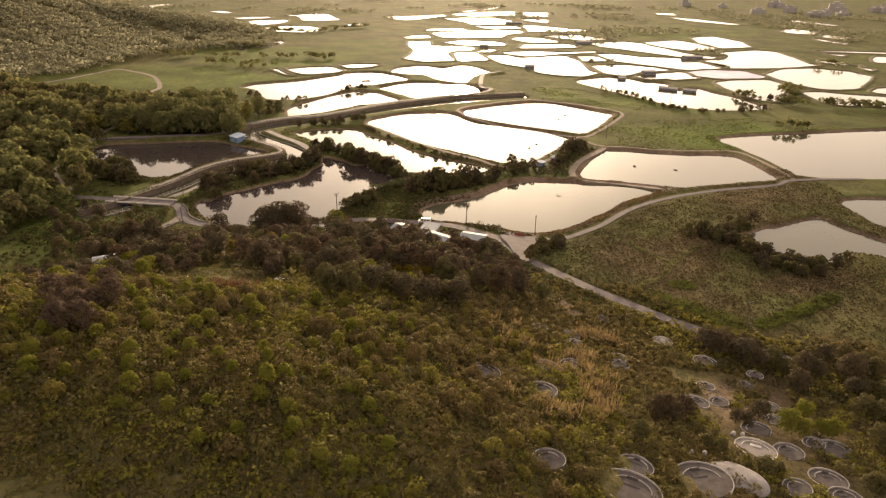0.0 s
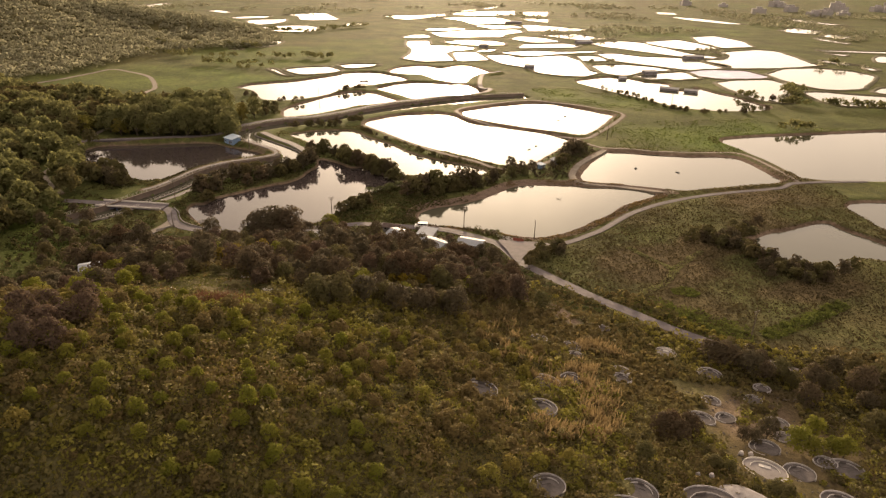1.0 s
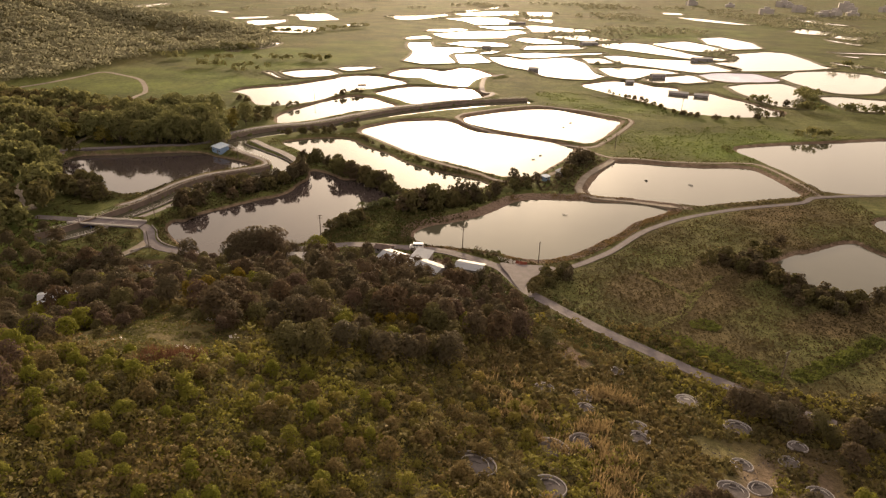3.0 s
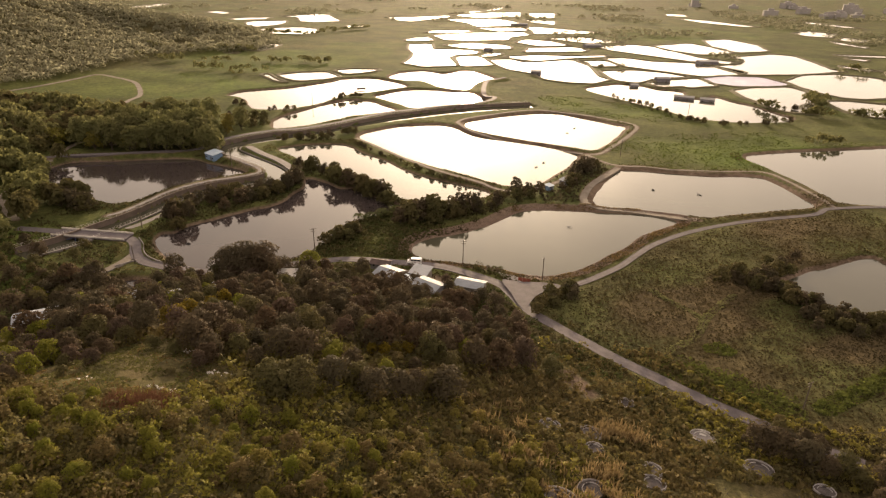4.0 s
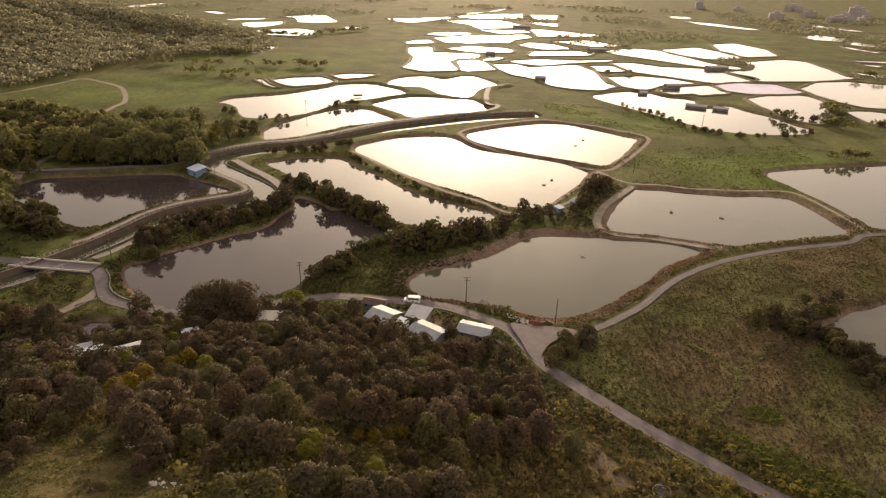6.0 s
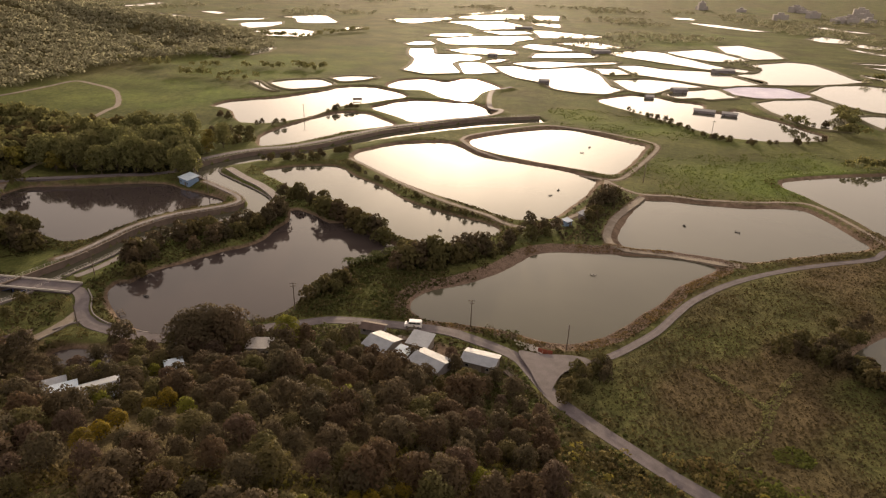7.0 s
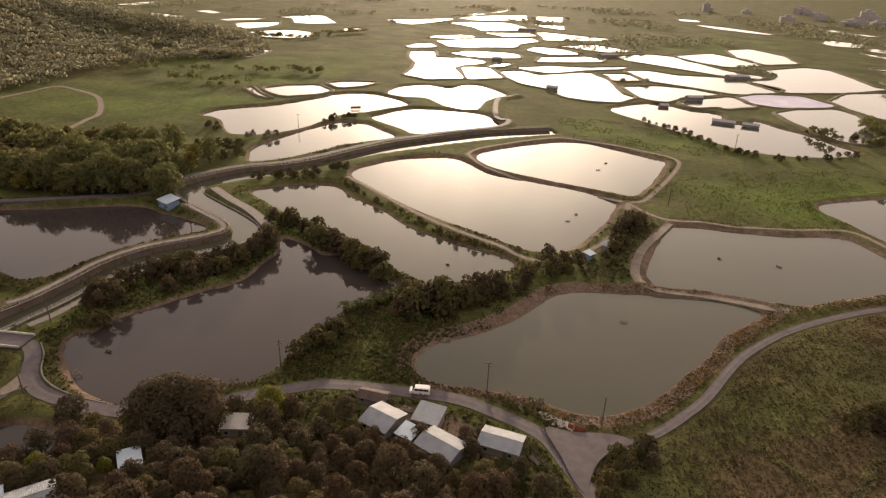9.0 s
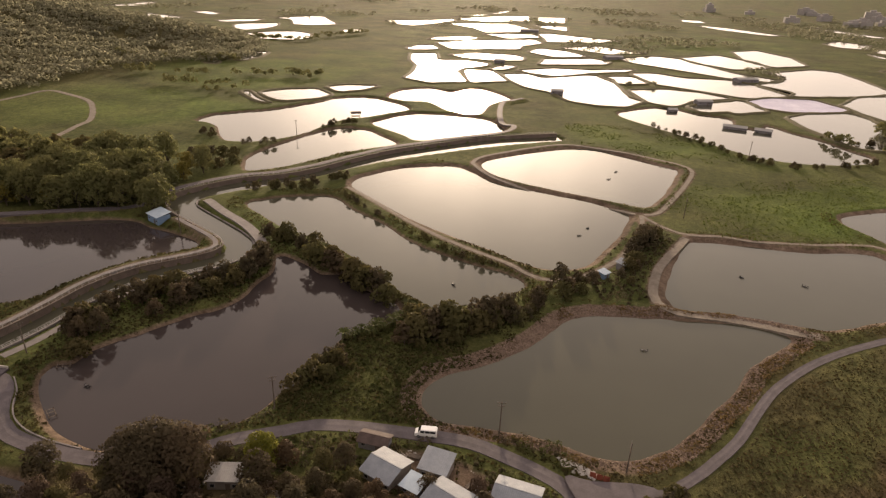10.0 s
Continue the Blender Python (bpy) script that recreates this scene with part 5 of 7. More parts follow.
def open_hill(x, y):
    return ~in_glade(x, y) & ~(in_scar(x, y) & (fbm(x, y, 3, 2, 83) < 0.62)) & ((hills(x, y) > 0.35) | ((x > 40) & (x < 115) & (y < 132) & (survey(x, y)[2] > 4))) & (np.abs(x) < 30 + 0.75 * y) & ((y < 132) | (x > -8)) & off_lanes(x, y, 0.6) & ~in_house(x, y, 0) & ~((x > 50) & (x < 80) & (y < 114) & (fbm(x, y, 6, 2, 3) > 0.44)) & ~on_grave(x, y)


def patchy(size, seed, low, high, also):
    return lambda x, y: also(x, y) & (fbm(x, y, size, 3, seed) > low) & (fbm(x, y, size, 3, seed) < high)


undergrowth("hill_scrub", "low mixed scrub covering the hillside", 120000, (-92, 112, 42, 160), patchy(22, 21, 0.0, 1.0, open_hill), 0.7, 0.36, L_SCRUB)
undergrowth("hill_scrub", "low mixed scrub on the back of the hill", 30000, (-80, 100, -40, 44), lambda x, y: off_lanes(x, y, 0.6), 0.7, 0.7, L_SCRUB)
undergrowth("low_ferns", "fine olive green ferns low on the near slope", 46000, (-66, 64, 44, 84), open_hill, 0.45, 0.3, L_FERN, 1.0, 2.0)
undergrowth("ferns", "fresh green ferns and low shrubs on the hillside", 48000, (-92, 60, 42, 130), patchy(20, 31, 0.5, 1.0, lambda x, y: open_hill(x, y) & (x < 25)), 0.9, 0.34, L_FERN, 1.0, 2.4)
undergrowth("dead_bracken", "brown dead bracken on the hillside", 44000, (-92, 80, 42, 160), patchy(17, 41, 0.54, 1.0, open_hill), 0.6, 0.34, L_BROWN, 0.5, 2.0)


def bushes(name, label, spots, wide, tall, per, leaf, mat):
    z = survey(spots[:, 0], spots[:, 1])[0]
    heaps, outward = [], []
    for (px, py), pz in zip(spots, z):
        s = 0.45 + 1.1 * RNG.random() ** 2.2
        ball = on_ball(per, 0.9, 0.5)
        outward.append(ball / np.linalg.norm(ball, axis=1, keepdims=True))
        heaps.append(ball * (wide * 0.5 * s, wide * 0.5 * s, tall * 0.6 * s) + (px, py, pz + tall * 0.35 * s))
    return tagged(new(name, leaf_mesh(name, leaves(np.concatenate(heaps), leaf, outward=np.concatenate(outward)), mat, np.concatenate(outward))), label, "shrubs", kind="stuff")


bush_spots = scattered(40000, (-92, 108, 42, 160), lambda x, y: open_hill(x, y) & (fbm(x, y, 14, 3, 17) > 0.26), 1.35)[:5000]
tone = fbm(bush_spots[:, 0], bush_spots[:, 1], 20, 2, 23) + 0.35 * (RNG.random(len(bush_spots)) - 0.5)
order = np.argsort(tone)
quarter = len(order) // 4
near_first = lambda ids: (ids[bush_spots[ids, 1] < 100], ids[bush_spots[ids, 1] >= 100])
for name, label, ids, mat in (
    ("green_shrubs", "fresh green shrubs on the hillside", order[:quarter], L_FERN),
    ("hill_shrubs", "rounded olive shrubs on the hillside", order[quarter : quarter * 2], L_OLIVE),
    ("scrub_bushes", "mixed scrub bushes on the hillside", order[quarter * 2 : quarter * 3], L_SCRUB),
    ("dark_shrubs", "brownish shrubs on the hillside", order[quarter * 3 :], L_BUSH),
):
    close, beyond = near_first(ids)
    bushes(name, label, bush_spots[close], 2.7, 1.8, 64, 0.28, mat)
    bushes(name, label, bush_spots[beyond], 2.5, 1.7, 28, 0.45, mat)
tall_spots = scattered(5000, (-88, 30, 50, 126), lambda x, y: open_hill(x, y) & ~((x > -62) & (x < -12) & (y > 92)) & (fbm(x, y, 16, 2, 27) > 0.4 + 0.003 * (x + 40)) & (x < 20), 3.2)[:330]
fresh = scattered(2500, (-74, -8, 48, 98), lambda x, y: open_hill(x, y) & (fbm(x, y, 12, 2, 81) > 0.46), 2.9)[:110]
far_or_near(fresh, BRIGHT, "trees on the open slope", (0.32, 0.6))
half_n = len(tall_spots) // 2
far_or_near(tall_spots[:half_n], BUSH[:1] + BUSH[2:], "tall shrubs on the hillside", (0.6, 1.2))
far_or_near(tall_spots[half_n:], BUSH[1:2], "tall shrubs on the hillside", (0.6, 1.35))


def blades(name, label, spots, tall, per, mat, width=0.09, spread=0.5):
    """Tussocks of tall thin blades that lean outwards."""
    n = len(spots) * per
    root = np.repeat(np.column_stack([spots, survey(spots[:, 0], spots[:, 1])[0]]), per, 0)
    root[:, :2] += RNG.normal(size=(n, 2)) * spread
    lean = RNG.normal(size=(n, 2)) * 0.28
    h = tall * RNG.uniform(0.5, 1.15, n)
    tip = root + np.column_stack([lean * h[:, None], h])
    ang = RNG.uniform(0, math.tau, n)
    side = np.column_stack([np.cos(ang), np.sin(ang), np.zeros(n)]) * width
    belly = root * 0.35 + tip * 0.65
    quads = np.stack([root, belly - side, tip, belly + side], 1).reshape(-1, 3)
    return tagged(new(name, leaf_mesh(name, quads, mat)), label, "grass", kind="stuff")


neck = scattered(4000, (-48, 0, 208, 262), lambda x, y: off_lanes(x, y, 0.8) & (survey(x, y)[2] > 1.4) & (survey(x, y)[2] < 12) & ((x + 25) ** 2 / 500 + (y - 232) ** 2 / 800 < 1), 1.5)[:520]
bushes("neck_bushes", "low green bushes covering the neck of land between ponds", neck[::2], 2.2, 1.3, 30, 0.36, L_OLIVE)
bushes("neck_weeds", "rank green weeds between the ponds", neck[1::2], 2.0, 1.0, 30, 0.34, L_WEED)
hamlet = scattered(5000, (-62, 18, 174, 207), lambda x, y: off_lanes(x, y, 0.9) & ~in_house(x, y, -0.4) & (fbm(x, y, 7, 2, 77) > 0.36) & ~((x > -24) & (x < 14) & (y > 186) & (fbm(x, y, 5, 2, 79) > 0.42)), 1.5)[:620]
bushes("hamlet_shrubs", "dark shrubs and weeds round the hamlet", hamlet[::2], 2.4, 1.7, 44, 0.3, L_DARK)
bushes("hamlet_weeds", "rank green weeds round the hamlet", hamlet[1::2], 2.1, 1.1, 40, 0.3, L_WEED)
undergrowth("neck_leaves", "rank broad-leaved weeds on the neck between ponds", 16000, (-52, 4, 206, 262), lambda x, y: off_lanes(x, y, 0.7) & (survey(x, y)[2] > 1.2) & ((x + 25) ** 2 / 600 + (y - 232) ** 2 / 900 < 1), 0.6, 0.4, L_WEED, 0.9, 2.4)
lane_side = scattered(2500, (4, 42, 146, 192), lambda x, y: off_lanes(x, y, 0.5) & ~in_house(x, y, 0.4) & (x < 58 - (y - 146) * 0.9) & ~in_scar(x, y), 1.6)[:330]
bushes("lane_shrubs", "green shrubs on the verge of the lane", lane_side[::2], 2.1, 1.2, 40, 0.3, L_WEED)
bushes("lane_scrub", "brownish scrub on the verge of the lane", lane_side[1::2], 2.3, 1.5, 40, 0.3, L_OLIVE)
far_or_near([(29.8, 184.2), (27.2, 180.8), (33.4, 188.2), (25.6, 176.4), (36.8, 192.4), (31.5, 186)], BANK[1:], "bank trees", (0.45, 0.75))
yard = scattered(1500, (38, 74, 268, 330), lambda x, y: off_lanes(x, y, 0.5) & ~in_house(x, y, 0.2) & (line_distance(x, y, BUNDFS, 6) > 3.0) & (line_distance(x, y, BUNDC, 6) > 2.6) & (line_distance(x, y, BUNDC2, 6) > 2.5) & (survey(x, y)[2] > 3.0) & (shore_distance(x, y, DUG[1][1], 10) > 4.5) & (y > 262 + (x - 38) * 0.6), 1.7)[:220]
bushes("bund_shrubs", "dark scrub between the pond bunds", yard, 2.3, 1.5, 40, 0.32, L_DARK)
verge = scattered(3000, (-180, -100, 150, 226), lambda x, y: off_lanes(x, y, 1.2) & ~in_house(x, y, 0.3) & (fbm(x, y, 11, 2, 85) > 0.4) & ((x + 126) ** 2 + (y - 211) ** 2 > 190), 2.0)[:520]
bushes("verge_shrubs", "olive shrubs on the rough ground by the bridge", verge[::2], 2.6, 1.7, 40, 0.36, L_OLIVE)
bushes("verge_weeds", "rank weeds on the rough ground by the bridge", verge[1::2], 2.4, 1.2, 36, 0.36, L_WEED)
far_or_near(scattered(600, (-178, -116, 150, 212), lambda x, y: off_lanes(x, y, 3.0) & ~in_house(x, y, 2.0) & (fbm(x, y, 16, 2, 87) > 0.45), 5.0)[:50], OLIVE + EVERGREEN, "trees by the bridge", (0.7, 1.15))
plume_spots = np.concatenate([np.column_stack([RNG.normal(cx, sx, n), RNG.normal(cy, sy, n)]) for cx, cy, sx, sy, n in ((36, 123, 2.6, 1.6, 45), (30, 97, 1.8, 3.5, 40), (14, 107, 3, 2, 22), (19, 80, 3.5, 1.5, 30), (28, 86, 1.6, 3, 28), (30, 108, 2.5, 2, 22), (22, 100, 3, 2, 16), (11, 121, 3, 4, 12))])
blades("plume_grass", "tall tan plume grass on the slope", plume_spots, 2.0, 26, L_PLUME, 0.1, 0.55)


undergrowth("glade_grass", "short green grass on open hillside terraces", 30000, (-74, -28, 94, 132), lambda x, y: in_glade(x, y) & (fbm(x, y, 5, 2, 63) > 0.34), 0.22, 0.24, L_GLADE, 0.9, 1.6)
undergrowth("glade_weeds", "withered weeds between hillside terraces", 7000, (-74, -28, 94, 132), lambda x, y: in_glade(x, y) & (fbm(x, y, 6, 2, 65) > 0.52), 0.5, 0.26, L_BROWN, 0.6, 1.6)
for x, y, s in ((-62, 110, 0.5), (-47, 118, 0.55), (-52, 120, 0.6), (-58, 104, 0.45), (-43, 108, 0.4)):
    far_or_near([(x, y)], OLIVE, "trees on the open slope", (s, s))
for x, y in ((-52.5, 89), (-47.4, 88), (-35.6, 86), (-56, 92)):
    far_or_near([(x, y)], BRIGHT, "trees on the open slope", (0.5, 0.62))
far_or_near([(-76.5, 116.5), (-72, 118), (-71, 106), (-74, 110)], BRIGHT, "trees on the open slope", (0.85, 1.05))
blades("dry_thicket", "leafless reddish thicket on a bare patch", np.column_stack([RNG.normal(-41.5, 1.9, 60), RNG.normal(95.5, 1.5, 60)]), 2.1, 34, L_THICKET, 0.03, 0.7)


def field_keep(x, y):
    return (x > 8) & off_lanes(x, y, 0.8) & (hills(x, y) < 2.2) & (y > 250 - (x + 30) * 1.6) & (y < 210 + (x - 30) * 0.75)


undergrowth("field_grass", "rough grass and weeds of an unused field", 84000, (15, 170, 100, 290), field_keep, 0.5, 0.38, L_GRASS, 0.8, 5.0)
undergrowth("field_crop", "broad-leaved green crop beside the lane", 9000, (40, 95, 120, 175), lambda x, y: blotch(x, y, 66, 147, 20, 8, -0.62) > 0.2, 0.5, 0.6, L_CROP, 1.2, 2.0)
undergrowth("field_bracken", "brown withered growth in an unused field", 14000, (30, 150, 140, 260), lambda x, y: field_keep(x, y) & ((blotch(x, y, 70, 183, 32, 22, 0.4) > 0) | (blotch(x, y, 60, 220, 22, 14, 0.7) > 0) | (blotch(x, y, 110, 165, 40, 18, 0.3) > 0)), 0.5, 0.4, L_WITHER, 0.8, 3.0)


PATHS = [FOOTPATH, FOOTPATH_SIDE]
CROP_STRIP = np.array([(60, 151.5), (64.5, 148), (69.5, 144.3), (74.5, 140.5)])
FIELD_HEDGE = np.array([(85.4, 139.8), (96.4, 146.2), (105.3, 151.7), (113.7, 157.2)])
undergrowth("crop_strip", "bright leafy crop in a strip along the lane", 12000, (54, 82, 132, 158), lambda x, y: (line_distance(x, y, CROP_STRIP, 9) < 4.6) & off_lanes(x, y, 0.6), 0.5, 0.42, L_CROP, 1.2, 2.0)
undergrowth("field_hedge", "low bright green hedge across the field", 14000, (82, 118, 136, 161), lambda x, y: line_distance(x, y, FIELD_HEDGE, 9) < 2.4, 1.3, 0.42, L_CROP, 0.8, 2.0)
undergrowth("crop_patch", "small round patch of bright green crop", 2600, (65, 77, 157, 169), lambda x, y: blotch(x, y, [(70.8, 163)][0][0], [(70.8, 163)][0][1], 4, 3.2) > 0.1, 0.4, 0.5, L_CROP, 1.2, 2.0)


for line, n in ((PATHS[0], 16000), (PATHS[1], 5000)):
    undergrowth("path_grass", "pale trodden grass beside a field path", n, (line[:, 0].min() - 3, line[:, 0].max() + 3, line[:, 1].min() - 3, line[:, 1].max() + 3), lambda x, y: line_distance(x, y, line, 4) < 0.7 + 0.9 * fbm(x, y, 4, 2, 73), 0.7, 0.34, L_PALE, 0.9, 2.0)


def shore_grass(x, y):
    sd = survey(x, y)[2]
    ok = (sd > 1.6) & (sd < 8) & (fbm(x, y, 14, 3, 15) > 0.44) & off_lanes(x, y, 0.4)
    for _, ring, slope, _ in DUG:
        if slope <= 0.45:
            ok &= np.abs(shore_distance(x, y, ring, 6)) > 3.4 + 2 * (fbm(x, y, 9, 2, 44) - 0.5)
    for line, half_wide in BUND_TRACKS:
        ok &= line_distance(x, y, line, 4) > 1.6
    return ok


undergrowth("bank_grass", "coarse grass and weeds on the pond banks", 120000, (-190, 150, 195, 420), shore_grass, 0.5, 0.55, L_REED, 0.6, 2.5)


def lowland(x, y):
    up = hills(x, y)
    return off_lanes(x, y, 0.5) & ~in_house(x, y, -0.5) & (up < 8) & (fbm(x, y, 9, 3, 25) > 0.38) & (line_distance(x, y, BUNDFS, 6) > 2) & (line_distance(x, y, BUNDC, 6) > 2.5)


undergrowth("lowland_weeds", "rank green weeds and grass between the ponds", 42000, (-150, 20, 178, 310), lowland, 0.7, 0.55, L_GRASS, 0.6, 3.0)
undergrowth("meadow_tufts", "lush green grass of the meadow beside the ponds", 22000, (60, 260, 318, 500), lambda x, y: (survey(x, y)[2] > 2.5) & (fbm(x, y, 12, 3, 33) > 0.4) & ((blotch(x, y, 160, 360, 80, 42, 0.2) > 0.1) | (blotch(x, y, 95, 465, 65, 28, -0.5) > 0.1)), 0.2, 0.6, L_MEADOW, 0.9, 6.0)


def stones(name, label, spots, size, mat):
    """Loose rubble: small uneven lumps half sunk in the ground."""
    n = len(spots)
    z = survey(spots[:, 0], spots[:, 1])[0]
    s = size * RNG.uniform(0.4, 1.3, n)
    lump = np.array([(1, 0, 0), (0, 1, 0), (-1, 0, 0), (0, -1, 0), (0, 0, 0.8), (0, 0, -0.6)], float)
    verts = lump[None] * s[:, None, None] * RNG.uniform(0.6, 1.2, (n, 6, 3)) + np.column_stack([spots, z])[:, None]
    tri = np.array([(0, 1, 4), (1, 2, 4), (2, 3, 4), (3, 0, 4), (1, 0, 5), (2, 1, 5), (3, 2, 5), (0, 3, 5)])
    faces = (tri[None] + 6 * np.arange(n)[:, None, None]).reshape(-1, 3)
    return tagged(new(name, mesh_from(name, verts.reshape(-1, 3), faces, mat)), label, "stones", kind="stuff")


def bank_band(ring, low, high, also=None):
    def keep(x, y):
        d = shore_distance(x, y, ring, 12)
        ok = (d > low) & (d < high)
        return ok & also(x, y) if also else ok
    return keep


green_shore = DUG[1][1]
rubble = scattered(60000, (-25, 95, 200, 275), bank_band(green_shore, 0.2, 5.0), 0.0)
stones("bank_rubble", "brown rubble facing the pond bank", rubble[:7500], 0.3, M_STONE)

undergrowth("bank_bracken", "russet withered grass on the pond bank", 60000, (-25, 100, 196, 272), lambda x, y: bank_band(green_shore, 1.0, 5.5)(x, y) & off_lanes(x, y, 0.3) & (fbm(x, y, 5, 2, 37) > 0.42) & ((x > 24) | (y < 214)), 0.45, 0.42, L_BROWN, 0.6, 2.0)

# ---- canal: water, walls, railings ----


def box(bm, size, at=(0, 0, 0), turn=None, bevel=0.0):
    """A block with its middle at the given place, edges eased where asked."""
    m = Matrix.Translation(at) @ (turn or Matrix.Identity(4)) @ Matrix.Diagonal((*size, 1))
    made = bmesh.ops.create_cube(bm, size=1.0, matrix=m)["verts"]
    if bevel:
        edges = list({e for v in made for e in v.link_edges})
        bmesh.ops.bevel(bm, geom=edges, offset=bevel, segments=1, affect="EDGES")


def beside(line, d):
    """The line moved d metres to its left."""
    t = np.gradient(line, axis=0)
    t /= np.maximum(np.linalg.norm(t, axis=1, keepdims=True), 1e-6)
    return line + np.stack([-t[:, 1], t[:, 0]], 1) * d


def swept(name, line, profile, mat, smooth=False):
    """A profile of (aside, height) drawn along a line; heights are given in metres of the world."""
    strips = [np.column_stack([beside(line, d), np.full(len(line), 0.0) + z]) for d, z in profile]
    m, k = len(line), np.arange(len(line) - 1)
    faces = np.concatenate([np.stack([a * m + k, a * m + k + 1, (a + 1) * m + k + 1, (a + 1) * m + k], 1) for a in range(len(strips) - 1)])
    return mesh_from(name, np.concatenate(strips), faces, mat, smooth)


def smoothed(line, n):
    pad = np.pad(line, ((n, n), (0, 0)), "edge")
    return np.stack([np.convolve(pad[:, k], np.ones(2 * n + 1) / (2 * n + 1), "valid") for k in (0, 1)], 1)


M_DAMP_WALL = varied("damp_dark_concrete", (0.085, 0.066, 0.054), (0.19, 0.15, 0.125), 0.4, 0.75, 0.04)
M_GRAVE_RIM = varied("whitewashed_grave_rim", (0.18, 0.165, 0.16), (0.42, 0.4, 0.39), 0.9, 0.8, 0.02)
M_MOUND = varied("grey_cement_mound", (0.14, 0.13, 0.128), (0.3, 0.285, 0.28), 0.6, 0.95, 0.02, 0.1)
tagged(new("canal_water", fan("canal_water", CANAL_RING, 0.0, M_WATER)), "still water in the walled canal", "canal", kind="structure")
bend = int(np.argmax(CANAL_RIGHT[:, 1] > 284))
for side, top, stretch, label in ((1, 2.2, smoothed(CANAL_LEFT, 1), "dark stained concrete retaining wall of the canal"), (-1, 1.35, smoothed(CANAL_RIGHT[: bend + 1], 1), "low concrete retaining wall of the canal"), (-1, 0.5, smoothed(CANAL_RIGHT[bend:], 1), "low stone kerb at the water's edge of the canal")):
    profile = [(0, -1.8), (side * 0.1, top - 0.2), (-side * 0.08, top - 0.2), (-side * 0.08, top), (side * 0.55, top), (side * 0.55, -0.6)]
    if side < 0:
        profile = profile[::-1]
    tagged(new("canal_wall", swept("canal_wall", stretch, profile[::-1], M_DAMP_WALL if side > 0 else M_CONCRETE)), label, "wall", kind="structure")


def railing(label, line, z, gap=2.2, high=1.05, mat=None, thick=0.09):
    """Posts with two rails between them."""
    mat = mat or M_PALE_CONCRETE
    dist = np.concatenate([[0], np.cumsum(np.linalg.norm(np.diff(line, axis=0), axis=1))])
    s = np.arange(0, dist[-1], gap)
    px, py = np.interp(s, dist, line[:, 0]), np.interp(s, dist, line[:, 1])
    pz = np.interp(s, dist, z) if np.ndim(z) else np.full(len(s), z)
    thing = tagged(new("railing"), label, "railing")
    bm = bmesh.new()
    box(bm, (thick, thick, high), (0, 0, high / 2))
    first = part("post", bm, mat, thing)
    first.location = (px[0], py[0], pz[0])
    for a, b, c in zip(px[1:], py[1:], pz[1:]):
        post = new("post", first.data)
        post.location, post.parent = (a, b, c), thing
    for level in (high * 0.5, high - 0.05):
        pts = np.column_stack([px, py, pz + level])
        bm = bmesh.new()
        for a, b in zip(pts[:-1], pts[1:]):
            tube(bm, a, b, thick * 0.36, thick * 0.36, 4)
        part("rail", bm, mat, thing)
    return thing


railing("pale concrete railing on the canal wall", beside(smoothed(CANAL_LEFT, 1), 0.3), 2.2)
low = beside(smoothed(CANAL_RIGHT[: bend + 1], 1), -0.3)
railing("pale railing along the low canal wall", low, 1.35)


# ---- bridge over the canal ----
def road_bridge(a, b, wide):
    a, b = Vector(a), Vector(b)
    mid, length = (a + b) / 2, (b - a).length
    turn = math.degrees(math.atan2((b - a).y, (b - a).x))
    base = tagged(new("bridge"), "concrete road bridge on blue steel trestles", "bridge")
    base.matrix_basis = pose(mid.x, mid.y, 0, 0, 0, turn)
    bm = bmesh.new()
    box(bm, (length, wide, 0.45), (0, 0, 1.35), bevel=0.04)
    part("deck", bm, M_ASPHALT, base)
    for side in (-1, 1):
        bm = bmesh.new()
        box(bm, (length, 0.3, 0.55), (0, side * (wide / 2 - 0.15), 1.85), bevel=0.03)
        part("parapet", bm, M_PALE_CONCRETE, base)
        for k in range(5):
            x = (k - 2) * length / 5.5
            bm = bmesh.new()
            tube(bm, (x, side * wide * 0.42, -1.6), (x, side * wide * 0.42, 1.15), 0.16, 0.16)
            part("trestle_leg", bm, M_BLUE_STEEL, base)
            if k < 4:
                bm = bmesh.new()
                tube(bm, (x, side * wide * 0.42, -0.4), (x + length / 5.5, side * wide * 0.42, 1.1), 0.1, 0.1, 4)
                part("brace", bm, M_BLUE_STEEL, base)


road_bridge((-136, 221.8, 0), (-109.5, 219.4, 0), 6.0)


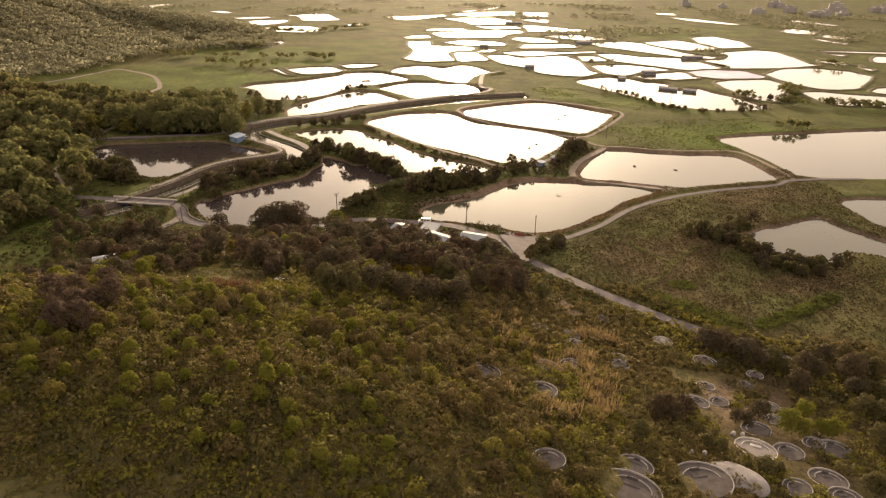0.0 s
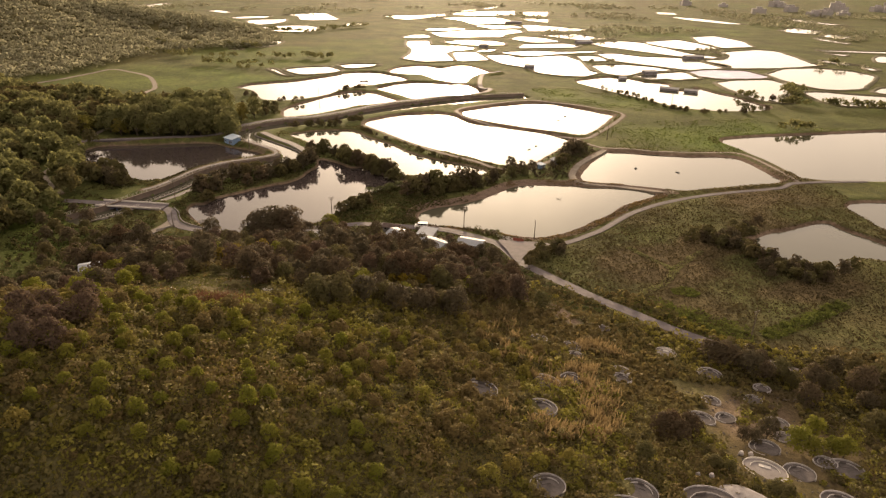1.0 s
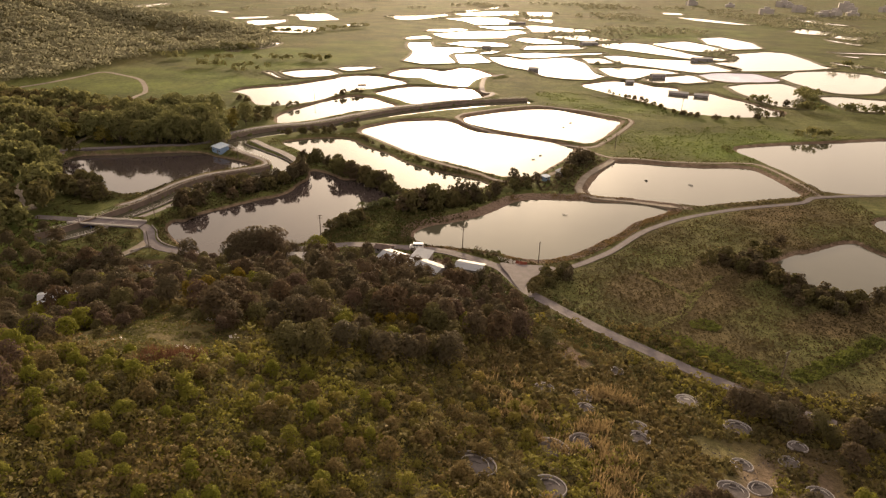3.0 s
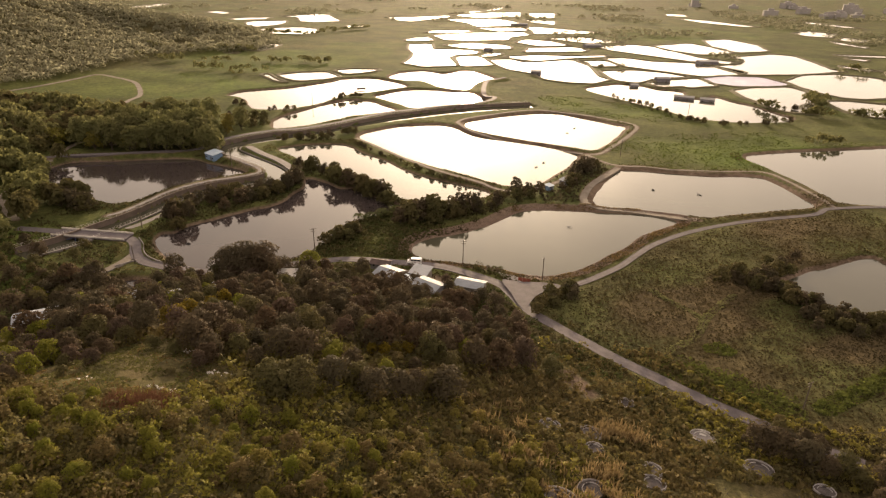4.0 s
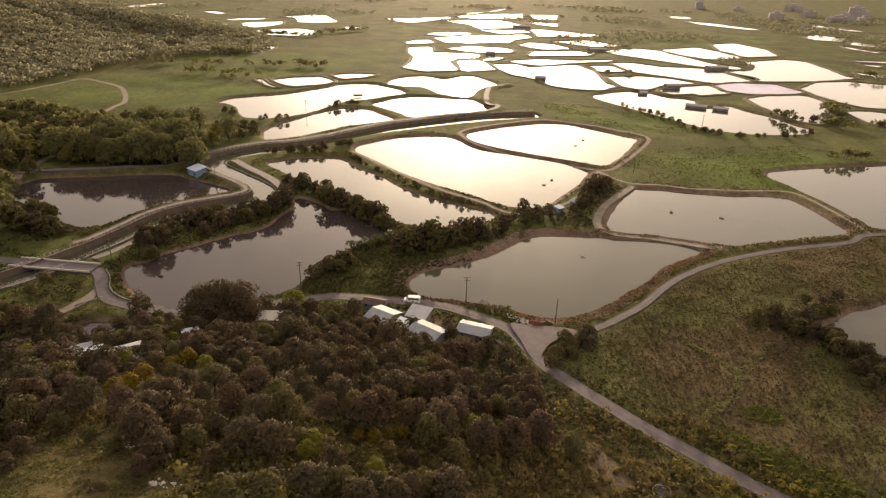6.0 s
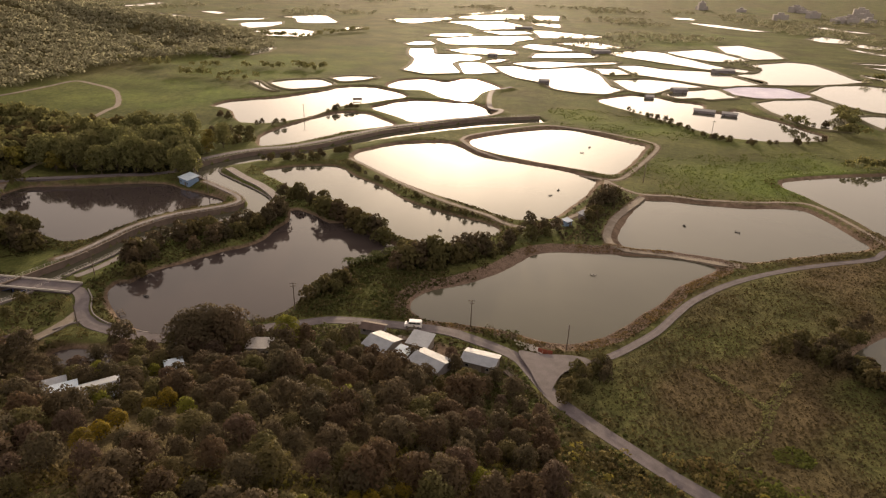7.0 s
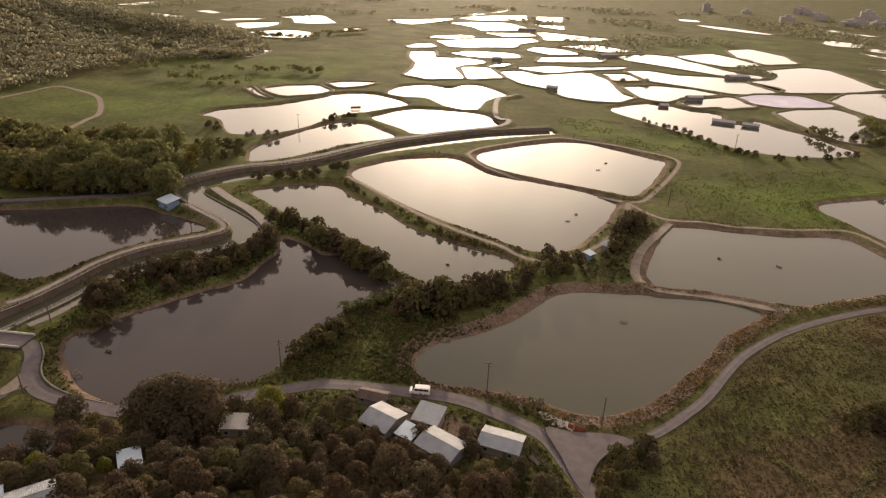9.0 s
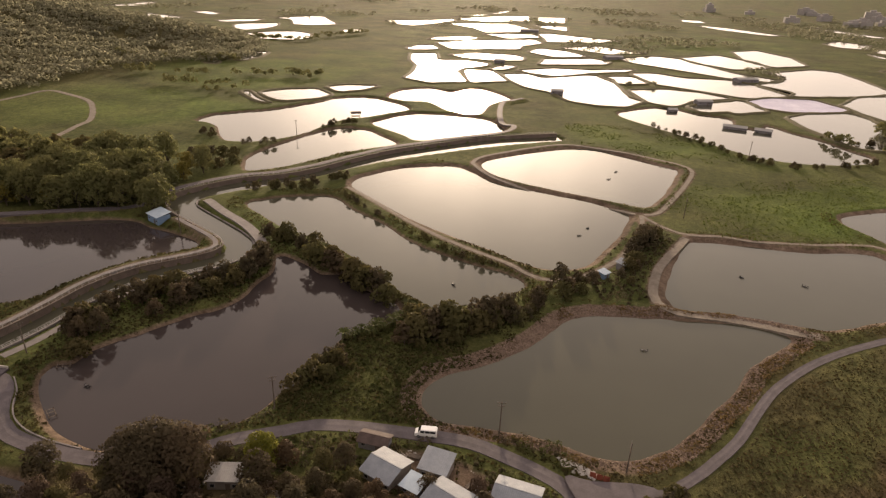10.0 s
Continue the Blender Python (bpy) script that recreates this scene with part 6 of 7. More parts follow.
# ---- houses ----
def slab(bm, w, d, thick, at, rx):
    """A tilted corrugated roof sheet: ribs run down the fall."""
    m = Matrix.Translation(at) @ Matrix.Rotation(radians(rx), 4, "X")
    n = max(4, int(w / 0.36))
    xs = []
    for k in range(n):
        x0 = -w / 2 + w * k / n
        step = w / n
        xs += [(x0, 0.0), (x0 + step * 0.6, 0.0), (x0 + step * 0.7, 0.022), (x0 + step * 0.9, 0.022)]
    xs.append((w / 2, 0.0))
    rows = [[bm.verts.new(m @ Vector((x, y, z + thick / 2))) for x, z in xs] for y in (-d / 2, d / 2)]
    under = [[bm.verts.new(m @ Vector((x, y, -thick / 2))) for x in (-w / 2, w / 2)] for y in (-d / 2, d / 2)]
    for k in range(len(xs) - 1):
        bm.faces.new((rows[0][k], rows[0][k + 1], rows[1][k + 1], rows[1][k]))
    bm.faces.new((under[0][0], under[1][0], under[1][1], under[0][1]))
    for r, u in zip(rows, under):
        bm.faces.new((u[0], *r, u[1]))
    for k, u in ((0, 0), (-1, 1)):
        bm.faces.new((rows[0][k], rows[1][k], under[1][u], under[0][u]))
    bmesh.ops.recalc_face_normals(bm, faces=bm.faces)


def house(label, x, y, turn, w, d, eave, rise, roof_mat, wall_mat, mono=False, windows=2, annex=None):
    """A small house: walls with an opening, a sheet roof of one or two falls, door and windows."""
    z = min(ground_z(x + i * w * 0.4, y + j * d * 0.4) for i in (-1, 1) for j in (-1, 1))
    base = tagged(new("house"), label, "house")
    base.matrix_basis = pose(x, y, z, 0, 0, turn)
    t = 0.18
    for name, size, at in (("wall", (w, t, eave + 0.6), (0, -d / 2 + t / 2, eave / 2 - 0.3)), ("wall", (w, t, eave + 0.6), (0, d / 2 - t / 2, eave / 2 - 0.3)), ("wall", (t, d - 2 * t, eave + 0.6), (-w / 2 + t / 2, 0, eave / 2 - 0.3)), ("wall", (t, d - 2 * t, eave + 0.6), (w / 2 - t / 2, 0, eave / 2 - 0.3))):
        bm = bmesh.new()
        box(bm, size, at, bevel=0.02)
        part(name, bm, wall_mat, base)
    if mono:
        a = math.degrees(math.atan2(rise, d))
        bm = bmesh.new()
        slab(bm, w + 0.7, (d + 0.9) / math.cos(radians(a)), 0.1, (0, 0, eave + rise / 2 + 0.08), a)
        part("roof", bm, roof_mat, base)
    else:
        a = math.degrees(math.atan2(rise, d / 2))
        for side in (-1, 1):
            bm = bmesh.new()
            slab(bm, w + 0.7, (d / 2 + 0.45) / math.cos(radians(a)), 0.1, (0, side * (d / 4 + 0.2), eave + rise / 2 - 0.05), -side * a)
            part("roof", bm, roof_mat, base)
        for side in (-1, 1):
            bm = bmesh.new()
            vs = [bm.verts.new(v) for v in ((side * (w / 2 - 0.1), -d / 2 + 0.1, eave), (side * (w / 2 - 0.1), d / 2 - 0.1, eave), (side * (w / 2 - 0.1), 0, eave + rise - 0.08))]
            ws = [bm.verts.new(v.co - Vector((side * 0.15, 0, 0))) for v in vs]
            bm.faces.new(vs)
            bm.faces.new(ws[::-1])
            for k in range(3):
                bm.faces.new((vs[k], ws[k], ws[(k + 1) % 3], vs[(k + 1) % 3]))
            bmesh.ops.recalc_face_normals(bm, faces=bm.faces)
            part("gable", bm, wall_mat, base)
        bm = bmesh.new()
        box(bm, (w + 0.75, 0.3, 0.09), (0, 0, eave + rise + 0.05), bevel=0.02)
        part("ridge_cap", bm, roof_mat, base)
    bm = bmesh.new()
    box(bm, (0.9, 0.06, 2.0), (w * 0.18, -d / 2 - 0.02, 1.0), bevel=0.01)
    part("door", bm, M_WOOD, base)
    for k in range(windows):
        wx = -w * 0.32 + k * w * 0.62 / max(windows - 1, 1) if windows > 1 else -w * 0.25
        if abs(wx - w * 0.18) < 0.9:
            wx = w * 0.4
        bm = bmesh.new()
        box(bm, (0.9, 0.07, 0.8), (wx, -d / 2 - 0.02, 1.5), bevel=0.01)
        win = part("window", bm, M_METAL, base)
        bm = bmesh.new()
        box(bm, (0.76, 0.03, 0.66), (wx, -d / 2 - 0.06, 1.5))
        part("pane", bm, M_GLASS_DARK, win)
    return base


house("white sheet-roofed cottage in the hamlet", -17.5, 194.8, -32, 6.6, 7.0, 2.6, 1.0, M_WHITE_ROOF, M_PLASTER)
house("pale grey-roofed cottage in the hamlet", -7.9, 196.3, -19, 5.4, 5.0, 2.7, 0.6, M_WHITE_ROOF, M_PLASTER, True)
house("white sheet-roofed store in the hamlet", -5.0, 187.3, -35, 8.4, 6.0, 2.6, 0.8, M_WHITE_ROOF, M_GREY_WALL)
house("white sheet-roofed cottage by the lane", 7.2, 189.8, -19, 8.2, 5.4, 2.6, 0.7, M_WHITE_ROOF, M_PLASTER)
house("low white-roofed lean-to in the hamlet", -11.9, 190.9, -31, 3.6, 3.4, 2.1, 0.3, M_BLUE_ROOF, M_GREY_WALL, True, 1)
house("grey flat-roofed hut among the trees", -46.7, 189.8, 2, 5.6, 3.6, 2.8, 0.35, M_GREY_ROOF, M_PLASTER, True)
house("small pale blue-roofed shed in the trees", -61.2, 175.5, 30, 3.4, 3.8, 2.7, 0.4, M_BLUE_ROOF, M_BLUE_WALL, True, 1)
house("large white-roofed barn at the wood's edge", -70.2, 161.9, 33, 7.4, 6.4, 3.2, 1.0, M_WHITE_ROOF, M_PLASTER)
house("pale blue-roofed annexe of a barn", -76.4, 160.6, 33, 4.4, 5.0, 3.0, 0.6, M_BLUE_ROOF, M_GREY_WALL, True, 1)
house("small white-roofed shed beside a barn", -81.6, 165.0, 33, 4.2, 3.6, 3.2, 0.5, M_WHITE_ROOF, M_GREY_WALL, True, 1)
house("broad white-roofed barn at the foot of the hill", -102.2, 158.4, 29, 9.6, 7.0, 3.0, 1.0, M_WHITE_ROOF, M_PLASTER)
house("dark-roofed old shed beside the lane", -20.7, 203.0, -14, 6.0, 3.4, 2.1, 0.7, M_DARK_ROOF, M_GREY_WALL)
house("pale blue pump house on the canal bank", -114.6, 314.6, -38, 7.0, 5.0, 3.0, 0.8, M_BLUE_ROOF, M_BLUE_WALL, True)
house("small white-roofed feed shed on a pond bank", 49.8, 292.4, 52, 4.0, 2.6, 2.2, 0.4, M_WHITE_ROOF, M_GREY_WALL, True, 1)
house("small blue-walled shed on a pond bank", 42.2, 284.8, 40, 2.8, 2.2, 2.0, 0.3, M_BLUE_ROOF, M_BLUE_WALL, True, 1)
house("low rusty shed below the hill", -108.0, 191.0, 30, 6.0, 3.4, 2.2, 0.7, M_DARK_ROOF, M_PLASTER)
for x, y, turn, w, d, label in ((171, 508, -24, 14, 5, "grey house on stilts over a pond"), (186, 501, -24, 10, 4.5, "grey shed beside a pond house"), (253, 695, 10, 20, 9, "grey shed between distant ponds"), (32, 750, 0, 10, 7, "small grey hut between distant ponds"), (69, 598, -10, 9, 6, "small dark hut beside a pond"), (158, 813, 15, 20, 9, "grey farm shed between distant ponds"), (175, 580, 10, 12, 6, "grey huts on a pond bank"), (145, 555, 0, 6, 5, "small dark hut on a pond bank"), (92, 1075, 0, 26, 9, "long grey shed between distant ponds")):
    house(label, x, y, turn, w, d, 3.0, 0.9, M_GREY_ROOF, M_GREY_WALL, windows=2)


# ---- low walls of the hamlet ----
def wall_run(label, points, high, mat, thick=0.25):
    line = curve_points(points, False, 1.5)
    z = survey(line[:, 0], line[:, 1])[0]
    strips = [np.column_stack([beside(line, o), z + h]) for o, h in ((-thick / 2, -0.4), (-thick / 2, high), (thick / 2, high), (thick / 2, -0.4))]
    m, k = len(line), np.arange(len(line) - 1)
    faces = np.concatenate([np.stack([a * m + k, a * m + k + 1, (a + 1) * m + k + 1, (a + 1) * m + k], 1) for a in range(3)])
    return tagged(new("garden_wall", mesh_from("garden_wall", np.concatenate(strips), faces[:, ::-1], mat)), label, "wall")


wall_run("crumbling plastered yard wall", [(-42.9, 192.5), (-42.2, 188.0), (-41.2, 181.5)], 2.3, M_PLASTER)
wall_run("low ruined wall in the hamlet", [(-42.0, 189.6), (-38.0, 189.2), (-33.0, 190.2)], 1.7, M_STONE)
wall_run("pale concrete kerb round the outer bend of the lane", [(-105.9, 219.2), (-102, 214.2), (-99.7, 209.4), (-96.6, 205.3), (-92, 202), (-86.8, 199.8), (-82, 198.4), (-78.1, 197.5)], 0.45, M_CONCRETE, 0.3)
wall_run("low inner kerb wall of the lane", [(-86.9, 195.2), (-83.8, 194.2), (-80.7, 193.1)], 0.4, M_CONCRETE, 0.25)
wall_run("low pale wall where the spur leaves the lane", [(-103.2, 197.4), (-100.5, 200.4), (-98.6, 202.4)], 0.5, M_CONCRETE, 0.28)
wall_run("low wall edging the unpaved spur", [tuple(p) for p in beside(SPUR[::3], -2.0)], 0.4, M_CONCRETE, 0.25)


# ---- graves on the slope ----
def slope_pose(x, y, turn, lift=0.0):
    """A place on the slope, tipped as the land lies there."""
    z = np.array([[ground_z(x + 2.5 * i, y + 2.5 * j) for i in (-1, 0, 1)] for j in (-1, 0, 1)])
    n = Vector(((z[:, 0].mean() - z[:, 2].mean()) / 5.0, (z[0].mean() - z[2].mean()) / 5.0, 1.0)).normalized()
    n = (n * 0.4 + Vector((0, 0, 0.6))).normalized()
    return Matrix.Translation((x, y, z.mean() * 0.5 + z[1, 1] * 0.5 + lift)) @ Vector((0, 0, 1)).rotation_difference(n).to_matrix().to_4x4() @ Matrix.Rotation(radians(turn), 4, "Z")


def kerb_ring(bm, rx, ry, start, sweep, wide, high, back):
    """A low wall along an oval, higher towards its back."""
    rows = []
    for k in range(25):
        a = radians(start + sweep * k / 24)
        h = high + back * max(0.0, math.sin(a)) ** 1.5
        c, s = math.cos(a), math.sin(a)
        rows.append([bm.verts.new(((rx + o) * c, (ry + o) * s, zz)) for o, zz in ((0, -0.2), (0.02, h), (wide, h), (wide + 0.1, -0.5))])
    for p, q in zip(rows[:-1], rows[1:]):
        for k in range(3):
            bm.faces.new((p[k], p[k + 1], q[k + 1], q[k]))
    bm.faces.new(rows[0])
    bm.faces.new(rows[-1][::-1])
    bmesh.ops.recalc_face_normals(bm, faces=bm.faces)


def grave(x, y, r, turn, label, pale=False):
    """A horseshoe tomb: paved oval, a low double kerb round it, altar slab and stone."""
    base = tagged(new("grave"), label, "grave", "graves on the slope")
    base.matrix_basis = slope_pose(x, y, turn, 0.22)
    mat = M_PALE_CONCRETE if pale else M_TOMB
    bm = bmesh.new()
    n = 22
    rim = [Vector((r * 1.1 * math.cos(k * math.tau / n), r * 0.85 * math.sin(k * math.tau / n), 0)) for k in range(n)]
    top = [bm.verts.new(v + Vector((0, 0, 0.06))) for v in rim]
    low = [bm.verts.new(v * 1.03 - Vector((0, 0, 0.8))) for v in rim]
    bm.faces.new(top)
    for k in range(n):
        bm.faces.new((low[k], low[(k + 1) % n], top[(k + 1) % n], top[k]))
    part("paving", bm, M_CONCRETE if pale else M_TOMB, base)
    bm = bmesh.new()
    kerb_ring(bm, r * 1.1, r * 0.85, -60, 300, 0.14, 0.2, 0.18)
    part("horseshoe_wall", bm, M_PALE_CONCRETE if pale else M_GRAVE_RIM, base)
    bm = bmesh.new()
    kerb_ring(bm, r * 0.72, r * 0.55, 0, 180, 0.12, 0.16, 0.16)
    part("inner_kerb", bm, M_PALE_CONCRETE if pale else M_GRAVE_RIM, base)
    bm = bmesh.new()
    box(bm, (r * 0.4, 0.18, 0.5), (0, r * 0.5, 0.25), bevel=0.04)
    part("headstone", bm, mat, base)
    bm = bmesh.new()
    box(bm, (r * 0.6, r * 0.25, 0.14), (0, r * 0.25, 0.1), bevel=0.03)
    part("altar_slab", bm, mat, base)
    return base


for spots, r, label, pale in GRAVES:
    for k, (x, y) in enumerate(spots):
        grave(x, y, r * (1.15 + 0.12 * (k % 3)), -20 + 37 * k % 60, label, pale)

for x, y in GRAVE_MOUNDS:
    bm = bmesh.new()
    bmesh.ops.create_uvsphere(bm, u_segments=28, v_segments=14, radius=1.0)
    for v in bm.verts:
        v.co = Vector((v.co.x * 5.0, v.co.y * 3.6, v.co.z * 1.5 + 0.05 * math.sin(7 * v.co.x + 4 * v.co.y)))
    mound = tagged(part("grave_mound", bm, M_MOUND), "smooth grey cement grave mound among smaller graves", "grave")
    mound.matrix_basis = slope_pose(x, y, -25)

# stone urns and loose kerb stones between the graves
for x, y in [(53.9, 85.1), (55.7, 85.2), (41.7, 74.9), (44.4, 75.6)]:
    bm = bmesh.new()
    for (z0, r0), (z1, r1) in zip(((-0.2, 0.32), (0.15, 0.42), (0.5, 0.45), (0.75, 0.28)), ((0.15, 0.42), (0.5, 0.45), (0.75, 0.28), (0.85, 0.3))):
        tube(bm, (0, 0, z0), (0, 0, z1), r0, r1, 10)
    tagged(part("burial_urn", bm, M_GRAVE_RIM), "grey earthenware burial urn beside the graves", "urn", "urns by the graves").matrix_basis = pose(x, y, ground_z(x, y))
spill = scattered(6000, (44, 100, 60, 112), lambda x, y: (survey(x, y)[3] > -1) & (fbm(x, y, 6, 2, 3) > 0.5) & off_lanes(x, y, 1), 0.0)[:700]
glade_stones = np.concatenate([along([(-45, 103.2), (-41.7, 102.8), (-38.4, 101.6)], 34, 0.35), along([(-38.8, 110.9), (-34.6, 111.3)], 26, 0.35), along([(-46.2, 120.6), (-43, 117.5), (-41.2, 115.2)], 30, 0.4), along([(-54.6, 104.8), (-54.7, 102.6)], 8, 0.5)])
stones("glade_stones", "pale stones lying in rows across a clearing", glade_stones, 0.3, M_PALE_CONCRETE)
stones("grave_rubble", "loose broken stone between the graves", spill, 0.24, M_TOMB)


# ---- poles, van, pond gear ----
def utility_pole(x, y, tall=8.5, arms=2, turn=0.0, label="wooden utility pole with crossarms and insulators"):
    base = tagged(new("utility_pole"), label, "utility pole", "utility poles")
    base.matrix_basis = pose(x, y, ground_z(x, y), 0, 0, turn)
    bm = bmesh.new()
    tube(bm, (0, 0, -0.5), (0, 0, tall), 0.17, 0.11, 8)
    part("pole", bm, M_WOOD, base)
    for k in range(arms):
        z = tall - 0.35 - k * 0.8
        bm = bmesh.new()
        box(bm, (2.0 - 0.4 * k, 0.12, 0.14), (0, 0.12, z), bevel=0.01)
        arm = part("crossarm", bm, M_WOOD, base)
        for x0 in (-0.85, -0.35, 0.35, 0.85):
            if abs(x0) < 1.0 - 0.2 * k:
                bm = bmesh.new()
                tube(bm, (x0 * (1 - 0.2 * k), 0.12, z + 0.07), (x0 * (1 - 0.2 * k), 0.12, z + 0.3), 0.05, 0.03, 6)
                part("insulator", bm, M_METAL, arm)
    return base


for n, (x, y) in enumerate([(5, 209.3), (-44.1, 213), (-109.7, 229.5), (-103.1, 305.4), (85.6, 341.2)]):
    utility_pole(x, y, 8.5, 2, 20 * n)
for n, (x, y) in enumerate([(80.5, 139.4), (29.6, 199.1)]):
    utility_pole(x, y, 7.5, 2, 30 + 40 * n)
for x, y in [(-96.7, 448.2), (150.3, 436.2)]:
    utility_pole(x, y, 9.0, 1, 15, "thin wooden pole standing on a pond bank")
for x, y in [(-98.2, 200.2)]:
    utility_pole(x, y, 6.5, 0, 0, "bare lamp post beside the bridge road")


def van(x, y, turn):
    """A white passenger van: body with sloping front, windows, wheels, lights."""
    base = tagged(new("van"), "white passenger van on the lane", "van")
    base.matrix_basis = pose(x, y, ground_z(x, y) + 0.12, 0, 0, turn)
    bm = bmesh.new()
    outline = [(-2.35, 0.35), (2.3, 0.35), (2.4, 0.75), (2.25, 1.05), (1.65, 1.2), (1.05, 1.95), (-2.1, 2.02), (-2.35, 1.7)]
    sides = [[bm.verts.new((px, s * (0.88 if pz < 1.3 else 0.78), pz)) for px, pz in outline] for s in (-1, 1)]
    bm.faces.new(sides[0])
    bm.faces.new(sides[1][::-1])
    for k in range(len(outline)):
        m = (k + 1) % len(outline)
        bm.faces.new((sides[0][k], sides[1][k], sides[1][m], sides[0][m]))
    bmesh.ops.recalc_face_normals(bm, faces=bm.faces)
    bmesh.ops.bevel(bm, geom=bm.edges[:], offset=0.06, segments=2, affect="EDGES")
    part("body", bm, M_VAN, base)
    for s in (-1, 1):
        for x0, x1 in ((-2.0, -0.9), (-0.8, 0.2), (0.3, 1.15)):
            bm = bmesh.new()
            box(bm, (x1 - x0, 0.05, 0.5), ((x0 + x1) / 2, s * 0.845, 1.52), Matrix.Rotation(s * radians(8), 4, "X"), 0.01)
            part("side_window", bm, M_GLASS_DARK, base)
        for wx in (-1.5, 1.5):
            bm = bmesh.new()
            tube(bm, (wx, s * 0.68, 0.33), (wx, s * 0.92, 0.33), 0.33, 0.33, 14)
            tyre = part("wheel", bm, M_BLACK, base)
            bm = bmesh.new()
            tube(bm, (wx, s * 0.9, 0.33), (wx, s * 0.94, 0.33), 0.2, 0.18, 10)
            part("rim", bm, M_METAL, tyre)
        bm = bmesh.new()
        box(bm, (0.08, 0.34, 0.18), (2.36, s * 0.62, 0.85), bevel=0.02)
        part("headlight", bm, M_PALE_CONCRETE, base)
        bm = bmesh.new()
        box(bm, (0.06, 0.14, 0.4), (-2.37, s * 0.72, 1.1), bevel=0.01)
        part("tail_light", bm, M_RED, base)
    bm = bmesh.new()
    box(bm, (0.04, 1.4, 0.85), (1.42, 0, 1.58), Matrix.Rotation(radians(-39), 4, "Y"), 0.01)
    part("windscreen", bm, M_GLASS_DARK, base)
    bm = bmesh.new()
    box(bm, (0.04, 1.3, 0.55), (-2.3, 0, 1.55), Matrix.Rotation(radians(15), 4, "Y"), 0.01)
    part("rear_window", bm, M_GLASS_DARK, base)


van(-10.5, 206.7, 176)


def aerator(x, y, turn):
    """A paddle-wheel aerator on floats."""
    base = tagged(new("pond_aerator"), "dark paddle-wheel aerator floating on a pond", "aerator", "pond aerators")
    base.matrix_basis = pose(x, y, 0.05, 0, 0, turn) @ Matrix.Scale(0.75, 4)
    for s in (-1, 1):
        bm = bmesh.new()
        tube(bm, (-0.8, s * 0.55, 0.05), (0.8, s * 0.55, 0.05), 0.17, 0.17, 8)
        part("float", bm, M_BLACK, base)
        bm = bmesh.new()
        for k in range(6):
            a = k * math.tau / 6
            box(bm, (0.5, 0.12, 0.05), (0.3 * math.cos(a), s * 1.15, 0.3 + 0.3 * math.sin(a)), Matrix.Rotation(-a, 4, "Y"))
        tube(bm, (0, s * 1.05, 0.3), (0, s * 1.25, 0.3), 0.12, 0.12, 8)
        part("paddle_wheel", bm, M_DARK, base)
    bm = bmesh.new()
    box(bm, (0.5, 0.4, 0.4), (0, 0, 0.42), bevel=0.04)
    part("motor_box", bm, M_DARK, base)
    bm = bmesh.new()
    tube(bm, (0, -1.2, 0.3), (0, 1.2, 0.3), 0.04, 0.04, 6)
    part("axle", bm, M_METAL, base)
    return base


for n, (x, y) in enumerate([(89, 291.2), (107.7, 286.6), (45, 244.7), (40.4, 320.5), (44.9, 328.1), (-5.8, 276.8), (-89, 218.8), (65.9, 390.8), (72.1, 403.1)]):
    aerator(x, y, 40 * n)


def shelter(x, y, turn):
    base = tagged(new("shelter"), "open-sided shelter with a dark roof over a pond", "shelter")
    base.matrix_basis = pose(x, y, 0.2, 0, 0, turn)
    for i in (-1, 1):
        for j in (-1, 1):
            bm = bmesh.new()
            tube(bm, (i * 2.6, j * 1.6, -1.5), (i * 2.6, j * 1.6, 2.8), 0.1, 0.1, 6)
            part("post", bm, M_WOOD, base)
    for s in (-1, 1):
        bm = bmesh.new()
        slab(bm, 6.4, 2.6, 0.08, (0, s * 1.15, 3.1), -s * 20)
        part("roof", bm, M_DARK_ROOF, base)
    bm = bmesh.new()
    box(bm, (5.4, 3.4, 0.15), (0, 0, 0.6), bevel=0.02)
    part("platform", bm, M_WOOD, base)


shelter(-71.0, 496.0, 20)


def timber_fence(label, line, high=1.1, gap=2.0):
    z = survey(line[:, 0], line[:, 1])[0]
    thing = railing(label, line, z, gap, high, M_WOOD, 0.12)
    thing["category"] = "fence"
    return thing


timber_fence("rough timber fence beside the lane", curve_points([(13.5, 188.2), (16.4, 183.2), (19.6, 177.7), (23.4, 170)], False, 1.5))
timber_fence("low timber fence beside a cottage yard", curve_points([(12.2, 192.1), (13.9, 188.8), (15.8, 184.9)], False, 1.5), 1.2)
timber_fence("low rail fence between yard and lane", curve_points([(-17.8, 205.1), (-13.8, 204.3), (-9.6, 203.7)], False, 1.5), 1.0)
timber_fence("rickety timber fence along the pond shore", curve_points([(-61.6, 199.4), (-56.6, 201.3), (-52.2, 205), (-47.4, 208.9), (-44.1, 212.3)], False, 1.5), 0.9)


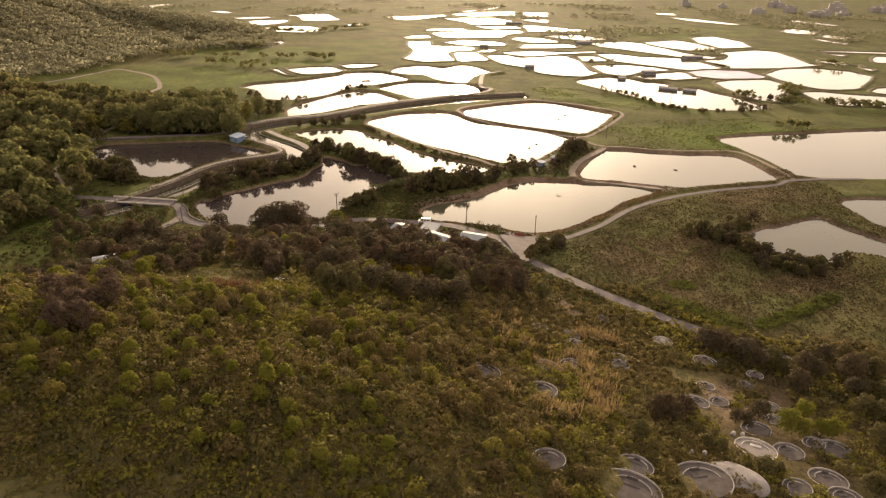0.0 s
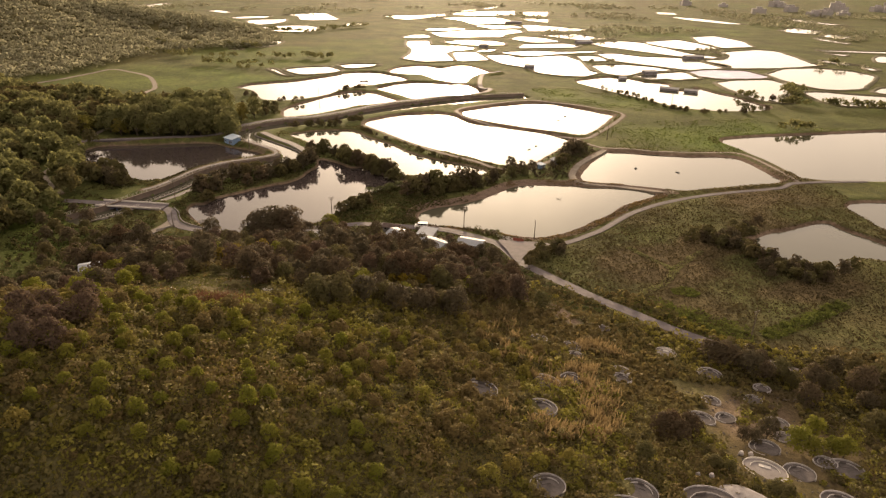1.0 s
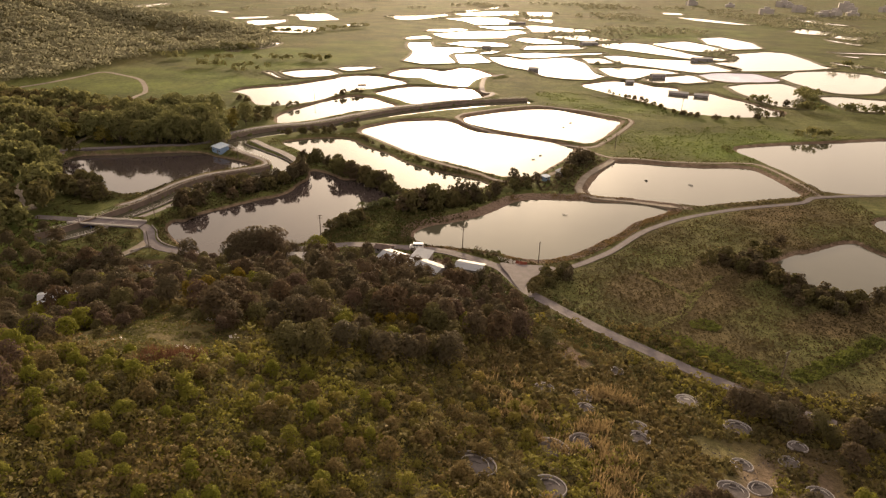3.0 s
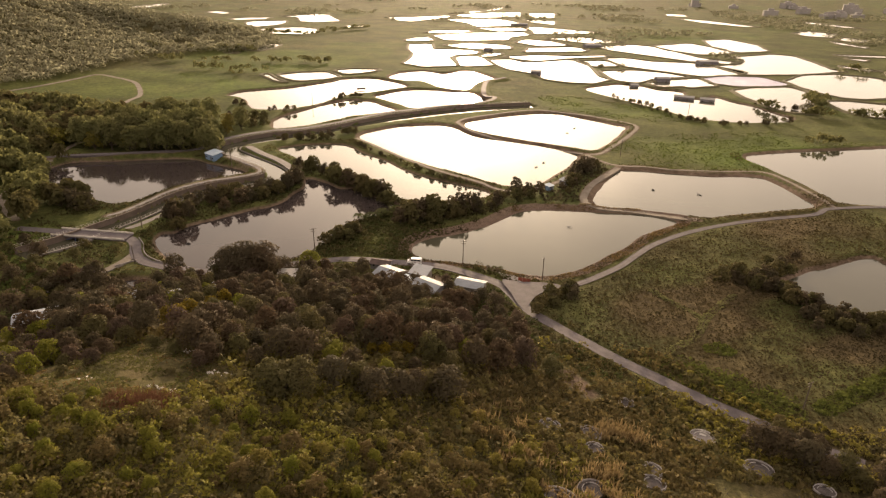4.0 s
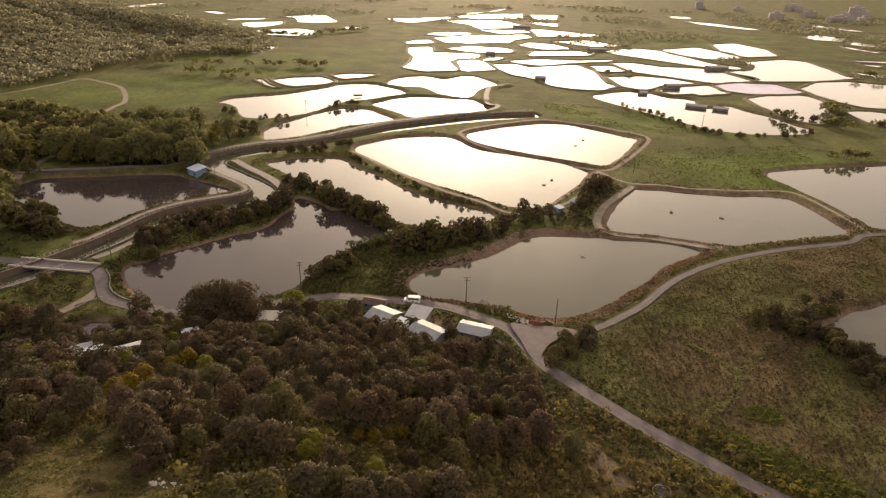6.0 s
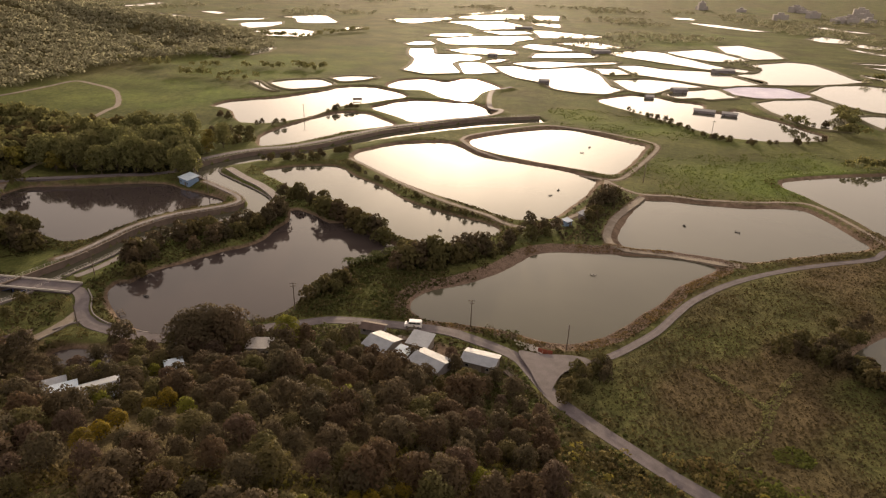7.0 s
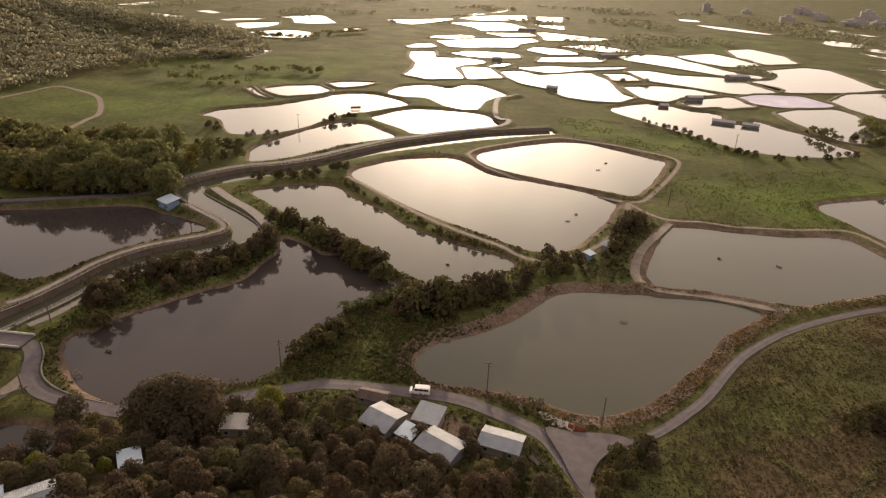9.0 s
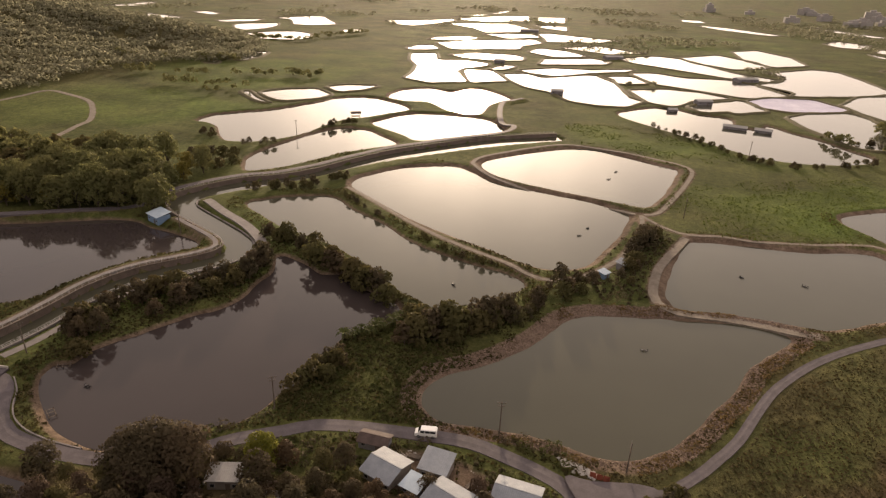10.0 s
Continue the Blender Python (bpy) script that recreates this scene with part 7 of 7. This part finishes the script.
def banana(x, y, s, label="banana plant with long arching leaves"):
    base = tagged(new("banana_plant"), label, "banana plant", "banana plants")
    base.matrix_basis = pose(x, y, ground_z(x, y), 0, 0, RNG.uniform(0, 360)) @ Matrix.Scale(s, 4)
    bm = bmesh.new()
    tube(bm, (0, 0, -0.2), (0, 0, 1.9), 0.14, 0.09, 6)
    part("stem", bm, L_GRASS, base)
    for k in range(8):
        a = k * 2.4
        bm = bmesh.new()
        pts = [(0.0, 1.8, 0.05), (0.6, 2.6, 0.3), (1.4, 2.9, 0.34), (2.1, 2.5, 0.22), (2.5, 1.9, 0.03)]
        rows = []
        for d, h, w in pts:
            c = Vector((d * math.cos(a), d * math.sin(a), h))
            n = Vector((-math.sin(a), math.cos(a), 0))
            rows.append((bm.verts.new(c - n * w + Vector((0, 0, w * 0.3))), bm.verts.new(c), bm.verts.new(c + n * w + Vector((0, 0, w * 0.3)))))
        for p, q in zip(rows[:-1], rows[1:]):
            bm.faces.new((p[0], p[1], q[1], q[0]))
            bm.faces.new((p[1], p[2], q[2], q[1]))
        part("leaf", bm, L_WEED, base)
    return base


first = None
for n, (x, y) in enumerate(along([(-34.5, 241.6), (-29.8, 244.7), (-24, 246.6), (-18.3, 251.5), (-12.2, 253.5)], 24, 1.2)):
    if first is None:
        first = banana(x, y, 0.9)
    else:
        s = RNG.uniform(0.6, 1.05)
        copy_thing(first, pose(x, y, ground_z(x, y), 0, 0, RNG.uniform(0, 360)) @ Matrix.Scale(s / 0.9, 4))


def jetty(x, y, turn):
    """A small landing frame of rough timber in the shallows."""
    base = tagged(new("jetty"), "small rough timber landing frame at the pond's edge", "jetty", "landing frames")
    base.matrix_basis = pose(x, y, 0.0, 0, 0, turn)
    for side in (-0.7, 0.7):
        bm = bmesh.new()
        box(bm, (3.2, 0.16, 0.12), (0, side, 0.32), bevel=0.02)
        part("beam", bm, M_WOOD, base)
        for px in (-1.4, 1.4):
            bm = bmesh.new()
            tube(bm, (px, side, -1.4), (px, side, 0.7), 0.09, 0.07, 6)
            part("pile", bm, M_WOOD, base)
    for px in (-1.45, -0.2, 1.45):
        bm = bmesh.new()
        box(bm, (0.22, 1.7, 0.06), (px, 0, 0.42), bevel=0.01)
        part("plank", bm, M_WOOD, base)


jetty(-91.4, 209.0, -48)
jetty(-98.6, 226.0, 20)


def timber_pile(x, y, turn):
    """Weathered boards stacked beside a cottage."""
    base = tagged(new("timber_pile"), "stack of grey weathered boards in a yard", "timber pile", "timber piles")
    base.matrix_basis = pose(x, y, ground_z(x, y), 0, 0, turn)
    rnd = random.Random(int(x * 10))
    for level in range(4):
        for k in range(4):
            bm = bmesh.new()
            box(bm, (rnd.uniform(2.2, 3.0), 0.24, 0.1), (rnd.uniform(-0.15, 0.15), k * 0.28 - 0.4, 0.06 + level * 0.12), Matrix.Rotation(radians(rnd.uniform(-4, 4)), 4, "Z"), 0.01)
            part("board", bm, M_WOOD, base)


for x, y, turn in ((-12.6, 200.2, -15), (-1.2, 193.2, 40), (-36.4, 187.2, 10), (13.8, 186.6, -55)):
    timber_pile(x, y, turn)
rubbish = np.concatenate([along([(-16.5, 201), (-11, 199.6)], 90, 0.8), along([(-40, 187), (-34, 188)], 120, 1.0), along([(-53, 187), (-51, 190)], 50, 0.8), along([(-2, 196), (1, 191)], 40, 0.8)])
rubbish = rubbish[~in_house(rubbish[:, 0], rubbish[:, 1], -1.6)]
stones("yard_rubbish", "broken concrete and rubbish strewn about the yards", rubbish, 0.3, M_PALE_CONCRETE)


# ---- scrap and stones by the junction ----
heap = along([(17.3, 201.6), (19.8, 199.5), (22.8, 197.9)], 260, 0.6)
stones("rubble_heap", "heap of pale broken stone beside the lane", heap, 0.42, M_PALE_CONCRETE)
board = tagged(new("signboard"), "rust-red sheet boards leaning by the lane", "board")
(bx, by), = [(23.8, 196.8)]
board.matrix_basis = pose(bx, by, ground_z(bx, by), 0, 0, -20)
for k in range(3):
    bm = bmesh.new()
    box(bm, (1.2, 0.06, 1.3), (k * 1.3 - 1.3, 0, 0.65), Matrix.Rotation(radians(-8), 4, "X"), 0.01)
    part("sheet", bm, M_RED, board)


# ---- beyond the plain ----
def tower(x, y, w, d, h, turn):
    base = tagged(new("apartment_block"), "pale apartment block far beyond the plain", "building", "distant town")
    base.matrix_basis = pose(x, y, 0.5, 0, 0, turn)
    bm = bmesh.new()
    box(bm, (w, d, h), (0, 0, h / 2))
    part("wall", bm, M_TOWER, base)
    bm = bmesh.new()
    box(bm, (w * 0.4, d * 0.5, 4), (0, 0, h + 2))
    part("roof_house", bm, M_TOWER, base)
    for k in range(int(h / 3.4)):
        bm = bmesh.new()
        box(bm, (w * 0.92, 0.5, 1.4), (0, -d / 2 - 0.05, 2.2 + k * 3.4))
        part("window_band", bm, M_GREY_ROOF, base)


rng = random.Random(5)
for k in range(26):
    x = rng.uniform(560, 1150)
    y = rng.uniform(1330, 1750) + (x - 560) * 0.05
    tower(x, y, rng.uniform(14, 34), rng.uniform(12, 20), rng.choice((7, 9, 12, 14, 18)), rng.uniform(-25, 25))
for x, y, w, d in ((-545, 868, 48, 14), (-500, 900, 30, 12), (-560, 985, 40, 16), (-480, 960, 22, 12), (-600, 1130, 50, 20)):
    house("long white-roofed farm shed far off", x, y, 8, w, d, 4.0, 1.5, M_WHITE_ROOF, M_GREY_WALL)
